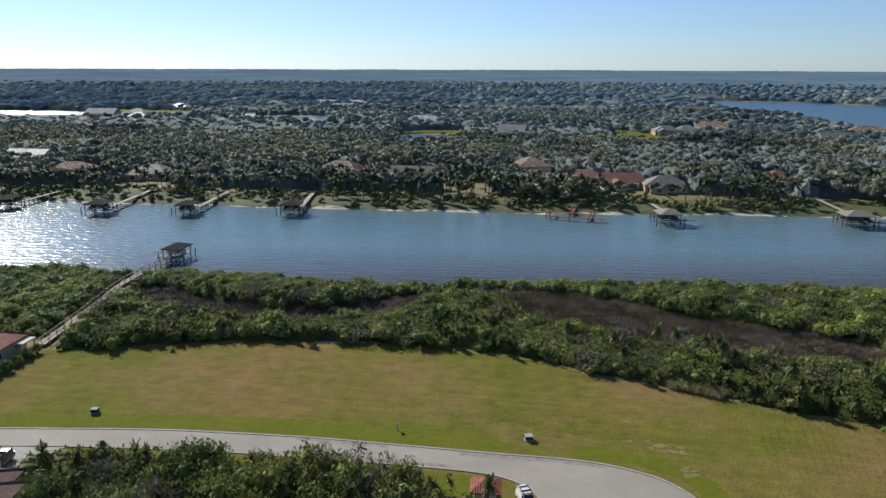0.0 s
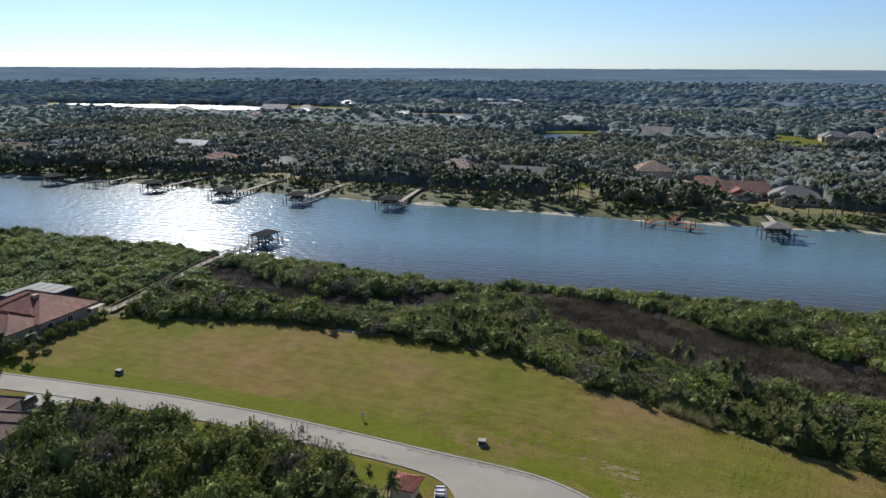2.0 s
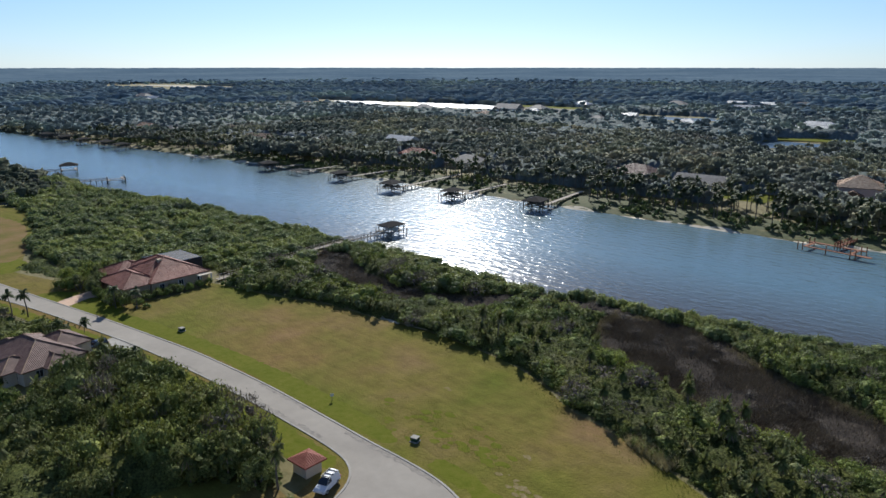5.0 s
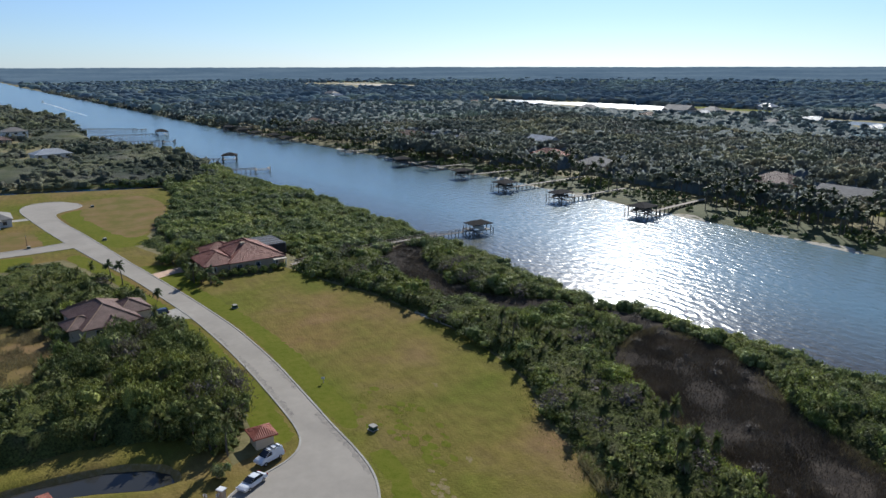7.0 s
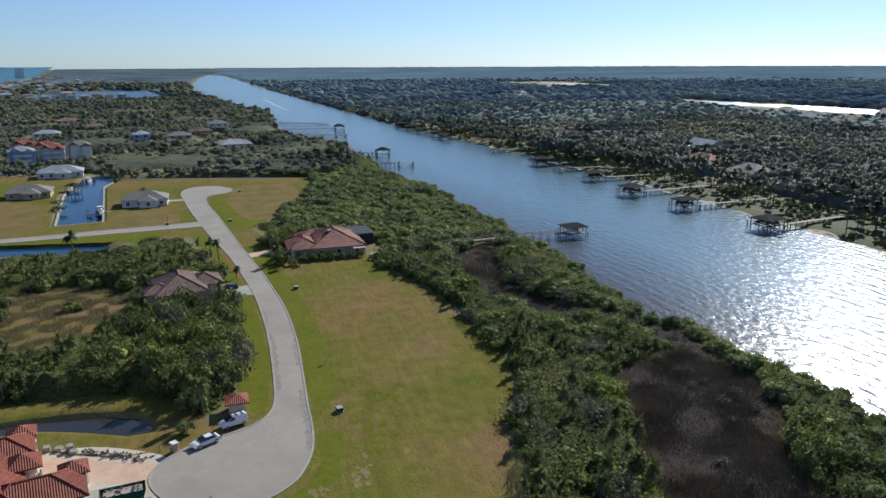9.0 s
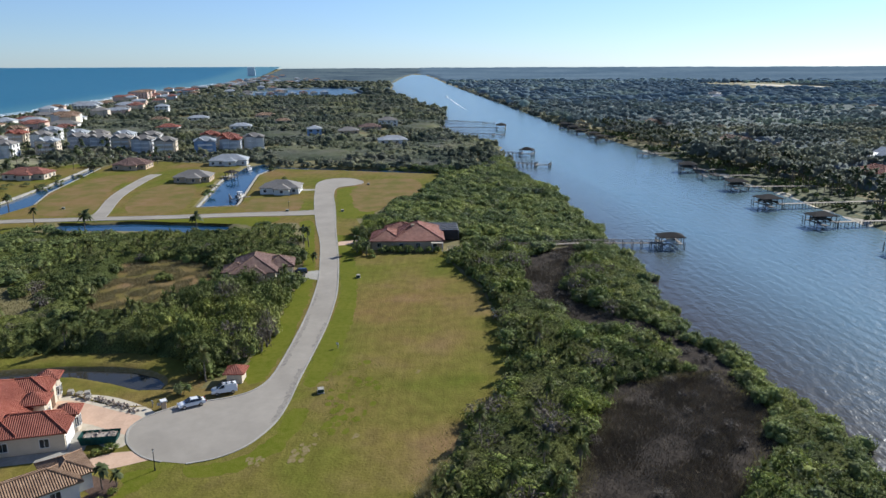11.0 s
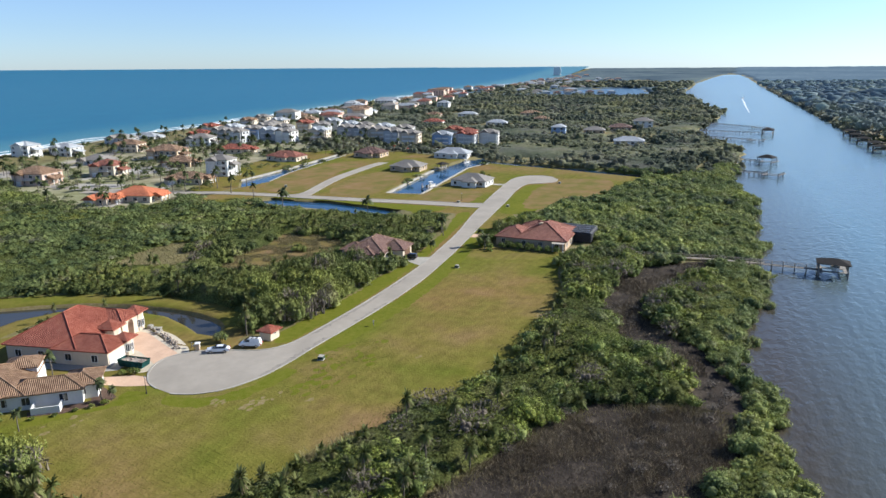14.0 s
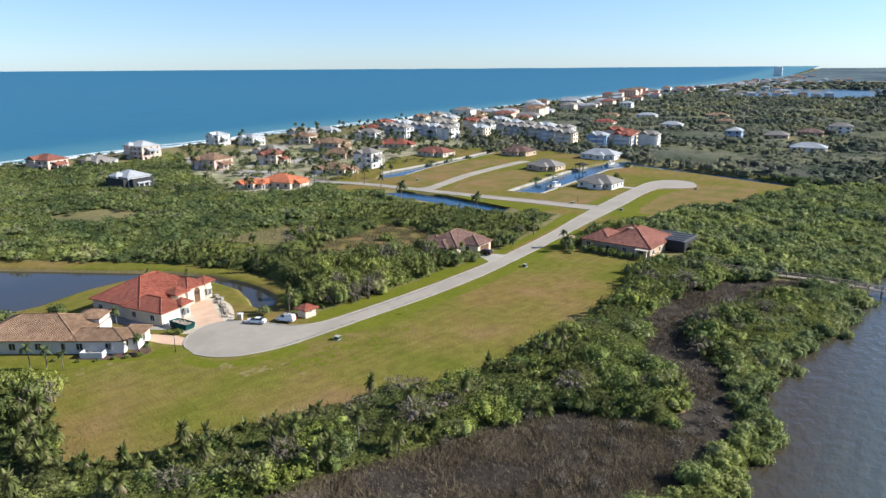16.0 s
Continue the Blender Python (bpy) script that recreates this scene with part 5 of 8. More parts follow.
# houses over the river: x, y, width along x, depth, wall, roof
FAR_HOUSES = [
    (-120, 378, 24, 16, M_TANWALL, R_BROWN, "brown-roofed house among trees"), (-80, 368, 24, 14, M_CREAM, R_GREY, "low grey-roofed house among trees"),
    (-17, 392, 18, 18, M_PINK, R_TAN, "tall house with a tan roof"), (11, 372, 20, 14, M_CREAM, R_PINK, "cream house with a pinkish roof"),
    (28, 362, 20, 15, M_CREAM, R_PINK, "cream house with a pinkish gabled roof"), (49, 356, 20, 15, M_TANWALL, R_GREY, "house with a grey gabled roof"),
    (108, 386, 17, 16, M_PINK, R_RED, "house with an orange tile roof"), (-324, 392, 26, 18, M_WHITE, R_WHITE, "white-roofed house"),
    (-264, 350, 22, 14, M_TANWALL, R_RED, "house with a red roof"), (-214, 346, 22, 15, M_TANWALL, R_GREY, "grey-roofed house"),
    (-418, 332, 28, 16, M_TANWALL, R_TAN, "tan-roofed house"), (-388, 336, 24, 15, M_CREAM, R_WHITE, "pale-roofed house"),
    (-368, 345, 16, 14, M_WHITE, R_WHITE, "white-roofed house"), (-578, 312, 28, 18, M_CREAM, R_TAN, "tan-roofed house"), (-540, 316, 20, 16, M_CREAM, R_GREY, "pale house"),
    (-143, 735, 40, 20, M_WHITE, R_WHITE, "blue-white house by a small lake"), (-533, 770, 34, 22, M_WHITE, R_GREY, "white-roofed house"), (-500, 790, 26, 18, M_CREAM, R_GREY, "grey-roofed house"),
    (160, 965, 60, 24, M_CREAM, R_TAN, "large tan-roofed house by the lake"), (136, 700, 24, 20, M_CREAM, R_TAN, "cream house by the lake"), (89, 664, 22, 16, M_TANWALL, R_GREY, "grey-roofed house by the lake"), (108, 672, 20, 16, M_TANWALL, R_GREY, "grey-roofed house by the lake"),
    (211, 612, 24, 18, M_CREAM, R_GREY, "grey-roofed house"), (262, 684, 34, 20, M_CREAM, R_TAN, "tan-roofed house"), (171, 592, 16, 14, M_PINK, R_RED, "red-roofed house"), (-45, 640, 24, 18, M_CREAM, R_GREY, "pale house in the woods"), (-620, 700, 28, 18, M_WHITE, R_GREY, "pale house in the woods"), (-800, 640, 26, 18, M_CREAM, R_TAN, "pale house in the woods"), (-1120, 560, 30, 18, M_WHITE, R_WHITE, "white house in the woods"), (-1260, 600, 30, 18, M_WHITE, R_GREY, "white house in the woods"), (250, 1420, 70, 26, M_WHITE, R_GREY, "white houses at the lake's end"), (-300, 960, 30, 20, M_WHITE, R_WHITE, "white-roofed house in the woods"), (-420, 1010, 30, 20, M_WHITE, R_GREY, "house in the woods"), (-130, 1000, 40, 20, M_CREAM, R_GREY, "pale house in the woods"), (60, 1150, 40, 20, M_WHITE, R_WHITE, "pale house in the woods"), (-467, 737, 20, 14, M_WHITE, R_WHITE, "small white house by the lake"), (-438, 746, 18, 13, M_WHITE, R_GREY, "small pale house by the lake"), (-347, 752, 20, 13, M_CREAM, R_WHITE, "small pale house by the lake"), (-342, 684, 18, 14, M_CREAM, R_GREY, "grey-roofed house in the woods"), (-255, 707, 18, 13, M_WHITE, R_WHITE, "small white house in the woods"), (-312, 1071, 28, 16, M_WHITE, R_WHITE, "pale house in the woods"), (-283, 1114, 28, 16, M_WHITE, R_GREY, "pale house in the woods"), (-520, 923, 24, 16, M_WHITE, R_WHITE, "white house in the woods"), (-363, 1080, 26, 16, M_CREAM, R_WHITE, "pale house in the woods"), (-482, 665, 18, 13, M_TANWALL, R_TAN, "tan-roofed house in the woods"), (109, 915, 24, 16, M_CREAM, R_TAN, "tan-roofed house by the lake"), (178, 992, 26, 16, M_CREAM, R_GREY, "grey-roofed house by the lake"),
]
for i, (x, y, w, d, wall, roof, lab) in enumerate(FAR_HOUSES):
    e = 3.4 if y < 420 else 4.2
    lift = 6.3 if (x, y) == (-17, 392) else e
    house(pose(x, y, 0, 0, 0, (i * 37 % 25) - 8), [(-w / 2, -d / 2, w / 2, d / 2, lift, 0.5, i % 3 == 1), (-w / 2 + 2, -d / 2 - 4, -w / 2 + 10, 2, e - 0.3, 0.5, i % 2 == 0)], wall, roof, lab + " over the river", group="houses over the river", step=4.5, size=(2.2, 1.6), skip=(1, 2, 3))
    FAR_GAPS.append((x, y, w * 0.62 + 2, d * 0.8 + 2))
    if y < 900:   # trees cleared towards the camera, so that the house shows in its view
        q = math.hypot(x - 60, y - 100)
        FAR_GAPS.append((x - (x - 60) / q * (d * 0.6 + 9), y - (y - 100) / q * (d * 0.6 + 9), w * 0.5 + 3, d * 0.5 + 6))
    if i in (3, 4, 9, 10):
        FAR_GAPS.append((x, y - d * 1.2, w * 0.5, d * 1.0))

# ---- docks ----
M_WOODPALE = material("sun_bleached_timber", [(0.24, 0.20, 0.155), (0.33, 0.28, 0.22), (0.40, 0.35, 0.28)], scale=1.2, detail=8, rough=0.9, random=0.15)
# timber of the far docks painted dark, as they stand against the light
M_WOODBACKLIT = material("backlit_dark_timber", [(0.05, 0.043, 0.036), (0.09, 0.078, 0.066), (0.13, 0.115, 0.1)], scale=1.2, detail=8, rough=0.9, random=0.2)
DOCK_MESHES = {}
DOCK_LINES = []


def shared(key, make, mat):
    """A mesh made once and used again."""
    if key not in DOCK_MESHES:
        bm = make()
        me = bpy.data.meshes.new(key[0] if isinstance(key, tuple) else key)
        bm.to_mesh(me), bm.free()
        me.materials.append(mat)
        DOCK_MESHES[key] = me
    return DOCK_MESHES[key]


def dock(root, head, label, head_w=6.0, head_d=8.5, roof=None, wood=None, deck=0.4, width=1.6, side=0, rails=True, step=3.2, lifts=2, high=2.5, pitch=0.42):
    """A walkway on posts from the bank to a head with boat lifts and, mostly, a roof."""
    wood = wood or M_WOODGREY
    a, b = Vector((*root, 0)), Vector((*head, 0))
    DOCK_LINES.append((tuple(root), tuple(head)))
    L = (b - a).length
    ang = math.degrees(math.atan2(b.y - a.y, b.x - a.x)) - 90
    d = empty("dock", pose(a.x, a.y, 0, 0, 0, ang), label, "dock", "docks on the river")
    part("deck", box(-width / 2, 0, deck - 0.12, width / 2, L - head_d / 2, deck), M_WOODPALE if wood is M_WOODBACKLIT else wood, d)
    post = shared(("post", wood.name, rails, deck), lambda: rod((0, 0, -3.2), (0, 0, deck + (0.95 if rails else 0.1)), 0.14, n=6), wood)
    n = max(int(L / step), 2)
    for i in range(n + 1):
        for s in (-1, 1):
            share("post", post, d, pose(s * (width / 2 + 0.1), (L - head_d / 2) * i / n, 0))
    if rails:
        for s in (-1, 1):
            for zz in (0.5, 0.95):
                part("rail", box(s * (width / 2 + 0.1) - 0.05, 0, deck + zz - 0.05, s * (width / 2 + 0.1) + 0.05, L - head_d / 2, deck + zz + 0.04), wood, d)
    x0, x1, y0, y1 = -head_w / 2 + side, head_w / 2 + side, L - head_d / 2, L + head_d / 2
    for b_ in ((x0 - 1.5, y0 - 0.4, x1 + 1.5, y0 + 1.0), (x0, y1 - 0.9, x1, y1), (x0, y0 + 1.0, x0 + 1.0, y1 - 0.9), (x1 - 1.0, y0 + 1.0, x1, y1 - 0.9), (x0 - 6.0, y1 - 1.6, x0, y1))[:5 if lifts else 3]:
        part("platform", box(b_[0], b_[1], deck - 0.2, b_[2], b_[3], deck), wood, d)
    tall = shared(("post_tall", wood.name, deck), lambda: rod((0, 0, -3.2), (0, 0, deck + high), 0.17, n=6), wood)
    piles = [(x, y) for x in np.linspace(x0, x1, 3) for y in (y0, y1)]
    for x, y in piles:
        share("post", tall, d, pose(x, y, 0 if roof else -1.1))
    for x, y in ((x0 - 1.6, y0), (x1 + 1.6, y0), (x0 - 1.6, y1), (x1 + 1.6, y1), (x1 + 1.6, (y0 + y1) / 2))[:lifts + 2]:
        share("post", tall, d, pose(x, y, -1.0))
    for y in (y0, y1) if roof else ():
        part("lift_beam", box(x0 - 0.2, y - 0.12, deck + high - 0.05, x1 + 0.2, y + 0.12, deck + high + 0.2), wood, d)
    if roof:
        bm, _ = hip(x0, y0, x1, y1, deck + high + 0.35, pitch, over=0.7, lip=0.2)
        part("roof", bm, roof, d, "dark hipped roof")
        if wood is M_WOODBACKLIT:   # slings and cradles of the boat lifts below the roof
            for k in range(3):
                yy = y0 + 1.6 + (y1 - y0 - 3.2) * k / 2
                part("sling_beam", box(x0 + 0.1, yy - 0.16, deck + 0.2, x1 - 0.1, yy + 0.16, deck + 0.56), wood, d)
            for xx in (x0 + 1.6, x1 - 1.6):
                part("cradle", box(xx - 0.5, y0 + 1.1, deck + 0.56, xx + 0.5, y1 - 1.0, deck + 1.2, 0.12), wood, d, "dark timber cradle of a boat lift")
    return d


# the long walkway from the lawn through the mangroves to the covered boat lift
walk_pts = [(-107, 125), (-111, 145), (-116, 166), (-117.5, 182)]
dock((-117, 178), (-117.5, 200), "long grey timber dock with a covered boat lift", head_w=5.2, head_d=7.4, roof=M_DARKROOF, side=-0.8, width=1.7, deck=0.5, high=2.0, pitch=0.36)
tr = empty("boardwalk", pose(0, 0, 0), "grey timber boardwalk through the mangroves to the dock", "boardwalk")
for (ax, ay), (bx, by) in zip(walk_pts, walk_pts[1:]):
    strip("deck", [(ax, ay), (bx, by)], 1.7, 0.5, M_WOODPALE, 0.14, kind="", parent=tr)
    L = math.hypot(bx - ax, by - ay)
    nx_, ny_ = -(by - ay) / L, (bx - ax) / L
    for s in (-0.85, 0.85):
        strip("rail", [(ax + nx_ * s, ay + ny_ * s), (bx + nx_ * s, by + ny_ * s)], 0.12, 1.5, M_WOODPALE, 0.1, kind="", parent=tr)
        for i in range(int(L / 3)):
            u = (i + 0.5) / int(L / 3)
            share("post", shared("walk_post", lambda: rod((0, 0, -1.2), (0, 0, 1.65), 0.1, n=6), M_WOODPALE), tr, pose(ax + (bx - ax) * u + nx_ * s, ay + (by - ay) * u + ny_ * s, 0))

for root, head, kw in (
    ((-231, 302), (-229, 264), dict(roof=M_DARKROOF)), ((-192.5, 316), (-184, 261), dict(roof=M_DARKROOF, head_w=7.5)), ((-153.5, 308), (-148, 266), dict(roof=M_DARKROOF)),
    ((-114.5, 317), (-106, 274), dict(roof=M_DARKROOF, head_w=7.5)), ((-266, 288), (-265.5, 262), dict()), ((-287, 278), (-290, 258), dict(roof=M_DARKROOF, head_w=7.5)),
    ((-366, 274), (-361, 253), dict()), ((-456, 256), (-456, 240), dict(roof=M_DARKROOF)), ((-482, 256), (-482, 239), dict(roof=M_DARKROOF, head_w=7.5)), ((-514, 250), (-514, 234), dict(roof=M_DARKROOF)),
    ((-546, 246), (-546, 231), dict(roof=M_DARKROOF)), ((-581, 244), (-581, 228), dict(roof=M_DARKROOF, head_w=7.5)), ((38, 316), (44, 283), dict(roof=R_GREY, head_w=7.5)),
    ((113, 342), (115.4, 292), dict(roof=R_GREY, head_w=10)),
):
    dock(root, head, "weathered timber dock with boat lifts on the far bank", rails=False, wood=M_WOODBACKLIT, deck=1.1, width=2.0, high=2.0, pitch=0.34, **{**dict(side=3.0), **kw})
dock((6, 302), (4, 285), "orange-brown timber dock with boat lifts on the far bank", head_w=15, wood=M_WOODRED, rails=True)
for root, head, kw in (
    ((-661, 108), (-630, 156), dict()), ((-572, 110), (-570, 166), dict(roof=M_DARKROOF, head_w=14)), ((-520, 112), (-503, 160), dict()),
    ((-372, 158), (-367, 173), dict(roof=M_DARKROOF, head_w=7)), ((-319, 156), (-312.5, 178), dict(head_w=6)),
):
    dock(root, head, "weathered timber dock reaching into the river", rails=True, **kw)
# docks on the canal
dock((-206, 31.5), (-203, 25), "small canal dock with a boat lift", head_w=6, head_d=4, deck=0.1, rails=False, lifts=0)
dock((-268, -3), (-265, 4), "small covered dock on the canal", head_w=5, head_d=4, deck=0.1, rails=False, lifts=0, roof=M_DARKROOF)


def boat(m, label, L=7.0):
    """An open motor boat: hull, deck, windscreen, engine."""
    b = empty("boat", m, label, "boat")
    bm = bmesh.new()
    rows = []
    for t, w, keel, top in ((0, 1.15, -0.4, 0.75), (0.35, 1.25, -0.45, 0.8), (0.7, 1.0, -0.35, 0.95), (0.9, 0.5, -0.1, 1.1), (1.0, 0.05, 0.5, 1.2)):
        rows.append([bm.verts.new((-w, t * L, top)), bm.verts.new((-w * 0.8, t * L, keel + 0.25)), bm.verts.new((0, t * L, keel)), bm.verts.new((w * 0.8, t * L, keel + 0.25)), bm.verts.new((w, t * L, top))])
    for a, c in zip(rows, rows[1:]):
        for j in range(4):
            bm.faces.new((a[j], a[j + 1], c[j + 1], c[j]))
    bm.faces.new(rows[0])
    bmesh.ops.recalc_face_normals(bm, faces=bm.faces)
    part("hull", bm, M_TRIM, b)
    part("deck", box(-1.0, 0.2, 0.5, 1.0, L * 0.72, 0.62), M_KERB, b)
    part("console", box(-0.5, L * 0.35, 0.6, 0.5, L * 0.48, 1.6, 0.1), M_TRIM, b)
    part("canopy", box(-1.0, L * 0.25, 2.3, 1.0, L * 0.58, 2.38), M_TRIM, b)
    for x in (-0.8, 0.8):
        part("pole", rod((x, L * 0.42, 0.6), (x, L * 0.42, 2.3), 0.04), M_TRIM, b)
    part("engine", box(-0.3, -0.5, 0.0, 0.3, 0.2, 1.3, 0.1), M_GLASS, b)
    return b


boat(pose(-200, 27, 0.5, 0, 0, 80), "white motor boat on a canal lift")
boat(pose(-121.5, 200.5, 0.7, 0, 0, -88), "white motor boat under the dock's roof", 6.0)
boat(pose(-296, 3, -0.7, 0, 0, 80), "white motor boat moored in the canal")
# a boat under way far up the river, with its wake
boat(pose(-1282, 98, -0.7, 0, 0, 80), "white motor boat far up the river", 9.0)
sheet("wake", [(-1275, 98.8), (-1150, 110.6), (-1000, 122.8), (-880, 133.6), (-880, 133), (-1000, 121.4), (-1150, 108.6), (-1275, 97.6)], WATER_Z + 0.06, M_FOAM, "white wake behind the far boat")

# ---- vehicles and small things ----
M_PAINTW = material("white_car_paint", [(0.72, 0.72, 0.71), (0.76, 0.76, 0.75)], scale=0.5, rough=0.25, spec=0.5, coat=0.6)
M_PAINTB = material("black_car_paint", [(0.012, 0.012, 0.014), (0.02, 0.02, 0.022)], scale=0.5, rough=0.25, spec=0.5, coat=0.6)
M_TYRE = material("tyre_rubber", [(0.02, 0.02, 0.02), (0.03, 0.03, 0.03)], scale=5.0, rough=0.9)
M_RIM = material("alloy_rim", [(0.45, 0.45, 0.46), (0.55, 0.55, 0.56)], scale=5.0, rough=0.35, metal=0.9)
M_LIGHTS = material("lamp_glass", [(0.5, 0.5, 0.5), (0.6, 0.6, 0.6)], scale=5.0, rough=0.15)
M_TAIL = material("red_lamp_glass", [(0.35, 0.02, 0.02), (0.45, 0.03, 0.03)], scale=5.0, rough=0.2)
M_DKGREEN = material("dark_green_metal", [(0.02, 0.05, 0.035), (0.03, 0.07, 0.05)], scale=2.0, rough=0.6)
M_TEAL = material("teal_skip_paint", [(0.02, 0.11, 0.11), (0.03, 0.15, 0.14)], scale=1.2, rough=0.6, coarse=0.6, coarse_colours=[(0.7, 0.6, 0.5), (1, 1, 1)])
M_RUBBLE = material("rubble", [(0.2, 0.165, 0.13), (0.42, 0.36, 0.3)], scale=2.0, rough=0.95, island=0.5)
M_LAMPBLK = material("black_metal", [(0.015, 0.015, 0.015), (0.03, 0.03, 0.03)], scale=3.0, rough=0.5)


def profile_body(points, width, inset=0.12):
    """A body drawn from its side, drawn in a little towards the top, with rounded edges."""
    bm = bmesh.new()
    top = max(p[1] for p in points)
    sides = []
    for s in (-1, 1):
        sides.append([bm.verts.new((s * (width / 2 - inset * max(0, (z - 0.75)) / max(top - 0.75, 0.1)), x, z)) for x, z in points])
    bm.faces.new(sides[0]), bm.faces.new(sides[1][::-1])
    n = len(points)
    for i in range(n):
        bm.faces.new((sides[0][i], sides[1][i], sides[1][(i + 1) % n], sides[0][(i + 1) % n]))
    bmesh.ops.recalc_face_normals(bm, faces=bm.faces)
    bmesh.ops.bevel(bm, geom=list(bm.edges), offset=0.05, segments=2, affect="EDGES")
    return bm


def car(m, label, paint, kind="sedan", category="car"):
    c = empty("car" if kind != "van" else "van", m, label, category)
    if kind == "sedan":
        body = [(-2.35, 0.35), (-2.4, 0.65), (-2.2, 0.95), (-1.5, 1.0), (0.75, 0.98), (1.9, 0.85), (2.35, 0.65), (2.35, 0.35)]
        cab, W, top = [(-1.75, 0.95), (-1.1, 1.42), (0.1, 1.45), (1.05, 0.95)], 1.82, 1.45
    elif kind == "suv":
        body = [(-2.3, 0.4), (-2.35, 0.9), (-2.25, 1.1), (1.0, 1.1), (2.1, 1.0), (2.35, 0.75), (2.35, 0.4)]
        cab, W, top = [(-2.2, 1.05), (-2.0, 1.7), (0.2, 1.75), (1.1, 1.05)], 1.9, 1.75
    else:
        body = [(-2.25, 0.4), (-2.3, 1.2), (-2.2, 1.25), (1.1, 1.22), (2.0, 1.0), (2.3, 0.75), (2.3, 0.4)]
        cab, W, top = [(-2.2, 1.15), (-2.15, 1.82), (-1.6, 1.92), (0.3, 1.9), (1.35, 1.18)], 1.84, 1.92
    part("body", profile_body(body, W), paint, c, smooth=False)
    part("cabin", profile_body(cab, W - 0.12, 0.25), paint, c)
    gl = [(x * 0.97, z - 0.03 if z > 1.2 else z + 0.06) for x, z in cab]
    if kind == "van":
        gl = [(0.0, 1.25), (0.0, 1.75), (0.42, 1.75), (1.12, 1.25)]
    bm = bmesh.new()
    for s in (-1, 1):
        f = [bm.verts.new((s * (W / 2 - 0.055 - 0.25 * max(0, z - 0.75) / (top - 0.75)), x, z)) for x, z in gl]
        bm.faces.new(f)
    r = bmesh.ops.extrude_face_region(bm, geom=list(bm.faces))
    for v in r["geom"]:
        if isinstance(v, bmesh.types.BMVert):
            v.co.x += 0.03 * (1 if v.co.x > 0 else -1)
    bmesh.ops.recalc_face_normals(bm, faces=bm.faces)
    part("side_windows", bm, M_GLASS, c)
    f0, f1 = cab[-2], cab[-1]
    ws = bmesh.new()
    w0, w1 = W / 2 - 0.3, W / 2 - 0.16
    vs = [(-w0, f0[0] + 0.1, f0[1] - 0.02), (w0, f0[0] + 0.1, f0[1] - 0.02), (w1, f1[0] + 0.03, f1[1] + 0.06), (-w1, f1[0] + 0.03, f1[1] + 0.06)]
    face = ws.faces.new([ws.verts.new(v) for v in vs])
    rr = bmesh.ops.extrude_face_region(ws, geom=[face])
    for v in rr["geom"]:
        if isinstance(v, bmesh.types.BMVert):
            v.co += Vector((0, 0.05, 0.05))
    bmesh.ops.recalc_face_normals(ws, faces=ws.faces)
    part("windscreen", ws, M_GLASS, c)
    if kind != "van":
        b0, b1 = cab[1], cab[0]
        ws = bmesh.new()
        face = ws.faces.new([ws.verts.new(v) for v in ((-w0, b0[0] - 0.05, b0[1]), (w0, b0[0] - 0.05, b0[1]), (w1, b1[0] + 0.05, b1[1] + 0.08), (-w1, b1[0] + 0.05, b1[1] + 0.08))])
        rr = bmesh.ops.extrude_face_region(ws, geom=[face])
        for v in rr["geom"]:
            if isinstance(v, bmesh.types.BMVert):
                v.co += Vector((0, -0.05, 0.05))
        bmesh.ops.recalc_face_normals(ws, faces=ws.faces)
        part("rear_window", ws, M_GLASS, c)
    for y in (-1.42, 1.42):
        for s in (-1, 1):
            x = s * (W / 2 - 0.1)
            wl_ = part("wheel", rod((x - 0.12, y, 0.33), (x + 0.12, y, 0.33), 0.33, n=14), M_TYRE, c)
            part("rim", rod((x + s * 0.1, y, 0.33), (x + s * 0.135, y, 0.33), 0.21, n=10), M_RIM, wl_)
    for s in (-1, 1):
        slab(c, "headlight", (s * 0.72 - 0.2, 2.25, 0.58, s * 0.72 + 0.2, 2.38, 0.74), M_LIGHTS)
        slab(c, "tail_light", (s * 0.75 - 0.15, -2.42, 0.7, s * 0.75 + 0.15, -2.3, 0.92), M_TAIL)
    if kind == "van":
        rk = bmesh.new()
        for y in (-1.5, -0.5, 0.3):
            add_box(rk, -0.75, y - 0.04, 1.93, 0.75, y + 0.04, 2.05)
        for x in (-0.6, 0.6):
            add_box(rk, x - 0.04, -1.8, 2.05, x + 0.04, 0.6, 2.12)
        part("roof_rack", rk, M_LAMPBLK, c)
    return c


car(pose(2.5, 81.8, 0.06, 0, 0, 212), "white sedan parked at the edge of the turning circle", M_PAINTW)
car(pose(-2.8, 86.0, 0.06, 0, 0, 202), "white work van with a black roof rack, parked at the kerb", M_PAINTW, "van", "van")
car(pose(-80.4, 82.6, 0.06, 0, 0, 190), "black car on a driveway", M_PAINTB, "suv")
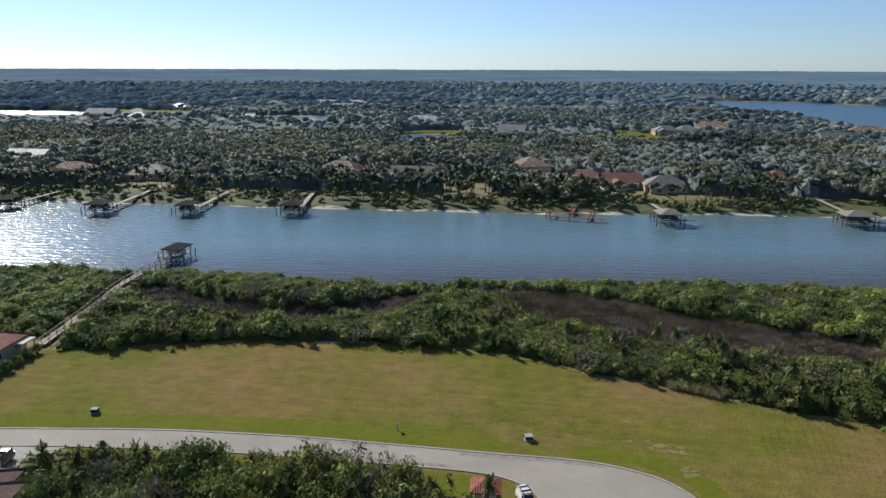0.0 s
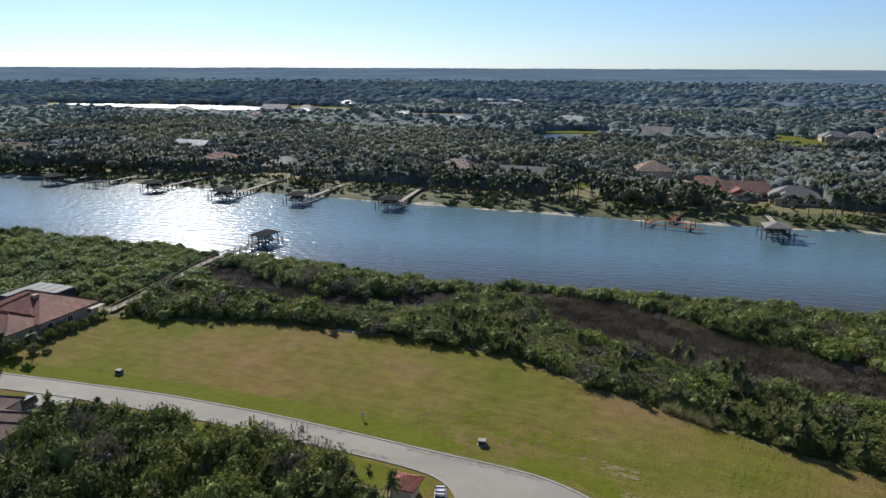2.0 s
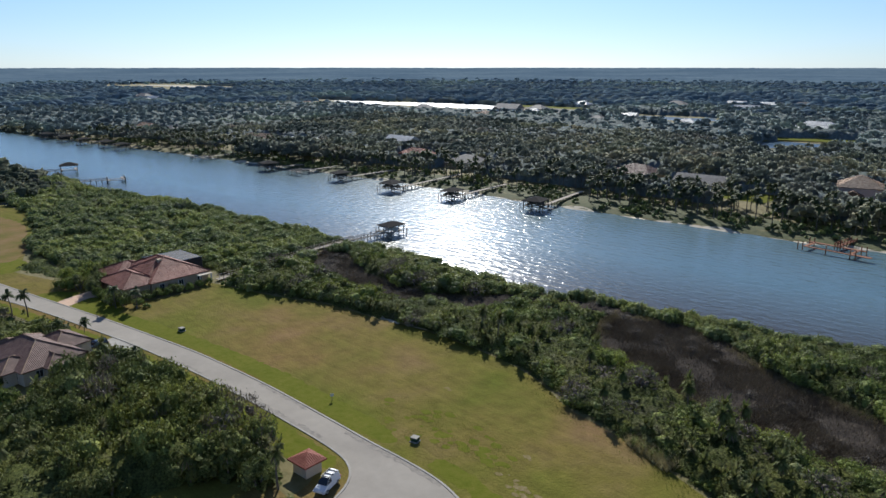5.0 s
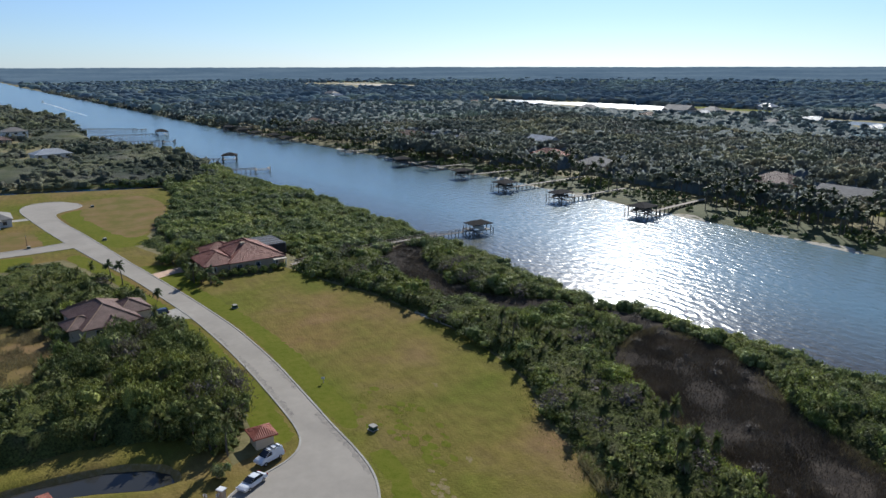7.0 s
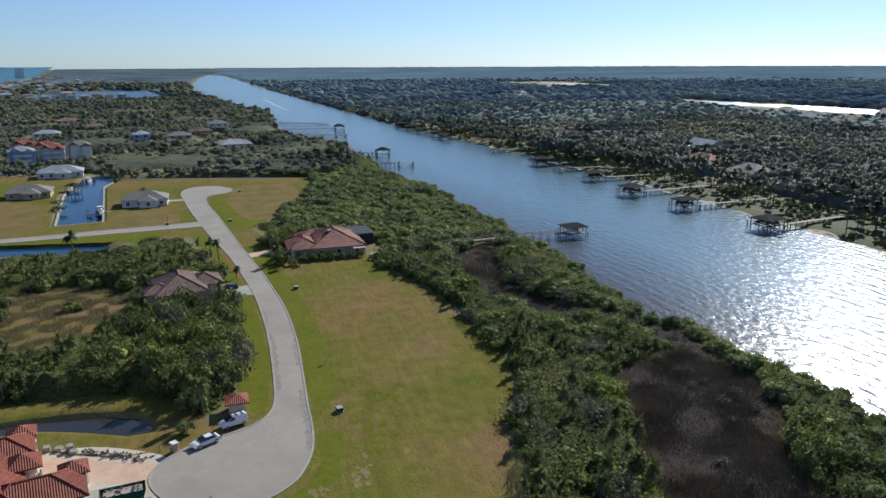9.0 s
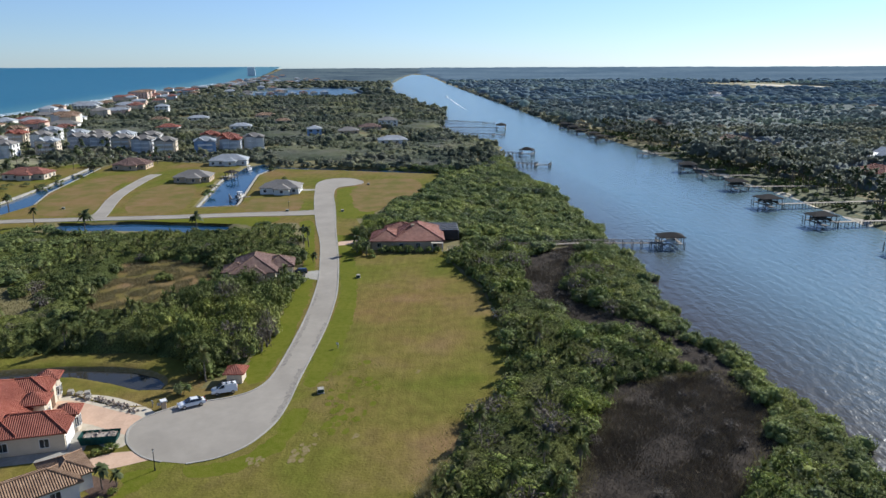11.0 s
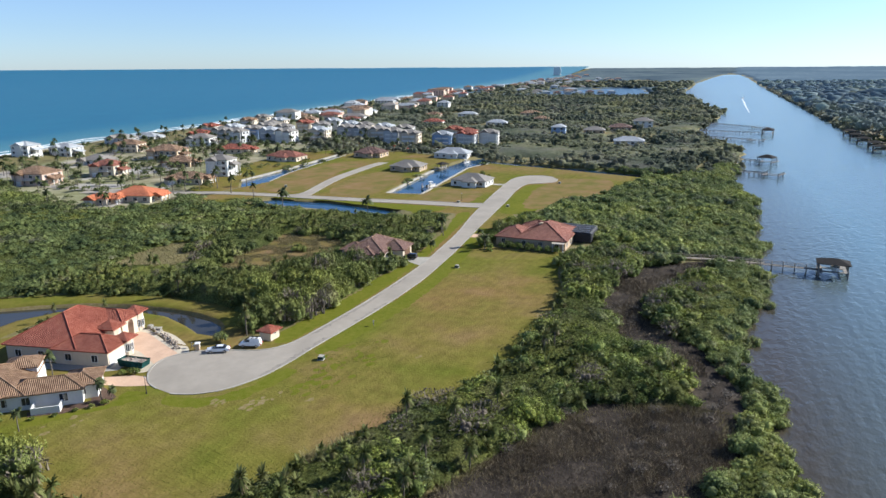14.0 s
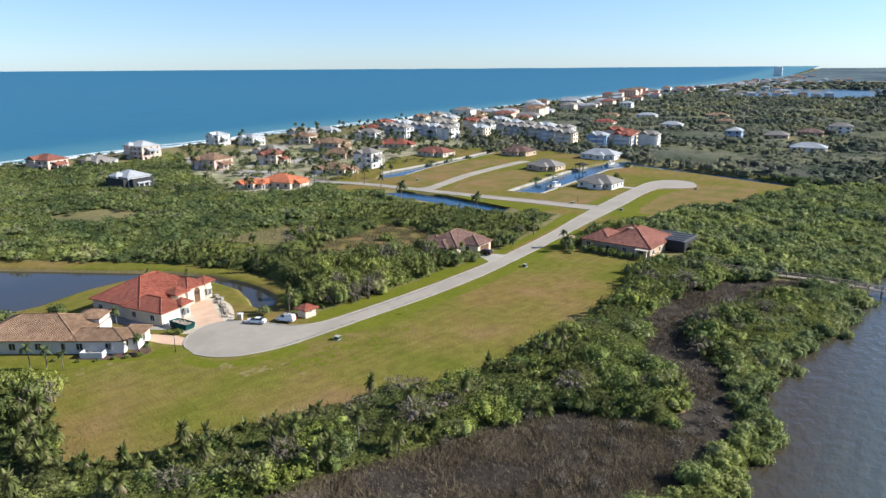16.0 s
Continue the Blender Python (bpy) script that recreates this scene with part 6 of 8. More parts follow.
# driveways
sheet("building_yard", smooth_line([(13, 77), (6, 77), (1, 70), (-1.5, 62), (0.5, 54), (5, 51), (10, 62), (15, 70), (17.5, 75)], 3, True), 0.04, M_SAND, "bare sandy building yard")
sheet("driveway", smooth_line([(6.5, 53.2), (2.6, 55.0), (0.8, 58.8), (2.6, 64), (4.8, 69.5), (7.4, 75.4), (12.8, 75.4), (11.6, 71.6), (9.3, 66), (9.8, 62.6), (8, 58)], 3, True), 0.05, M_PAVER, "pinkish paver driveway")
hm = pose(24.6, 44.6, 0, 0, 0, 16)
sheet("apron", [tuple((hm @ Vector(v))[:2]) for v in ((-0.1, 4, 0), (2.4, 4, 0), (2.8, 22, 0), (1.0, 26.5, 0), (-6, 27, 0), (-6, 23.9, 0), (-0.1, 23.9, 0))], 0.045, M_KERB, "pale concrete apron along the new house")
sheet("driveway", [(22.1, 70.0), (18.6, 75.2), (18.0, 78.2), (20.6, 81.8), (23.0, 77.5), (24.5, 72.5)], 0.05, M_PAVER, "pinkish paver driveway")
sheet("driveway", [(-74.5, 89.2), (-84.5, 87.6), (-82.5, 83), (-82.5, 81.5), (-76.5, 81.5), (-77, 84)], 0.05, M_KERB, "pale concrete driveway")
sheet("driveway", [(-114, 88.2), (-119.5, 87.2), (-122, 93), (-124, 99.5), (-116, 99.5), (-117, 94)], 0.05, M_PAVER, "pinkish paver driveway")
sheet("driveway", [(-228, 60), (-226, 50), (-222, 50), (-223, 60)], 0.05, M_KERB, "pale concrete driveway")


def utility_box(m):
    b = empty("transformer_box", m, "dark green transformer box with reflected light painted pale on top", "utility box", "transformer boxes")
    part("plinth", box(-0.72, -0.64, -0.05, 0.72, 0.64, 0.12), M_KERB, b)
    part("cabinet", box(-0.6, -0.52, 0.12, 0.6, 0.52, 0.74, 0.05), M_DKGREEN, b)
    # lid coloured pale for the light that its top reflects
    part("lid", box(-0.64, -0.56, 0.74, 0.64, 0.56, 0.82, 0.03), M_KERB, b)
    part("door", box(-0.52, 0.52, 0.2, 0.52, 0.55, 0.7), M_DKGREEN, b)
    return b


UB = utility_box(pose(-77.2, 100.2, 0.03, 0, 0, 10))
for x, y, a in ((-3.4, 103.8, 15), (-172, 80, 10), (-240, 82, 5), (-172, 57, 0), (-176, -40, 20)):
    copy_thing(UB, pose(x, y, 0.03, 0, 0, a))


def post_sign(m, label):
    p = empty("marker_post", m, label, "marker post")
    part("post", box(-0.05, -0.05, 0, 0.05, 0.05, 1.3), M_WOODGREY, p)
    part("plate", box(-0.3, -0.07, 0.75, 0.3, -0.05, 1.25), M_TRIM, p)
    return p


MP = post_sign(pose(-24.8, 103.3, 0.03, 0, 0, 60), "small marker post with a pale plate on the lawn")


def street_lamp(m):
    s = empty("street_lamp", m, "black post-top street lamp on the verge", "street lamp", "street lamps")
    part("base", rod((0, 0, 0), (0, 0, 0.5), 0.16, 0.11, 8), M_LAMPBLK, s)
    part("pole", rod((0, 0, 0.5), (0, 0, 3.2), 0.07, 0.05, 8), M_LAMPBLK, s)
    ln = part("lantern", rod((0, 0, 3.2), (0, 0, 3.5), 0.10, 0.13, 8), M_LIGHTS, s)
    part("cap", rod((0, 0, 3.5), (0, 0, 3.65), 0.16, 0.03, 8), M_LAMPBLK, ln)
    return s


SL = street_lamp(pose(23.4, 84.0, 0.0))
for x, y in ((-176.5, 56.5),):
    copy_thing(SL, pose(x, y, 0.0))


def mailbox_pier(m):
    b = empty("mailbox_pier", m, "cream stucco mailbox pier with a pale cap", "mailbox pier")
    part("pier", box(-0.48, -0.42, 0, 0.48, 0.42, 1.5, 0.06), M_TANWALL, b)
    part("cap", box(-0.6, -0.54, 1.5, 0.6, 0.54, 1.68, 0.05), M_TRIM, b)
    part("door", box(-0.28, 0.42, 0.7, 0.28, 0.45, 1.2), M_TRIM, b)
    return b


mailbox_pier(pose(3.6, 77.2, 0, 0, 0, 35))
copy_thing(MP, pose(3.2, 75.0, 0.0, 0, 0, -130))


bm = box(-0.6, -0.5, -0.5, 0.5, 0.6, 0.45, 0.12)
CHUNK = bpy.data.meshes.new("chunk")
bm.to_mesh(CHUNK), bm.free()
CHUNK.materials.append(M_RUBBLE)


def skip(m):
    b = empty("dumpster", m, "open teal steel dumpster full of rubble", "dumpster")
    bm = bmesh.new()
    v0 = [bm.verts.new(p) for p in ((-1.2, -2.6, 0.15), (1.2, -2.6, 0.15), (1.2, 2.6, 0.15), (-1.2, 2.6, 0.15))]
    v1 = [bm.verts.new(p) for p in ((-1.25, -3.0, 1.5), (1.25, -3.0, 1.5), (1.25, 3.0, 1.5), (-1.25, 3.0, 1.5))]
    bm.faces.new(v0[::-1])
    for i in range(4):
        bm.faces.new((v0[i], v0[(i + 1) % 4], v1[(i + 1) % 4], v1[i]))
    bmesh.ops.solidify(bm, geom=list(bm.faces), thickness=0.08)
    part("box", bm, M_TEAL, b)
    for y in (-2, -1, 0, 1, 2):
        for s in (-1, 1):
            part("rib", box(s * 1.22 - 0.06, y - 0.06, 0.2, s * 1.22 + 0.06, y + 0.06, 1.45), M_TEAL, b)
    rr = random.Random(5)
    part("rubble", box(-1.05, -2.6, 0.4, 1.05, 2.6, 1.2, 0.1), M_RUBBLE, b, "broken building rubble")
    for i in range(26):
        s = rr.uniform(0.12, 0.26)
        share("chunk", CHUNK, b, pose(rr.uniform(-0.9, 0.9), rr.uniform(-2.4, 2.4), 1.2 + 0.5 * s, rr.uniform(0, 90), rr.uniform(0, 90), 0) @ Matrix.Diagonal((s, s * 1.5, s * 0.8, 1)))
    return b


skip(pose(15.2, 71.6, 0.04, 0, 0, 10))
bm = bmesh.new()
rr = random.Random(9)
for i in range(150):   # broken blocks heaped on the sand beside the pavers
    u, q = rr.random(), abs(rr.gauss(0, 0.7))
    s_ = rr.uniform(0.1, 0.36)
    bmesh.ops.create_cube(bm, size=s_, matrix=pose(0.2 + 4.4 * u + rr.gauss(0, 0.45), 63.6 + 9.0 * u + rr.gauss(0, 0.5), s_ * 0.3 + rr.uniform(0, 0.45) * max(0, 1.1 - q), rr.uniform(0, 90), rr.uniform(0, 90), rr.uniform(0, 90)))
tagged(part("rubble_heap", bm, M_RUBBLE), "low heap of pale building rubble beside the pavers", "rubble", kind="stuff")


def pallet_stack(m, layers):
    """A pile of blocks on timber pallets."""
    p = empty("pallet_stack", m, "stack of pale blocks on a timber pallet in the sandy yard", "pallet", "pallets in the yard")
    for k in (-0.5, 0, 0.5):
        part("runner", box(k - 0.06, -0.6, 0, k + 0.06, 0.6, 0.1), M_WOODPALE, p)
    for k in range(5):
        part("slat", box(-0.6, -0.55 + k * 0.25, 0.1, 0.6, -0.42 + k * 0.25, 0.13), M_WOODPALE, p)
    for k in range(layers):
        for i in range(3):
            part("block", box(-0.55 + i * 0.38 + 0.02 * (k % 2), -0.5, 0.13 + k * 0.22, -0.2 + i * 0.38, 0.5 - 0.06 * ((i + k) % 3), 0.34 + k * 0.22, 0.02), M_KERB, p)
    return p


for k, (px_, py_, pa_, pl_) in enumerate(((-1.7, 57.6, 12, 3), (-1.4, 59.4, -8, 2), (-0.9, 61.2, 25, 4), (0.2, 61.9, 5, 2))):
    pallet_stack(pose(px_, py_, 0.05, 0, 0, pa_), pl_)
# planted beds and edges round the pale house
sheet("mulch_bed", ragged([(24.8, 73.6), (25.6, 77.5), (26.7, 79.8), (29.2, 80.9), (31.4, 79.0), (34.9, 77.0), (38.9, 72.6), (37.6, 71.2), (33, 74.6), (29.6, 77), (27, 73)], 0.2, 0.8, 4), 0.052, M_MULCH, "dark bark mulch bed along the pale house")
sheet("verge", ragged([(24.2, 80), (22.8, 83), (23.6, 85.4), (28.6, 83.6), (34.5, 80.0), (42.5, 75.4), (39.6, 73.0), (34.9, 77.4), (29.4, 81.4), (26.4, 80.3)], 0.5, 0.8, 9), 0.048, M_GREEN, "greener watered grass beside the planted bed")
post_sign(pose(4.0, 76.6, 0.05, 0, 0, -60), "small white notice board by the building yard")
# balustrade of the orange-roofed house, and paved courts among the beach houses
bw = empty("balustrade", pose(-111, -71.5, 0, 0, 0, 187), "low cream balustrade before an orange-roofed house", "balustrade")
part("coping", box(0, -0.2, 0.95, 21, 0.2, 1.1), M_CREAM, bw)
part("plinth", box(0, -0.15, 0, 21, 0.15, 0.3), M_CREAM, bw)
bal = bmesh.new()
add_box(bal, -0.12, -0.1, 0.3, 0.12, 0.1, 0.95)
bal_me = bpy.data.meshes.new("baluster")
bal.to_mesh(bal_me), bal.free()
bal_me.materials.append(M_CREAM)
for i in range(22):
    share("baluster", bal_me, bw, pose(0.3 + i * 0.97, 0, 0))
for i, poly in enumerate(([(-206, -166), (-180, -166), (-177, -140), (-203, -138)], [(-150, -118), (-138, -116), (-128, -140), (-140, -146)], [(-262, -205), (-225, -208), (-222, -196), (-260, -190)], [(-160, -205), (-120, -200), (-112, -212), (-165, -216)])):
    sheet("paved_court", ragged(poly, 0.3, 3.0, i), 0.038 + 0.002 * i, M_KERB, "pale paved court between the beach houses")
# seawalls of the canals
for ln in ([(-180.5, 15.5), (-252, 2), (-278, 0)], [(-183.5, 32), (-274, 15.8), (-300, 19), (-294, 40)], [(-183.5, 32), (-180.5, 15.5)], [(-184, -76), (-240, -82.5), (-300, -93)], [(-186, -58.5), (-216, -69), (-276, -81), (-300, -86)]):
    strip("seawall", ln, 0.6, -1.6, M_KERB, 1.72, "pale concrete seawall of the canal")

# cars parked before the apartment blocks
PAINTS = [M_PAINTW, M_PAINTB, material("silver_car_paint", [(0.38, 0.39, 0.4), (0.45, 0.46, 0.47)], scale=0.5, rough=0.3, metal=0.4), material("red_car_paint", [(0.25, 0.02, 0.02), (0.32, 0.03, 0.03)], scale=0.5, rough=0.3), material("blue_car_paint", [(0.03, 0.06, 0.16), (0.05, 0.09, 0.2)], scale=0.5, rough=0.3)]
FIRST = {}
sheet("car_park", [(-352, -30), (-340, -60), (-344, -150), (-356, -150), (-362, -60), (-366, -30)], 0.03, M_ROAD, "asphalt car park before the apartment blocks")
for i in range(34):
    k = i % 5
    m = pose(-347 - 9.5 * (i % 2) + 0.06 * (i * 29 % 10), -40 - 3.1 * i, 0.05, 0, 0, 88 + (i * 17 % 9) - (180 if i % 3 == 0 else 0))
    if k in FIRST:
        copy_thing(FIRST[k], m)
    else:
        FIRST[k] = car(m, "parked %s car before the apartment blocks" % ("white", "black", "silver", "dark red", "dark blue")[k], PAINTS[k], "suv" if k in (1, 4) else "sedan")
        tagged(FIRST[k], group="parked cars")

# ---- plants ----
def ball(n_side=7, n_up=4, wob=0.15, rng=RNG):
    """A rough ball of radius 1, open below, for the inside of a crown."""
    V = [(0, 0, 1.0)]
    for i in range(1, n_up):
        a = math.pi * i / n_up
        for j in range(n_side):
            b = 2 * math.pi * (j + 0.5 * (i % 2)) / n_side
            V.append((math.sin(a) * math.cos(b), math.sin(a) * math.sin(b), math.cos(a)))
    V = np.array(V) * (1 + wob * rng.standard_normal((len(V), 1)))
    Q, T = [], []
    for j in range(n_side):
        k = (j + 1) % n_side
        T.append((0, 1 + j, 1 + k))
        for i in range(n_up - 2):
            a = 1 + i * n_side
            Q.append((a + j, a + n_side + j, a + n_side + k, a + k))
    return V, np.array(Q).reshape(-1, 4), np.array(T)


def crown(rng, lobes, leaves, leaf, flat=1.0, low=-0.15, core=0.8, sides=6, ups=4, spread_=0.55, fill=0.42, thin=1.0, scatter_=0.25, jitter=0.36, wob=0.14):
    """A crown of radius about 1 over its foot: several lobes, each a dark inside set about with leaf sprays."""
    C, R = [], []
    for i in range(lobes):
        a, r = 2 * math.pi * (i + rng.random() * 0.7) / lobes, spread_ * (0.35 + 0.75 * rng.random()) * (0 if i == 0 else 1)
        C.append((r * math.cos(a), r * math.sin(a), flat * (0.62 - 0.35 * r + 0.22 * rng.random())))
        R.append(fill * (0.8 + 0.45 * rng.random()))
    C, R = np.array(C), np.array(R)
    V, Q, T, base = [], [], [], 0
    for c, r in zip(C, R):
        v, q, t = ball(sides, ups, wob, rng)
        V.append(c + v * r * core * np.array((1, 1, flat)))
        Q.append(q + base), T.append(t + base)
        base += len(v)
    per = leaves // lobes
    for c, r in zip(C, R):
        d = rng.standard_normal((per * 2, 3))
        d /= np.linalg.norm(d, axis=1)[:, None]
        d = d[d[:, 2] > low][:per]
        p = c + d * r * (1.0 - 0.4 * scatter_ + scatter_ * rng.random((len(d), 1))) * np.array((1, 1, flat))
        keep = np.ones(len(p), bool)
        for c2, r2 in zip(C, R):
            if (c2 != c).any():
                keep &= np.linalg.norm((p - c2) / np.array((1, 1, flat)), axis=1) > r2 * 0.82
        p, d = p[keep], d[keep]
        nrm = d + jitter * rng.standard_normal(d.shape)
        nrm /= np.linalg.norm(nrm, axis=1)[:, None]
        t1 = np.cross(nrm, rng.standard_normal(d.shape)) if thin > 0.5 else d + 0.5 * rng.standard_normal(d.shape)
        t1 /= np.linalg.norm(t1, axis=1)[:, None]
        t2 = np.cross(nrm, t1)
        s = leaf * (0.55 + 0.8 * rng.random((len(p), 1)))
        k = (0.5 + 0.3 * rng.random((len(p), 1))) * thin
        spray = np.stack([p - t1 * s, p + t1 * s * 0.55 + t2 * s * k * 1.3 + nrm * s * 0.2, p + t1 * s * 0.7 - t2 * s * k * 1.2], 1)
        V.append(spray.reshape(-1, 3))
        T.append(base + np.arange(len(p) * 3).reshape(-1, 3))
        base += len(p) * 3
    return np.concatenate(V), np.concatenate(Q), np.concatenate(T)


def lay(variants, P, S, H, rng):
    """Many plants as one set of arrays: places, radii and heights."""
    pick = rng.integers(0, len(variants), len(P))
    turn = rng.random(len(P)) * 2 * math.pi
    V, Q, T, base = [], [], [], 0
    for k, (v, q, t) in enumerate(variants):
        w = np.nonzero(pick == k)[0]
        if not len(w):
            continue
        c, s = np.cos(turn[w])[:, None], np.sin(turn[w])[:, None]
        x, y = v[None, :, 0], v[None, :, 1]
        rx = (c * x - s * y) * S[w, None] + P[w, 0, None]
        ry = (s * x + c * y) * S[w, None] + P[w, 1, None]
        rz = v[None, :, 2] * H[w, None] + P[w, 2, None]
        V.append(np.stack([rx, ry, rz], -1).reshape(-1, 3))
        off = (base + np.arange(len(w)) * len(v))[:, None, None]
        Q.append((q[None] + off).reshape(-1, 4)), T.append((t[None] + off).reshape(-1, 3))
        base += len(w) * len(v)
    return np.concatenate(V), np.concatenate(Q), np.concatenate(T)


def scatter(x0, x1, y0, y1, step, rng, jitter=0.45):
    a, b = np.arange(x0, x1, step), np.arange(y0, y1, step)
    x, y = np.meshgrid(a, b)
    x = (x + (np.arange(len(b)) % 2)[:, None] * step / 2).ravel()
    x, y = x + rng.uniform(-jitter, jitter, x.shape) * step, y.ravel() + rng.uniform(-jitter, jitter, x.shape) * step
    return x, y


def patch_noise(x, y, s, seed=0):
    """Soft patches between 0 and 1."""
    v = sum(np.sin(x * s * a + y * s * b + c + seed) for a, b, c in ((1.0, 0.37, 0.0), (-0.61, 1.13, 1.7), (1.71, -0.83, 3.1), (0.43, 1.91, 4.4), (-1.3, -1.57, 2.2)))
    return 0.5 + v / 6.5


def stuff(name, arrays, mat, label, category):
    me = quick_mesh(name, *arrays, smooth=True)
    me.materials.append(mat)
    return tagged(new(name, me), label, category, kind="stuff")


CLEARING = [(-91, 26), (-96, 45), (-82, 59), (-67, 63), (-50, 56), (-40, 46), (-44, 37), (-60, 31), (-76, 30)]
MARSH = [(-14, 182), (-12.5, 172), (-7, 159), (6, 152.5), (16, 150), (27, 146), (34, 143.5), (46, 141), (66, 143), (72, 154), (62, 160), (48, 164), (36, 168), (26, 172), (17, 179), (6, 183.5)]
MARSH_B = [(-78.5, 144.4), (-100, 150), (-114, 166), (-103, 170.5), (-84, 160), (-57, 159), (-45, 167), (-42, 173), (-27, 176), (-28, 170), (-32, 162), (-43, 155), (-60, 148)]
MARSH_C = [(-47, 156), (-39, 163.5), (-34, 168), (-26, 173), (-16, 174.5), (-12, 176), (-10, 183.5), (-19, 183.8), (-32, 178), (-39, 174.5), (-45, 166)]
DEAD_GROUND = [(-58, 146), (-44, 146), (-40, 153), (-46, 158), (-56, 152)]
for i, poly in enumerate((MARSH, MARSH_B, MARSH_C, DEAD_GROUND)):
    sheet("marsh", ragged(smooth_line(poly, 4, True), 0.5, 1.2, i), 0.04 + 0.004 * i, M_MARSH, "dark brown salt marsh mud and dead grass")
sheet("clearing", smooth_line(CLEARING, 4, True), 0.04, M_DRY, "clearing of dry straw-coloured grass")


def marshy(x, y):
    return inside(x, y, MARSH) | inside(x, y, MARSH_B) | inside(x, y, MARSH_C)


def free(x, y, gap=1.0):
    """Where scrub may grow on the near side."""
    near, far, sea = shores(x, y)
    ok = (near > 0.5) & (sea > 36)
    for poly, g in ((LAWN, gap), (LOTS, gap)):
        w = inside(x, y, poly)
        ok &= ~w & (away(x, y, poly) > g)
    for poly in WATERS[:6]:
        ok &= ~inside(x, y, poly)
    ok &= (away(x, y, POND) > np.where((x < 2) & (y > 20), 6.5, 8.0)) & (away(x, y, DITCH) > 7) & ~inside(x, y, LOTS_B)
    ok &= away(x, y, ROAD_L, False) > 4.6
    for ln in (ROAD_R, ROAD_L2, XROAD, XROAD2, XROAD3):
        ok &= away(x, y, ln, False) > 5.0
    for hx, hy, r in FREE_SPOTS:
        ok &= np.hypot(x - hx, y - hy) > r
    return ok


VAR_NEAR = [crown(np.random.default_rng(20 + i), 9, 980, 0.053, spread_=0.7, fill=0.36, sides=5, ups=3, core=0.74, scatter_=0.55, jitter=0.8, wob=0.2) for i in range(8)]
VAR_SOFT = [crown(np.random.default_rng(30 + i), 8, 370, 0.072, spread_=0.78, fill=0.38, sides=5, ups=3, core=0.8, scatter_=0.4, jitter=0.7, flat=0.95, wob=0.2) for i in range(8)]
VAR_MID = [crown(np.random.default_rng(40 + i), 5, 170, 0.12, sides=5, ups=3, core=0.8, scatter_=0.4, jitter=0.7) for i in range(6)]
VAR_TREE = [crown(np.random.default_rng(60 + i), 4, 44, 0.15, flat=0.95, sides=5, ups=3, spread_=0.65, fill=0.42, core=0.88, wob=0.2, scatter_=0.4, jitter=0.3) for i in range(8)]
VAR_FAR = [crown(np.random.default_rng(80 + i), 3, 24, 0.25, sides=5, ups=3, spread_=0.5, fill=0.55, core=0.85, jitter=0.6) for i in range(6)]
VAR_MIDTREE = [crown(np.random.default_rng(70 + i), 2, 16, 0.19, flat=0.9, sides=5, ups=3, spread_=0.75, fill=0.6, core=0.95, scatter_=0.35, wob=0.2, jitter=0.3) for i in range(6)]
VAR_BRUSH = [crown(np.random.default_rng(75 + i), 7, 115, 0.095, flat=0.9, sides=5, ups=2, spread_=0.85, fill=0.36, core=0.8, scatter_=0.5, jitter=0.7) for i in range(6)]
VAR_LOW = [crown(np.random.default_rng(90 + i), 3, 20, 0.24, sides=5, ups=3, spread_=0.6, fill=0.55, core=0.9, jitter=0.6) for i in range(6)]
VAR_FARTREE = [crown(np.random.default_rng(85 + i), 1, 0, 0.35, sides=5, ups=3, spread_=0.7, fill=0.75, core=1.0, wob=0.25, jitter=0.6) for i in range(6)]
VAR_DUNE = [crown(np.random.default_rng(98 + i), 1, 9, 0.3, sides=5, ups=3, spread_=0.5, fill=0.8, core=0.95, jitter=0.7, scatter_=0.4, wob=0.25) for i in range(8)]


def plant(name, x, y, r, h, var, mat, label, category, rng, lifted=False):
    """A stand of plants as one piece; lifted: crowns as high as wide, their tops at h."""
    P = np.stack([x, y, ground_z(x, y) - 0.15 * h], -1)
    if lifted:
        P[:, 2] = ground_z(x, y) + np.maximum(h - 1.1 * r, -0.2 * r)
        h = r * rng.uniform(0.65, 1.0, len(r)) * float(lifted)
    return stuff(name, lay(var, P, r, h, rng), mat, label, category)


rng = np.random.default_rng(3)
# mangrove belt along the river
x, y = scatter(-340, 92, 120, 204, 2.4, rng)
near, _, _ = shores(x, y)
w = 15 + 6 * np.sin(x * 0.045 + 0.6) + 3 * np.sin(x * 0.13)
w = np.where(x > -20, 11 + 4 * np.sin(x * 0.1), w)
k = (near > -0.8) & (near < w) & ~marshy(x, y) & free(x, y) | (near > -0.8) & (near < 3)
k &= away(x, y, [(-112, 145), (-116, 166), (-117, 185)], False) > 3.4
x, y = x[k], y[k]
r = rng.uniform(1.3, 2.9, len(x))
nearby = x > -200
plant("mangrove_thicket", x[nearby], y[nearby], r[nearby], r[nearby] * rng.uniform(0.9, 1.25, nearby.sum()), VAR_SOFT, M_MANGROVE, "low olive-green mangrove thicket along the river", "mangroves", rng)
plant("mangrove_thicket", x[~nearby], y[~nearby], r[~nearby], r[~nearby] * 1.1, VAR_MID, M_MANGROVE, "low olive-green mangrove thicket along the river", "mangroves", rng)

# hedge of taller shrubs behind the lawn; the nearest stand singly
def plant_mesh(v, mat, name):
    me = quick_mesh(name, *v, smooth=True)
    me.materials.append(mat)
    return me


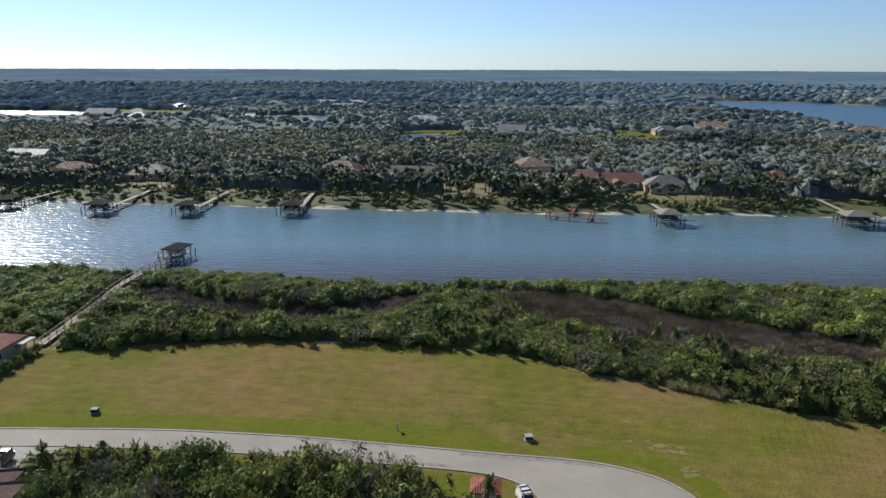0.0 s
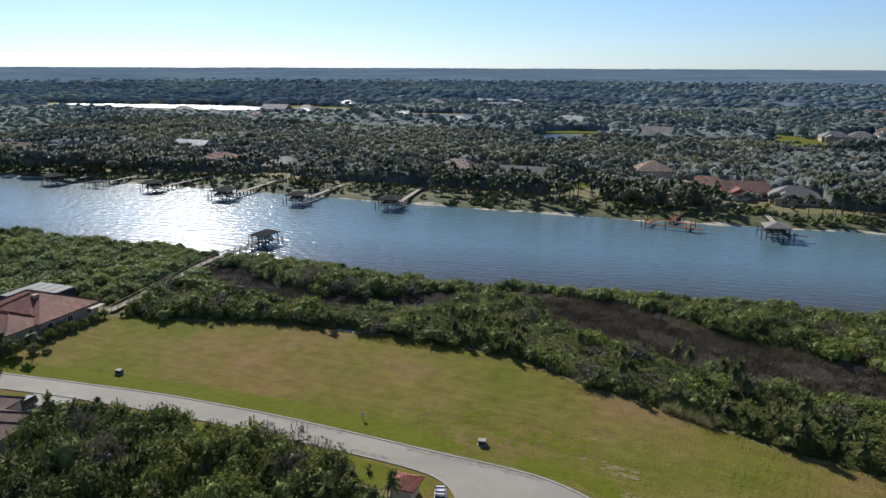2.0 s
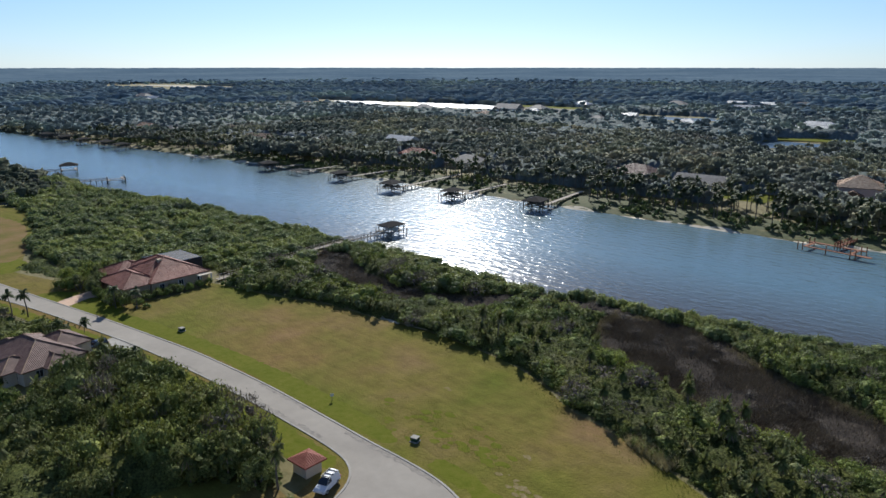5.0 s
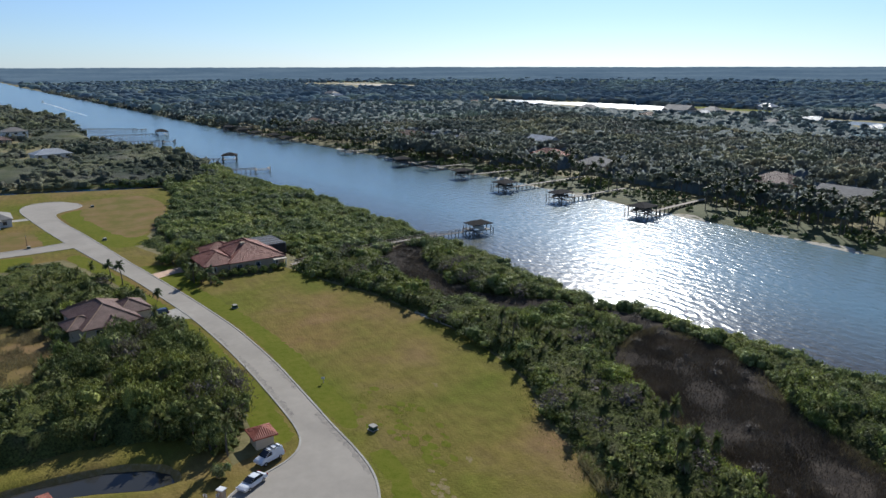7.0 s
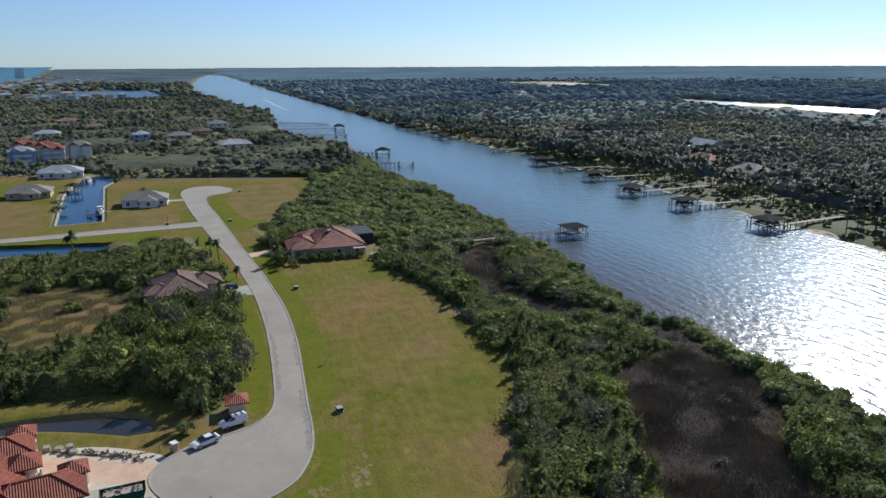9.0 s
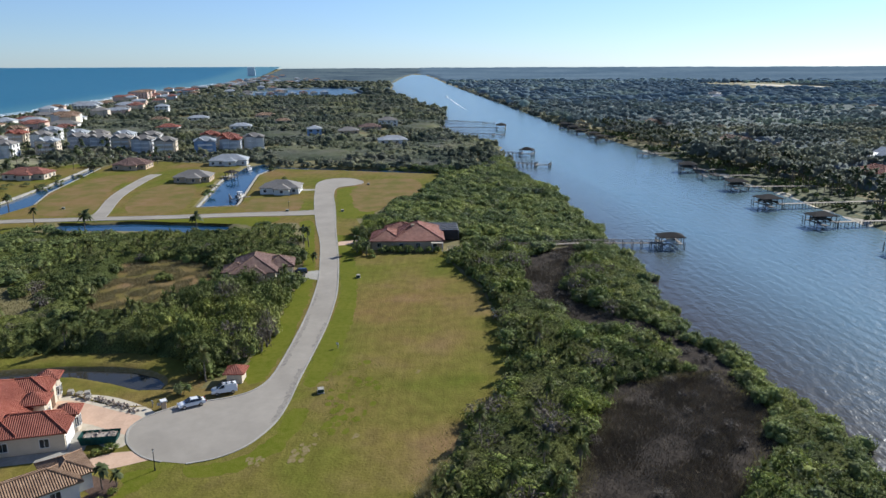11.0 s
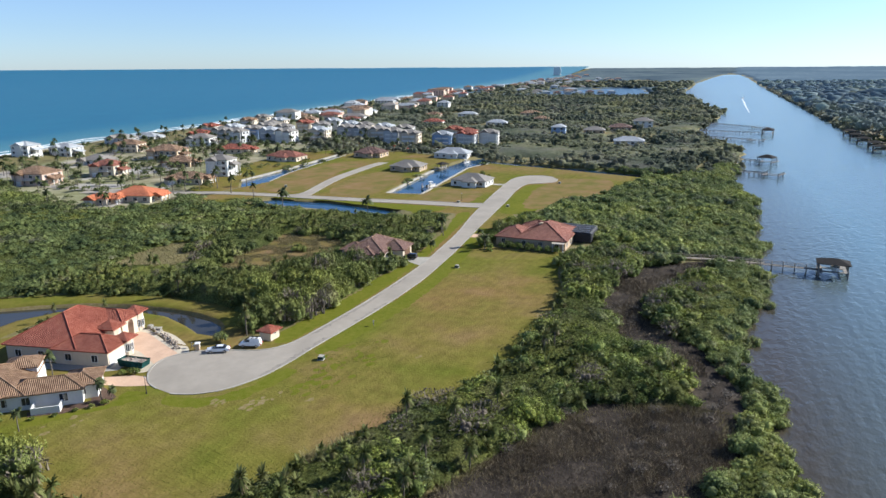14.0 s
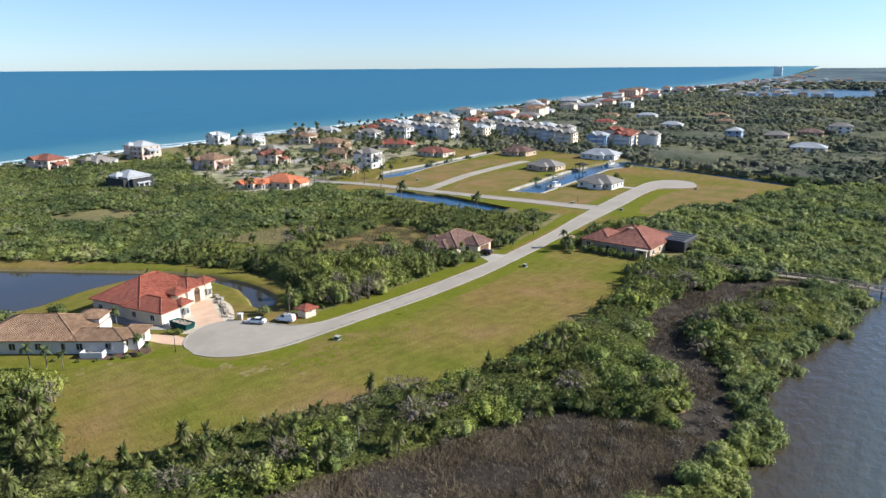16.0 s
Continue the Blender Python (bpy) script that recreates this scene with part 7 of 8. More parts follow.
SHRUB_MESHES = [plant_mesh(v, M_HEDGE, "foliage") for v in VAR_NEAR]
DEAD_MESHES = [plant_mesh(crown(np.random.default_rng(120 + i), 6, 420, 0.16, core=0.3, thin=0.16, scatter_=0.7), M_GREY, "crown") for i in range(3)]
TREE_MESHES = [plant_mesh(v, M_SCRUB, "crown") for v in VAR_NEAR]


def stem_mesh(rng, name, r=0.06, n=4, reach=0.45, high=0.62):
    bm = bmesh.new()
    for i in range(n):
        a = 2 * math.pi * (i + rng.random()) / n
        add_rod(bm, (0.05 * math.cos(a), 0.05 * math.sin(a), -0.1), (reach * math.cos(a), reach * math.sin(a), high), r, r * 0.4, 5)
    me = bpy.data.meshes.new(name)
    bm.to_mesh(me), bm.free()
    me.materials.append(M_BARK)
    return me


STEMS = [stem_mesh(np.random.default_rng(5 + i), "stem") for i in range(3)]
TRUNKS = [stem_mesh(np.random.default_rng(15 + i), "trunk", 0.08, 3, 0.3, 0.7) for i in range(3)]


def single(name, x, y, r, h, mesh, stem, part_name, stem_name, label, category, group, rng):
    e = empty(name, pose(x, y, float(ground_z(np.array([x]), np.array([y]))[0]) - 0.12 * h, 0, 0, rng.uniform(0, 360)) @ Matrix.Diagonal((r, r, h, 1)), label, category, group)
    share(part_name, mesh, e)
    share(stem_name, stem, e)


x, y = scatter(-300, 100, 96, 190, 3.2, rng)
near, _, _ = shores(x, y)
k = free(x, y, 1.0) & (near > 12) & (x > -300) & ~marshy(x, y) & (y > 100)
k &= ~(inside(x, y, DEAD_GROUND) & (rng.random(len(x)) < 0.6))
k &= away(x, y, [(-107, 125), (-111, 145), (-116, 166), (-117, 185)], False) > 4.0
k &= ~((x > 48) & (y < 126) & (rng.random(len(x)) < 0.55))   # palms stand here instead
x, y = x[k], y[k]
r = 1.4 + 3.3 * rng.random(len(x)) ** 1.25
h = r * rng.uniform(0.75, 1.2, len(x)) + 0.5
edge = away(x, y, LAWN)
h *= np.where((x > -62) & (edge < 14), 0.68, 0.9)   # lower next to the mown grass
dead = rng.random(len(x)) < 0.08
ones = (x > -62) & (x < 75) & (away(x, y, LAWN) < 7.5)
for i in np.nonzero(ones & ~dead)[0]:
    single("shrub", x[i], y[i], r[i], h[i], SHRUB_MESHES[i % 8], STEMS[i % 3], "foliage", "stem", "bright green sea grape shrub at the lawn's edge", "shrub", "shrubs behind the lawn", rng)
for i in np.nonzero(dead & (x > -110))[0]:
    single("bare_shrub", x[i], y[i], r[i] * 0.9, h[i], DEAD_MESHES[i % 3], STEMS[i % 3], "crown", "stem", "grey leafless shrub among green ones", "shrub", "bare shrubs", rng)
a = ~dead & ~ones & (x < -105)
plant("shrub_thicket", x[a], y[a], r[a] * 0.9, h[a] * 0.72, VAR_MID, M_MANGROVE, "dense olive-green coastal shrubs beyond the house", "shrubs", rng)
for a, var in ((~dead & ~ones & (x >= -48), VAR_NEAR), (~dead & ~ones & (x >= -105) & (x < -48), VAR_SOFT)):
    plant("shrub_thicket", x[a], y[a], r[a], h[a], var, M_HEDGE, "dense bright green coastal shrubs behind the lawn", "shrubs", rng)

# the wood beside the road and the scrub towards the sea
x, y = scatter(-300, 95, -250, 96, 4.3, rng)
near, _, sea = shores(x, y)
k = free(x, y, 1.5) & ~((x < -120) & (y < -70)) & ~((x > -110) & (y < -78) & (rng.random(len(x)) < 0.8))
k &= ~inside(x, y, CLEARING) | (rng.random(len(x)) < 0.06)
k &= (patch_noise(x, y, 0.06) > 0.12) | (y > 55)
x, y = x[k], y[k]
tall = np.where((y > 40) & (x > -100), 1.2, 0.85)
r = rng.uniform(2.2, 3.9, len(x)) * tall
h = r * rng.uniform(0.8, 1.15, len(x)) + np.where((y > 58) & (x > -66), rng.uniform(0.8, 2.8, len(x)), 0)
close = (y > 10) & (x > -130)
dead = close & (rng.random(len(x)) < 0.07)
ones = close & (y > 56) & (x > -66)
for i in np.nonzero(ones & ~dead)[0]:
    single("tree", x[i], y[i], r[i], h[i], TREE_MESHES[i % 8], TRUNKS[i % 3], "crown", "trunk", "low dark green oak beside the road", "tree", "oaks beside the road", rng)
for i in np.nonzero(dead)[0]:
    single("bare_tree", x[i], y[i], r[i] * 0.9, h[i] * 0.9, DEAD_MESHES[i % 3], TRUNKS[i % 3], "crown", "trunk", "grey leafless tree in the wood", "tree", "bare trees", rng)
a = close & ~dead & ~ones
plant("wood", x[a], y[a], r[a], h[a], VAR_SOFT, M_SCRUB, "dense dark green wood of oaks and shrubs beside the road", "trees", rng)
x, y = scatter(-300, 95, -250, 60, 4.8, rng)
k = free(x, y, 1.2) & ~((y > 10) & (x > -130)) & ~((x < -150) & (y < -70)) & ~((y < -200) & (rng.random(len(x)) < 0.5))
k &= (patch_noise(x, y, 0.05, 1) > 0.09) & ~inside(x, y, TOWN)
x, y = x[k], y[k]
r = rng.uniform(2.0, 4.2, len(x)) * (0.8 + 0.5 * patch_noise(x, y, 0.09, 2))
plant("scrub", x, y, r, r * rng.uniform(0.5, 1.05, len(x)), VAR_BRUSH, M_COAST, "wind-cut green coastal scrub", "shrubs", rng)
x, y = scatter(-440, -20, -300, -75, 7.2, rng)
_, _, sea = shores(x, y)
k = (sea > 40) & (rng.random(len(x)) < 0.14 + 0.42 * (patch_noise(x, y, 0.05, 3) > 0.48)) & ~inside(x, y, LOTS)
for hx, hy, q in FREE_SPOTS:
    k &= np.hypot(x - hx, y - hy) > q * 0.85
x, y = x[k], y[k]
r = rng.uniform(2.0, 4.0, len(x))
plant("garden_shrubs", x, y, r, r * rng.uniform(0.7, 1.3, len(x)), VAR_BRUSH, M_GARDEN, "shrubs and small trees among the beach houses", "shrubs", rng)

def blanket(name, x0, x1, y0, y1, step, keep, high, mat, label, leaves=0, leaf=0.3):
    """The close undergrowth that fills a thicket: one hummocky roof of leaves."""
    a, b = np.arange(x0, x1, step), np.arange(y0, y1, step)
    X, Y = np.meshgrid(a, b)
    x, y = X.ravel() + rng.uniform(-0.35, 0.35, X.size) * step, Y.ravel() + rng.uniform(-0.35, 0.35, X.size) * step
    ok = keep(x, y)
    h = high(x, y) * (0.55 + 0.55 * patch_noise(x, y, 0.35, 3) + 0.35 * patch_noise(x, y, 0.9, 7)) + rng.uniform(-0.4, 0.4, len(x))
    g = np.pad(ok.reshape(X.shape), 1, constant_values=False)
    deep_ = np.ones(X.shape, bool)
    for dj in (0, 1, 2):
        for di in (0, 1, 2):
            deep_ &= g[dj:dj + X.shape[0], di:di + X.shape[1]]
    h = np.where(deep_.ravel(), h, 0.3 * h)   # lower towards its edge
    z = ground_z(x, y) + np.where(ok, h, -0.4)
    ii = np.arange(len(x)).reshape(len(b), len(a))
    q = np.stack([ii[:-1, :-1], ii[:-1, 1:], ii[1:, 1:], ii[1:, :-1]], -1).reshape(-1, 4)
    q = q[ok[q].sum(1) > 1]
    V, T = np.stack([x, y, z], -1), np.zeros((0, 3), int)
    if leaves:   # loose sprays of leaves over the roof
        pick = np.repeat(q, leaves, 0)
        u, v = rng.random((2, len(pick), 1))
        c = (1 - u) * (1 - v) * V[pick[:, 0]] + u * (1 - v) * V[pick[:, 1]] + u * v * V[pick[:, 2]] + (1 - u) * v * V[pick[:, 3]]
        c[:, 2] += rng.uniform(-0.05, 0.45, len(c))
        d = rng.standard_normal((len(c), 3, 3)) * np.array((1, 1, 0.6)) * leaf
        T = len(V) + np.arange(len(c) * 3).reshape(-1, 3)
        V = np.concatenate([V, (c[:, None] + d).reshape(-1, 3)])
    stuff(name, (V, q, T), mat, label, "shrubs")


WALKWAY = [(-107, 125), (-111, 145), (-116, 166), (-117, 185)]


def river_side(x, y):
    near, _, _ = shores(x, y)
    bare = marshy(x, y)
    return ~bare & (near > 1.0) & free(x, y, 1.1) & (away(x, y, WALKWAY, False) > 4.5)


def land_side(x, y):
    wild = (patch_noise(x, y, 0.05, 1) > 0.09) | (y > 55)
    return free(x, y, 2.2) & wild & ~inside(x, y, CLEARING) & ~inside(x, y, TOWN) & ~((x < -150) & (y < -70))


blanket("undergrowth", -300, 92, 99, 200, 1.5, river_side, lambda x, y: np.where(x < -105, 0.8, np.where(shores(x, y)[0] < 15, 1.5, 2.1)), M_FILL, "close undergrowth filling the riverside thicket", 9, 0.28)
blanket("undergrowth", -300, 95, -240, 99, 2.0, land_side, lambda x, y: np.where((y > 40) & (x > -100), 2.9, np.where((y > 10) & (x > -130), 1.9, 0.85)), M_FILL, "close undergrowth filling the wood and scrub", 6, 0.34)

blanket("undergrowth", -1320, -300, -400, 190, 4.0, lambda x, y: free(x, y, 2) & (shores(x, y)[0] > 3) & (patch_noise(x, y, 0.035, 2) > 0.25) & ~inside(x, y, TOWN), lambda x, y: 1.9 + 0 * x, M_HAZE_SCRUB, "close undergrowth filling the scrub up the island")
# scrub further up the island
for x0, x1, step, r0, r1 in ((-680, -290, 4.8, 1.5, 3.7), (-1320, -680, 7.5, 2.4, 5.2)):
    x, y = scatter(x0, x1, -420, 185, step, rng)
    k = free(x, y, 2) & ~((x > -560) & (y < -150) & (rng.random(len(x)) < 0.85)) & (patch_noise(x, y, 0.03, 2) > 0.2)
    k &= rng.random(len(x)) < 0.35 + 1.3 * patch_noise(x, y, 0.022, 9)
    x, y = x[k], y[k]
    r = rng.uniform(r0, r1, len(x)) * (0.7 + 0.6 * patch_noise(x, y, 0.05, 4))
    plant("scrub", x, y, r, r * rng.uniform(0.55, 1.0, len(x)), VAR_DUNE, M_HAZE_SCRUB, "wide coastal scrub up the island", "shrubs", rng)
x, y = scatter(-2400, -1300, -560, 60, 17.0, rng)
near, _, sea = shores(x, y)
k = (near > 10) & (sea > 90) & ~inside(x, y, LAGOON) & ~inside(x, y, LAGOON_B) & (away(x, y, LAGOON) > 12) & (patch_noise(x, y, 0.02, 3) > 0.3)
x, y = x[k], y[k]
r = rng.uniform(7, 12, len(x))
plant("scrub", x, y, r, r * rng.uniform(0.45, 0.7, len(x)), VAR_FARTREE, M_HAZE_SCRUB, "scrub far up the island", "shrubs", rng)
# scrub down the island
x, y = scatter(95, 420, -210, 190, 8.5, rng)
near, _, sea = shores(x, y)
k = (near > 1) & (sea > 40) & ~inside(x, y, POND) & (away(x, y, POND) > 5) & (away(x, y, COAST, False) > 8)
x, y = x[k], y[k]
r = rng.uniform(3.4, 5.6, len(x))
plant("scrub", x, y, r, r * rng.uniform(0.5, 0.9, len(x)), VAR_LOW, M_SCRUB, "wide coastal scrub down the island", "shrubs", rng)
blanket("undergrowth", 92, 420, -210, 215, 4.0, lambda x, y: (shores(x, y)[0] > 1) & (shores(x, y)[2] > 40) & (away(x, y, POND) > 5) & (patch_noise(x, y, 0.03, 2) > 0.2) & (away(x, y, COAST, False) > 8), lambda x, y: 2.2 + 0 * x, M_FILL, "close undergrowth filling the scrub down the island")
# woods over the river
OPEN_LAND = [[(42, 733), (88, 650), (77, 598), (40, 651)], [(-60, 372), (-66, 352), (-44, 350), (-40, 376)], [(-150, 660), (-90, 680), (-92, 652), (-150, 636)], [(-620, 905), (-480, 905), (-480, 870), (-600, 862)]]
for poly in OPEN_LAND:
    sheet("meadow", ragged(poly, 1.5, 6.0), 0.05, M_GREEN, "open green meadow in the woods over the river")


def far_free(x, y):
    _, far, _ = shores(x, y)
    ok = far > np.where(x < -240, 8, 18)
    dx, dy = x - 40, y - 80
    dist = np.hypot(dx, dy)
    for poly in WATERS[6:] + OPEN_LAND:
        for u in (0.0, 0.25, 0.5, 0.75, 1.0):   # no trees on the camera's side, so the water shows in its view
            k = 1 + u * 9.0 / 57.0
            ok &= ~inside(40 + dx * k, 80 + dy * k, poly)
    for cx, cy, rx, ry in FAR_GAPS:
        ok &= ((x - cx) / rx) ** 2 + ((y - cy) / ry) ** 2 > 1
    for ln in DOCK_LINES:
        ok &= away(x, y, ln, False) > 6.5
    return ok


x, y = scatter(-520, 190, 220, 560, 6.4, rng)
_, far, _ = shores(x, y)
k = far_free(x, y) & ((far > 36) | (rng.random(len(x)) < np.where(x < -240, 0.9, 0.6)))
x, y = x[k], y[k]
big = patch_noise(x, y, 0.025, 6)
r = rng.uniform(2.4, 4.4, len(x)) + 2.6 * np.clip(big - 0.4, 0, 1) * rng.random(len(x)) ** 0.5 * 2
h = rng.uniform(6.0, 11.0, len(x)) * (0.75 + 0.4 * patch_noise(x, y, 0.02, 1)) + 0.4 * r
plant("woods", x, y, r, h, VAR_TREE, M_HAZE_WOODS, "dark mixed oak and palm woods over the river", "trees", rng, True)
def sector(x, y):
    """The land over the river that the walk looks at."""
    return (x > -2600) & (x < 150 + 0.45 * y)


for step, d0, d1, var, r0, r1, leaf_ in ((11.0, 0, 1050, VAR_MIDTREE, 4.0, 8.2, M_HAZE_WOODS_B), (18.0, 950, 2850, VAR_FARTREE, 7.0, 14.0, M_HAZE_WOODS_C)):
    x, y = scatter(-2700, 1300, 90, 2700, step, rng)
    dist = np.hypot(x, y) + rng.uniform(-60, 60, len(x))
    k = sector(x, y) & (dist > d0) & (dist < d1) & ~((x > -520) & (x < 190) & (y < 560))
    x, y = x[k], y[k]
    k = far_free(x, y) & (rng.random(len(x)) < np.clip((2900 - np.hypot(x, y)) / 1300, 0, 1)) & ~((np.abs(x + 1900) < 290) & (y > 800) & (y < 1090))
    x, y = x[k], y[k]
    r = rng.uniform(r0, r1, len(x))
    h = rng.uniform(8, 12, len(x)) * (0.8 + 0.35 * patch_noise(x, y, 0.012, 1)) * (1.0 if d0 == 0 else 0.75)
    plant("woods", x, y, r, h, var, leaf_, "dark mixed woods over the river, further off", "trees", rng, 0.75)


def canopy(name, a0, a1, na, r0, r1, nr, keep, high, label, mat=None):
    """The far woods as one uneven roof of crowns over a sector of the land."""
    ang, rad = np.radians(np.linspace(a0, a1, na)), r0 * (r1 / r0) ** np.linspace(0, 1, nr)
    A, R = np.meshgrid(ang, rad)
    jit = rng.uniform(-0.4, 0.4, (2,) + A.shape)
    A = A + jit[0] * (ang[1] - ang[0])
    R = R * (1 + 0.4 * jit[1] * (rad[1] / rad[0] - 1))
    x, y = -np.sin(A).ravel() * R.ravel(), np.cos(A).ravel() * R.ravel()
    ok = keep(x, y)
    z = bowl(x, y) + np.where(ok, high * (0.4 + 0.6 * rng.random(len(x))) * (0.7 + 0.5 * patch_noise(x, y, 0.006, 4)), -6.0)
    ii = np.arange(na * nr).reshape(nr, na)
    q = np.stack([ii[:-1, :-1], ii[1:, :-1], ii[1:, 1:], ii[:-1, 1:]], -1).reshape(-1, 4)
    q = q[ok[q].any(1)]
    stuff(name, (np.stack([x, y, z], -1), q), mat or M_HAZE_FAR, label, "trees")


def far_side(x, y):
    _, far, _ = shores(x, y)
    ok = (far > 14) & far_free(x, y) & ((np.hypot(x, y) > 780) | ~((np.abs(x + 200) < 260 + 0.95 * y) & (x < 130 + 0.42 * y)))
    return ok & ~((np.abs(x + 1900) < 280) & (y > 800) & (y < 1080))


def island(x, y):
    near, _, sea = shores(x, y)
    return (near > 8) & (sea > 30) & ~inside(x, y, LAGOON) & ~inside(x, y, LAGOON_B) & (x < -1250)


canopy("understorey", -26, 86, 420, 330, 1000, 110, lambda x, y: far_free(x, y) & (shores(x, y)[1] > 45), 8.5, "lower growth filling the woods over the river", M_HAZE_UNDER)
canopy("middle_woods", -34, 92, 420, 780, 2300, 110, far_side, 5.5, "lower growth filling the woods further off", M_HAZE_WOODS_B)
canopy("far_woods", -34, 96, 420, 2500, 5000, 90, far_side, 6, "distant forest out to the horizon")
canopy("far_scrub", 84, 112, 160, 1250, 5000, 70, island, 3.5, "distant scrub of the island", M_HAZE_ISLAND)
sheet("airfield", [(-2150, 950), (-1930, 1060), (-1660, 1060), (-1700, 965)], 0.3, M_SAND, "pale open airfield in the woods")

# ---- palms ----
def palm_arrays(rng, fronds=30, droop=0.85, segs=3, length=1.75, width=0.34, low=-0.45, high=1.25):
    """A crown of arching fronds round a point, and what hangs below them."""
    V, Q = [], []
    for i in range(fronds):
        a = 2 * math.pi * i / fronds + rng.uniform(-0.2, 0.2)
        up = rng.uniform(low, high)
        L = length * rng.uniform(0.8, 1.15)
        out, z, px_, b = 0.0, 0.0, None, len(V)
        for s in range(segs + 1):
            u = s / segs
            out = L * (u * (0.75 + 0.2 * (1 - up)))
            z = L * (up * u - droop * u * u * 0.75)
            w = width * (0.35 + 1.5 * u * (1 - u) * 2) if s < segs else 0.05
            ca, sa = math.cos(a), math.sin(a)
            V.append((out * ca - w * sa, out * sa + w * ca, z)), V.append((out * ca + w * sa, out * sa - w * ca, z - 0.08))
        for s in range(segs):
            q = b + 2 * s
            Q.append((q, q + 1, q + 3, q + 2))
    return np.array(V), np.array(Q), np.zeros((0, 3), int)


PALM_VARS = [palm_arrays(np.random.default_rng(200 + i)) for i in range(5)]
FAN_VARS = [palm_arrays(np.random.default_rng(220 + i), 96, 0.75, 2, 1.2, 0.11, -0.8, 1.9) for i in range(5)]
PALM_CROWNS = [plant_mesh(v, M_PALM, "crown") for v in PALM_VARS]
HEAD_VARS = [palm_arrays(np.random.default_rng(260 + i), 44, 0.75, 2, 1.2, 0.16, -0.7, 1.9) for i in range(5)]
FAN_CROWNS = [plant_mesh(v, M_FAN, "crown") for v in FAN_VARS]
SKIRTS = [plant_mesh(palm_arrays(np.random.default_rng(240 + i), 20, 1.2, 2, 0.8, 0.14, -1.3, -0.3), M_DEADFROND, "dead_fronds") for i in range(3)]
PALM_TRUNKS = []
for i in range(3):
    bm = bmesh.new()
    bend, last = 0.10 * (i - 1), Vector((0, 0, -0.03))
    for s in range(1, 5):
        p = Vector((bend * (s / 4) ** 2, 0.03 * math.sin(s), s / 4))
        add_rod(bm, last, p, 0.034 - 0.004 * (s - 1), 0.034 - 0.004 * s, 7)
        last = p
    me = bpy.data.meshes.new("trunk")
    bm.to_mesh(me), bm.free()
    me.materials.append(M_BARK)
    PALM_TRUNKS.append((me, bend))


def palm(x, y, h, rng, label, group, size=1.0, heads=PALM_CROWNS):
    z = float(ground_z(np.array([x]), np.array([y]))[0])
    i = int(rng.integers(0, 3))
    me, bend = PALM_TRUNKS[i]
    p = empty("palm_tree", pose(x, y, z, 0, 0, rng.uniform(0, 360)), label, "palm tree", group)
    share("trunk", me, p, Matrix.Diagonal((h * 0.9, h * 0.9, h, 1)))
    share("crown", heads[int(rng.integers(0, 5))], p, pose(bend * h * 0.9, 0, h) @ Matrix.Diagonal((size, size, size, 1)))
    if heads is FAN_CROWNS:
        share("dead_fronds", SKIRTS[i], p, pose(bend * h * 0.9, 0, h - 0.1) @ Matrix.Diagonal((size, size, size, 1)))


for x, y, h, s in ((-92, 84.2, 2.6, 0.9), (-112.5, 78.5, 6.0, 1.1), (-116, 76, 5.5, 1.1), (-138.5, 31, 7.0, 1.7), (-133, -8, 7.0, 1.7), (-145, -34, 6, 1.3), (28.6, 78.6, 3.8, 0.8), (27.7, 80.2, 2.2, 0.6), (25.2, 60.6, 4.2, 0.8), (46.5, 70, 4.5, 0.8), (44.5, 73, 4.2, 0.8), (42.5, 76, 3.5, 0.7), (-100, 99.5, 4.5, 1.0), (-104, 96, 5.0, 1.0), (-64, 84, 3.5, 0.9), (-150, -52, 8, 1.4), (-158, -68, 8.5, 1.4), (-150, -72, 7.5, 1.4), (-144, -75, 9, 1.4), (-170, -60, 7, 1.3), (-176, -84, 7, 1.3), (-186, -70, 6, 1.2), (-100, -75, 6, 1.2), (-124, -95, 7, 1.3), (-110, -130, 6, 1.3), (-135, -140, 6, 1.3), (-150, -175, 6, 1.3), (-210, -110, 7, 1.3), (-280, -80, 6, 1.2), (-296, -100, 6, 1.2), (-320, -60, 7, 1.3), (-330, -40, 7, 1.3), (-344, -70, 7, 1.3), (-90, -100, 7, 1.3)):
    palm(x, y, h, rng, "green palm with a grey trunk in the grass", "palms by the houses", s)
# sabal palms among the shrubs behind the lawn
x, y = scatter(-40, 70, 118, 150, 9, rng)
k = free(x, y, 2.0) & ~marshy(x, y) & (rng.random(len(x)) < 0.4)
for a, b in zip(x[k], y[k]):
    palm(a, b, rng.uniform(4.4, 6.2), rng, "sabal palm rising from the shrubs", "palms in the thicket", 1.0, FAN_CROWNS)
x, y = scatter(-70, 40, 50, 92, 10, rng)
k = free(x, y, 2.0) & ~inside(x, y, CLEARING) & (away(x, y, CLEARING) > 3) & (rng.random(len(x)) < 0.45)
for a, b in zip(x[k], y[k]):
    palm(a, b, rng.uniform(4.0, 6.0), rng, "sabal palm in the wood", "palms in the wood", 1.0, FAN_CROWNS)
for a, b in ((54.4, 89.3), (56.5, 101.1), (53.9, 96.6), (60.2, 107.7), (59.5, 114.8), (65.2, 119.6), (42.8, 123.5), (30.1, 142.9), (43.4, 131.2), (34.3, 135.6), (21.2, 147.8)):
    palm(a, b, rng.uniform(4.0, 4.8), rng, "sabal palm with hanging dead fronds at the lawn's edge", "palms in the thicket", 1.15, FAN_CROWNS)
x, y = scatter(53, 82, 84, 128, 4.6, rng)
k = free(x, y, 1.5) & (rng.random(len(x)) < 0.6)
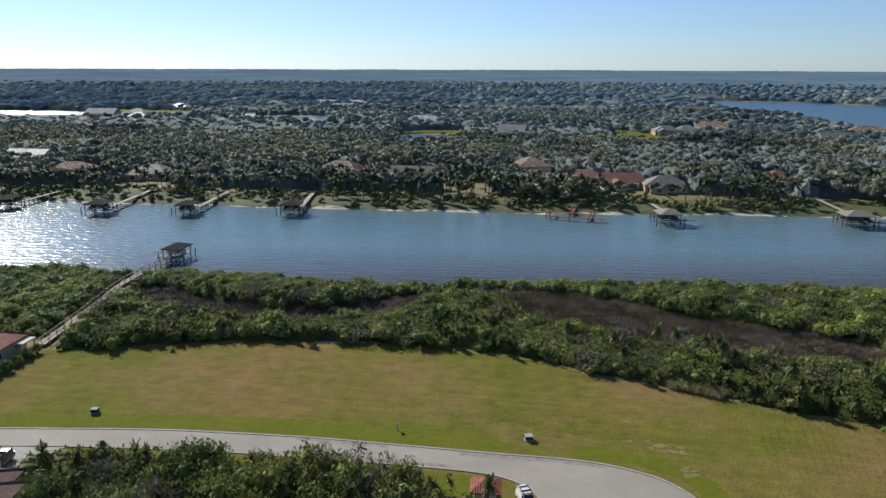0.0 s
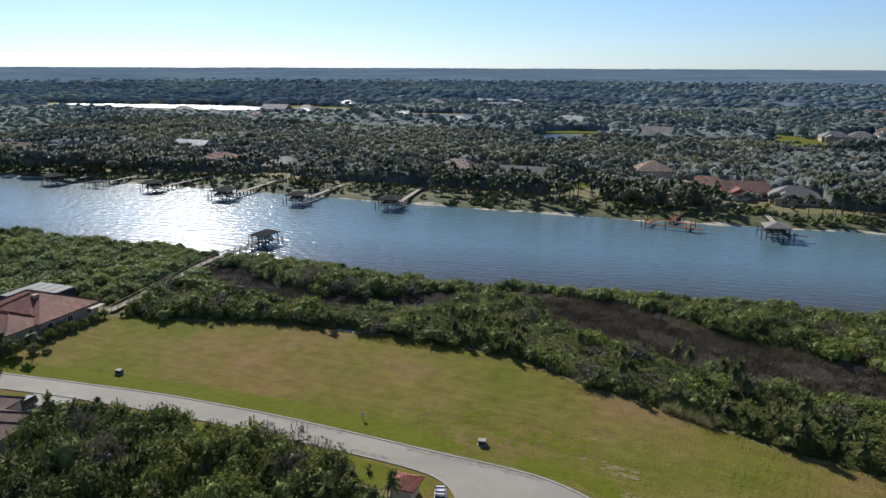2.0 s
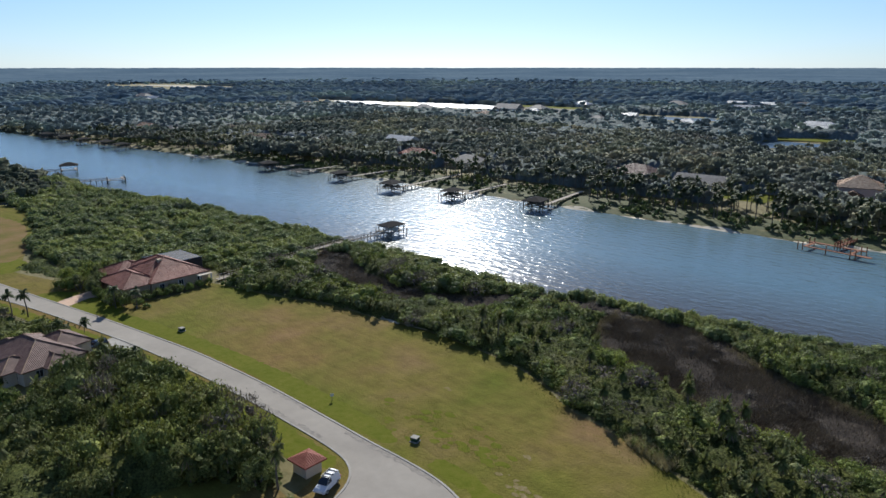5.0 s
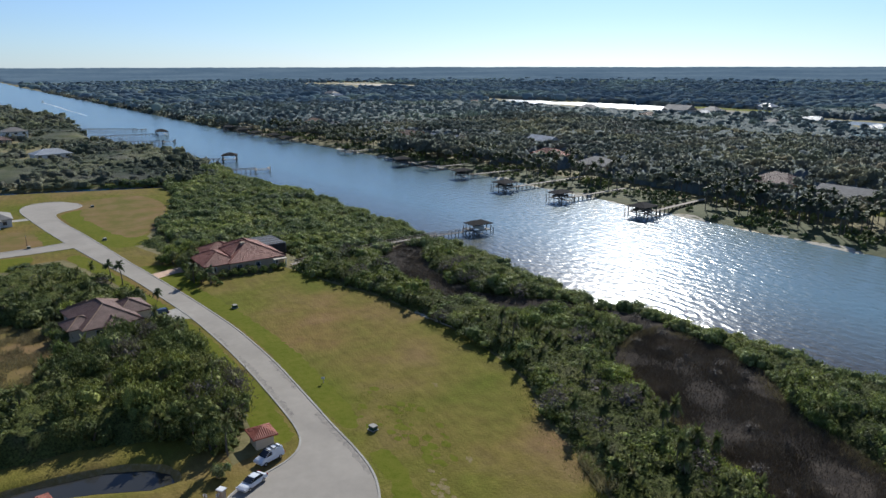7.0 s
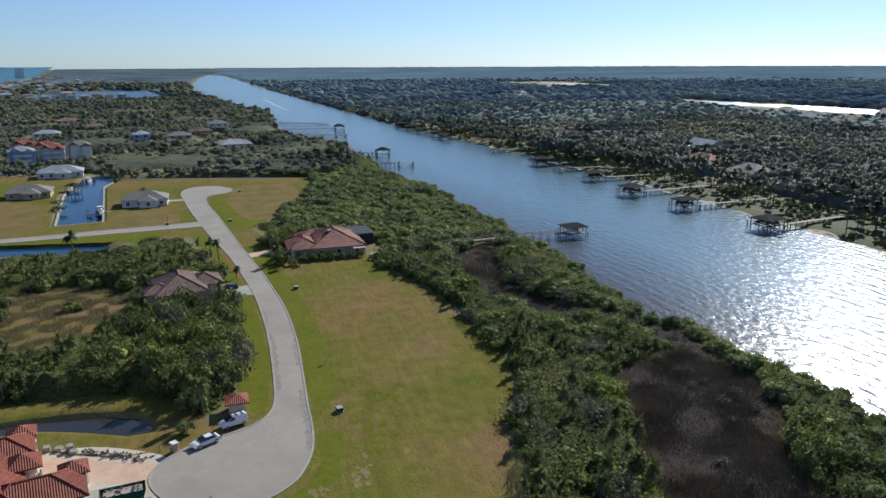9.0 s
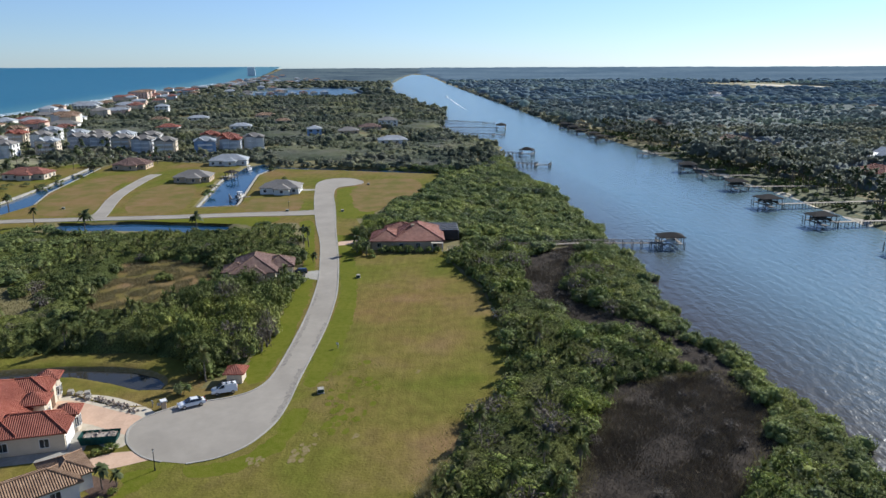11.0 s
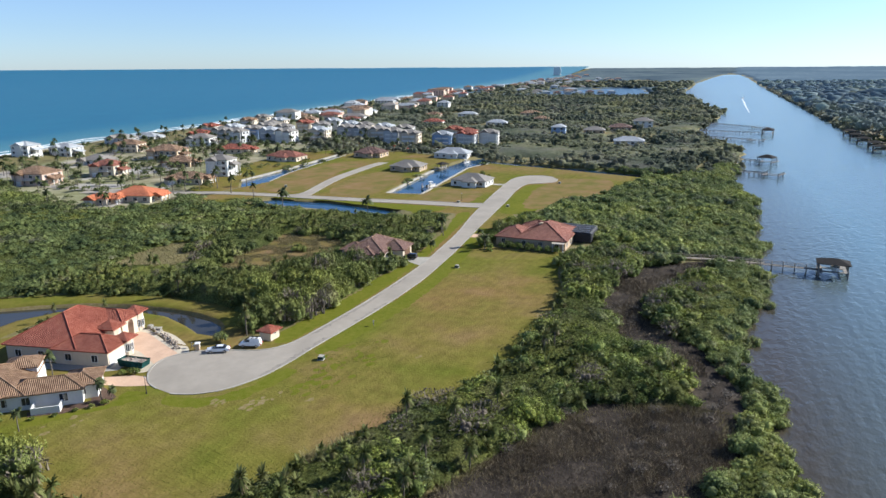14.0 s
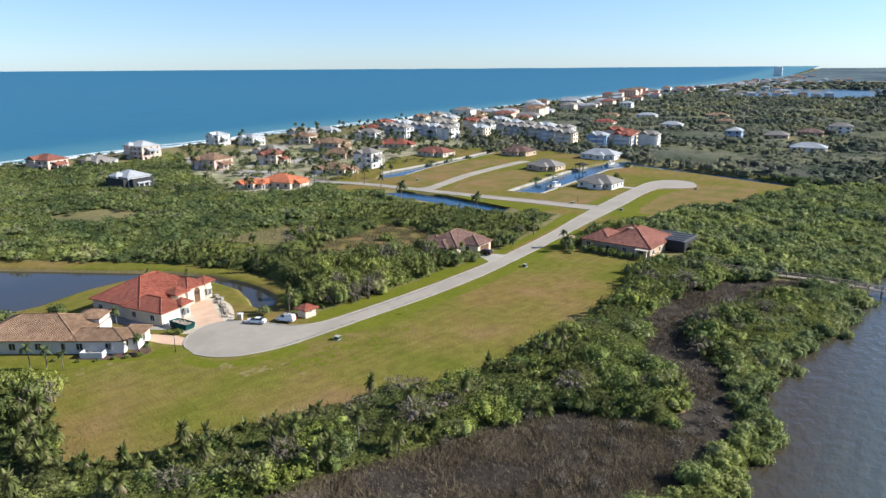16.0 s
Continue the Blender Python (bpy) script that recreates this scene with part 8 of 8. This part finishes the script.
for a, b in zip(x[k], y[k]):
    palm(a, b, rng.uniform(2.6, 4.4), rng, "sabal palm with hanging dead fronds among shrubs", "palms in the thicket", rng.uniform(0.9, 1.25), FAN_CROWNS)
# fan palms whose heads stand out of the thickets
def fans(x0, x1, y0, y1, step, z0, z1, keep, label):
    x, y = scatter(x0, x1, y0, y1, step, rng, 0.7)
    k = keep(x, y)
    x, y = x[k], y[k]
    P = np.stack([x, y, ground_z(x, y) + rng.uniform(z0, z1, len(x))], -1)
    q = rng.uniform(0.6, 1.15, len(x))
    stuff("palmetto_heads", lay(HEAD_VARS, P, q, q * rng.uniform(0.8, 1.2, len(x)), rng), M_FAN, label, "palmettos")


fans(-100, 98, 66, 178, 3.1, 1.5, 3.1, lambda x, y: river_side(x, y) & ((y > 100) | (x > 52)) & (shores(x, y)[0] > 12) & (patch_noise(x, y, 0.12, 4) > 0.46), "fan palm heads standing out of the riverside thicket")
fans(-120, 60, 8, 97, 4.6, 2.6, 4.4, lambda x, y: land_side(x, y) & (patch_noise(x, y, 0.09, 9) > 0.4), "fan palm heads standing out of the wood")


def palm_stand(x, y, h, label, size=1.3):
    """Many palms far off: their crowns and their trunks."""
    z = ground_z(x, y)
    stuff("palm_crowns", lay(PALM_VARS, np.stack([x, y, z + h], -1), np.full(len(x), size), np.full(len(x), size), rng), M_PALM, "crowns of " + label, "palm trees")
    ring_ = np.array([(math.cos(a), math.sin(a)) for a in np.arange(5) * 2 * math.pi / 5])
    V = np.zeros((len(x), 10, 3))
    V[:, :5, :2] = np.stack([x, y], -1)[:, None] + 0.2 * ring_
    V[:, 5:, :2] = np.stack([x, y], -1)[:, None] + 0.14 * ring_
    V[:, :, 2] = z[:, None] - 0.2
    V[:, 5:, 2] = (z + h)[:, None]
    q = np.array([(j, (j + 1) % 5, 5 + (j + 1) % 5, 5 + j) for j in range(5)])
    stuff("palm_trunks", (V.reshape(-1, 3), (q[None] + (np.arange(len(x)) * 10)[:, None, None]).reshape(-1, 4)), M_BARK, "trunks of " + label, "palm trees")


x, y = scatter(-540, -60, -330, -75, 13.0, rng, 0.7)
k = inside(x, y, TOWN) & (shores(x, y)[2] > 42) & (patch_noise(x, y, 0.06, 2) > 0.42)
for hx, hy, q in FREE_SPOTS:
    k &= np.hypot(x - hx, y - hy) > q * 0.6
palm_stand(x[k], y[k], rng.uniform(5, 9, k.sum()), "palms among the beach houses")
# rows of palms on the far bank
x, y = scatter(-560, 180, 235, 372, 6.0, rng)
_, far, _ = shores(x, y)
k = (far > 15) & (far < np.where(x < -240, 45, 75)) & (rng.random(len(x)) < np.where(far < 52, 0.75, 0.4)) & (patch_noise(x, y, 0.05, 5) > 0.28)
for cx, cy, rx, ry in FAR_GAPS:
    k &= ((x - cx) / (rx * 0.9)) ** 2 + ((y - cy) / (ry * 0.9)) ** 2 > 1
for ln in DOCK_LINES:
    k &= away(x, y, ln, False) > 4.0
x, y = x[k], y[k]
palm_stand(x, y, rng.uniform(6.5, 11.0, len(x)), "tall sabal palms on the far bank", 1.35)
# low growth on the far bank
x, y = scatter(-560, 180, 225, 340, 3.2, rng)
_, far, _ = shores(x, y)
k = np.all([away(x, y, ln, False) > 4.0 for ln in DOCK_LINES], 0) & (far > 5) & (far < 40) & (rng.random(len(x)) < np.clip(3 * (patch_noise(x, y, 0.11, 3) - 0.38), 0.05, 0.9))
x, y = x[k], y[k]
r = rng.uniform(0.9, 2.1, len(x))
plant("bank_shrubs", x, y, r, r * rng.uniform(0.7, 1.1, len(x)), VAR_FAR, M_SCRUB, "low green shrubs on the far bank", "shrubs", rng)

x, y = scatter(-1800, -560, 40, 260, 6.5, rng)
_, far, _ = shores(x, y)
k = (far > 0.5) & (far < 22)
x, y = x[k], y[k]
r = rng.uniform(2.6, 4.6, len(x))
plant("bank_shrubs", x, y, r, r * rng.uniform(0.6, 1.0, len(x)), VAR_LOW, M_HAZE_WOODS, "dark growth along the far bank upriver", "shrubs", rng)

# ---- grasses ----
def blades(x, y, h, w, rng, lean=0.35):
    """Tufts of standing blades, one bent leaf each."""
    a = rng.random(len(x)) * 2 * math.pi
    dx, dy = np.cos(a), np.sin(a)
    z = ground_z(x, y)
    o = rng.uniform(-lean, lean, (len(x), 2)) * h[:, None]
    V = np.stack([np.stack([x - dx * w, y - dy * w, z], -1), np.stack([x + dx * w, y + dy * w, z], -1), np.stack([x + o[:, 0], y + o[:, 1], z + h], -1)], 1)
    return V.reshape(-1, 3), None, np.arange(len(x) * 3).reshape(-1, 3)


def grass(name, poly, step, h, w, mat, label, keep=None, lean=0.8):
    xs_, ys_ = [p[0] for p in poly], [p[1] for p in poly]
    x, y = scatter(min(xs_), max(xs_), min(ys_), max(ys_), step, rng, 0.9)
    k = inside(x, y, poly)
    if keep is not None:
        k &= rng.random(len(x)) < keep(x, y)
    x, y = x[k], y[k]
    hh = rng.uniform(h[0], h[1], len(x))
    stuff(name, blades(x, y, hh, rng.uniform(0.6, 1.3, len(x)) * w, rng, lean), mat, label, "grass")


grass("marsh_grass", MARSH, 0.125, (0.3, 0.8), 0.038, M_REED, "dead brown marsh grass", lambda x, y: np.clip(3.0 * patch_noise(x, y, 0.22) - 0.65, 0.1, 1))
grass("marsh_grass", MARSH, 0.2, (0.5, 1.15), 0.045, M_STRAW, "taller tan grass round the edge of the marsh", lambda x, y: np.clip(1.0 - away(x, y, MARSH) / 3.5, 0, 1) * np.clip(3 * patch_noise(x, y, 0.25, 7) - 0.8, 0, 1))
grass("marsh_grass", MARSH_B, 0.2, (0.25, 0.65), 0.06, M_REED, "dead brown marsh grass", lambda x, y: np.clip(2.2 * patch_noise(x, y, 0.2) - 0.45, 0.12, 1))
grass("marsh_grass", DEAD_GROUND, 0.4, (0.3, 0.9), 0.10, M_REED, "dead brown marsh grass between shrubs")
grass("straw_grass", [(-78, -14), (-26, -14), (-26, 22), (-78, 22)], 0.5, (0.15, 0.5), 0.12, M_STRAW, "straw-coloured grass in an opening of the scrub", lambda x, y: 1.0 * ~land_side(x, y))
grass("straw_grass", CLEARING, 0.2, (0.25, 0.95), 0.06, M_STRAW, "tall straw-coloured grass in the clearing", lambda x, y: np.clip(3.2 * patch_noise(x, y, 0.5, 6) - 0.9, 0.05, 1))
grass("tall_grass", [(21, 129.5), (26, 128.5), (31, 126), (30, 123.5), (25, 125.5), (21, 127)], 0.16, (0.8, 2.0), 0.06, M_REEDPALE, "tall straw grass at the lawn's edge")

def near_patch(x, y):
    q = ((x + 3) / 17) ** 2 + ((y - 109) / 7) ** 2
    return np.clip(1.25 - q, 0, 1) * np.clip(3 * (patch_noise(x, y, 0.7, 3) - 0.35), 0, 1)


grass("grass_tufts", [(-22, 101), (16, 101), (16, 117), (-22, 117)], 0.2, (0.06, 0.2), 0.05, M_TUFT, "greener uncut grass tufts in the mown grass", near_patch)
grass("grass_rows", [(45, 86), (33, 101), (33, 114), (46, 119), (53, 117), (51, 100)], 0.2, (0.06, 0.17), 0.05, M_TUFT, "faint rows of greener grass on old furrows", lambda x, y: 0.8 * (np.sin(2 * math.pi * (x - 0.13 * y) / 1.35) > 0.45) * np.clip(2.5 * patch_noise(x, y, 0.15, 2) - 0.5, 0, 1))
LAWN_P = smooth_line(LAWN, 2, True)
grass("grass_tufts", LAWN_P, 0.34, (0.12, 0.42), 0.06, M_TUFT, "uncut grass along the edge of the lawn", lambda x, y: (y > 104) * np.clip(1.0 - away(x, y, LAWN_P) / 4.5, 0, 1) * np.clip(2.5 * patch_noise(x, y, 0.3, 5) - 0.3, 0.1, 1))

# the bare trees that lean towards the road
for i, (x, y, r, h) in enumerate(((-27, 87.6, 3.0, 5.6), (-31.5, 86.4, 2.6, 5.0), (-22.5, 87.2, 2.4, 4.6))):
    single("bare_tree", x, y, r, h, DEAD_MESHES[i % 3], TRUNKS[i % 3], "crown", "trunk", "grey leafless tree at the wood's edge beside the road", "tree", "bare trees", rng)
# planted shrubs and trees round the houses
for i, (x, y, r, h) in enumerate(((-243, 38.5, 1.8, 4.2), (-232, 47, 1.7, 3.8), (-104, 98, 2.6, 4.2), (-107, 96, 2.4, 4.0), (-101.5, 100.5, 1.6, 2.2), (-99, 101.5, 1.2, 1.2), (-112, 97.2, 2.0, 3.4), (-127, 95, 3.4, 5.0), (-131, 98, 3.2, 5.0), (-135, 95, 3.0, 4.4), (-130, 92, 2.4, 3.2), (-104.6, 104, 1.4, 2.2), (-104.8, 107, 1.5, 2.4), (-105, 110, 1.4, 2.1), (-105.2, 113, 1.6, 2.4), (-105.4, 116, 1.4, 2.2), (-105.6, 119, 1.5, 2.3), (-105.8, 122, 1.4, 2.1), (-2.0, 78.2, 1.7, 2.4), (-124, 99, 3.0, 5.2), (-120, 96.5, 2.6, 4.4), (-133, 101, 3.4, 5.6), (-136, 106, 3.2, 5.2), (-116, 96, 2.0, 3.0), (-107, 105, 1.6, 2.4), (-106.8, 108.5, 1.5, 2.2), (-107, 112, 1.6, 2.4), (-62.5, 71, 2.6, 4.0), (-60, 66, 2.8, 4.4), (-63, 61, 2.6, 4.0), (-73, 61, 2.6, 3.6), (-80, 60, 2.4, 3.4), (-92, 70, 2.6, 4.2), (-94, 76, 2.6, 4.0), (-91, 64, 2.6, 4.0), (17.8, 74.6, 1.2, 1.4), (19.2, 72.8, 1.0, 1.0), (31.5, 79.6, 0.7, 0.8), (33.6, 78.2, 0.6, 0.7), (36.4, 76.6, 0.6, 0.7), (39, 74.2, 0.7, 0.7), (29.5, 80.5, 0.9, 0.9), (42, 70, 0.7, 0.7), (-66, 80, 2.0, 2.6), (-64, 77, 2.2, 3.0), (-90.5, 79.5, 2.0, 3.0))):
    single("planted_shrub", x, y, r, h, SHRUB_MESHES[i % 8], STEMS[i % 3], "foliage", "stem", "green planted shrub beside a house", "shrub", "planted shrubs", rng)

# clumps of greener weeds and bare sandy places in the mown grass
wr = random.Random(5)
for i in range(46):
    a, q = wr.uniform(0, 2 * math.pi), wr.random() ** 0.6
    cx, cy, rr = -3 + 15 * q * math.cos(a), 109 + 5.5 * q * math.sin(a), wr.uniform(0.3, 0.9)
    sheet("weeds", ragged([(cx + rr * math.cos(u) * 1.5, cy + rr * math.sin(u)) for u in np.arange(7) * 2 * math.pi / 7], rr * 0.35, 0.4, i), 0.044 + 0.001 * (i % 9), M_GREEN, "greener low weeds in the mown grass")
for cx, cy, rx, ry, n_ in ((18.4, 104.4, 3.4, 1.2, 15), (21.2, 98.4, 2.0, 2.2, 11), (13.5, 106.0, 2.6, 0.8, 6), (38, 79.6, 7.0, 2.0, 12), (-13, 121, 0.9, 0.5, 3), (12.5, 112.5, 1.0, 0.6, 3)):
    for i in range(n_):
        px_, py_, rr = cx + wr.gauss(0, 0.5) * rx, cy + wr.gauss(0, 0.5) * ry, wr.uniform(0.12, 0.5)
        sheet("bare_soil", ragged([(px_ + rr * 1.7 * math.cos(u), py_ + rr * math.sin(u)) for u in np.arange(9) * 2 * math.pi / 9], rr * 0.35, 0.25, i + 3), 0.05 + 0.0015 * i, M_BARE, "bare sandy soil in the mown grass")
sheet("sand_patch", ragged([(-52, 137.2), (-45, 138.2), (-38, 139.8), (-38, 141.2), (-46, 140.4), (-53, 139.2)], 0.4, 0.9), 0.05, M_SAND, "pale bare sand at the lawn's edge")
sheet("sand_patch", ragged([(66, 153), (73, 156), (76, 165), (70, 168), (67, 160)], 0.5, 1.2), 0.07, M_SAND, "pale bare sand in the marsh")

# dead brush standing in the marsh
x, y = scatter(-114, 70, 142, 184, 3.4, rng)
k = (marshy(x, y) | inside(x, y, DEAD_GROUND)) & (rng.random(len(x)) < np.clip(2.5 * (patch_noise(x, y, 0.12, 8) - 0.5), 0.015, 0.5))
x, y = x[k], y[k]
for i in range(len(x)):
    single("dead_bush", x[i], y[i], rng.uniform(0.9, 1.9), rng.uniform(0.8, 1.5), DEAD_MESHES[i % 3], STEMS[i % 3], "crown", "stem", "grey dead bush in the brown marsh", "shrub", "dead bushes", rng)
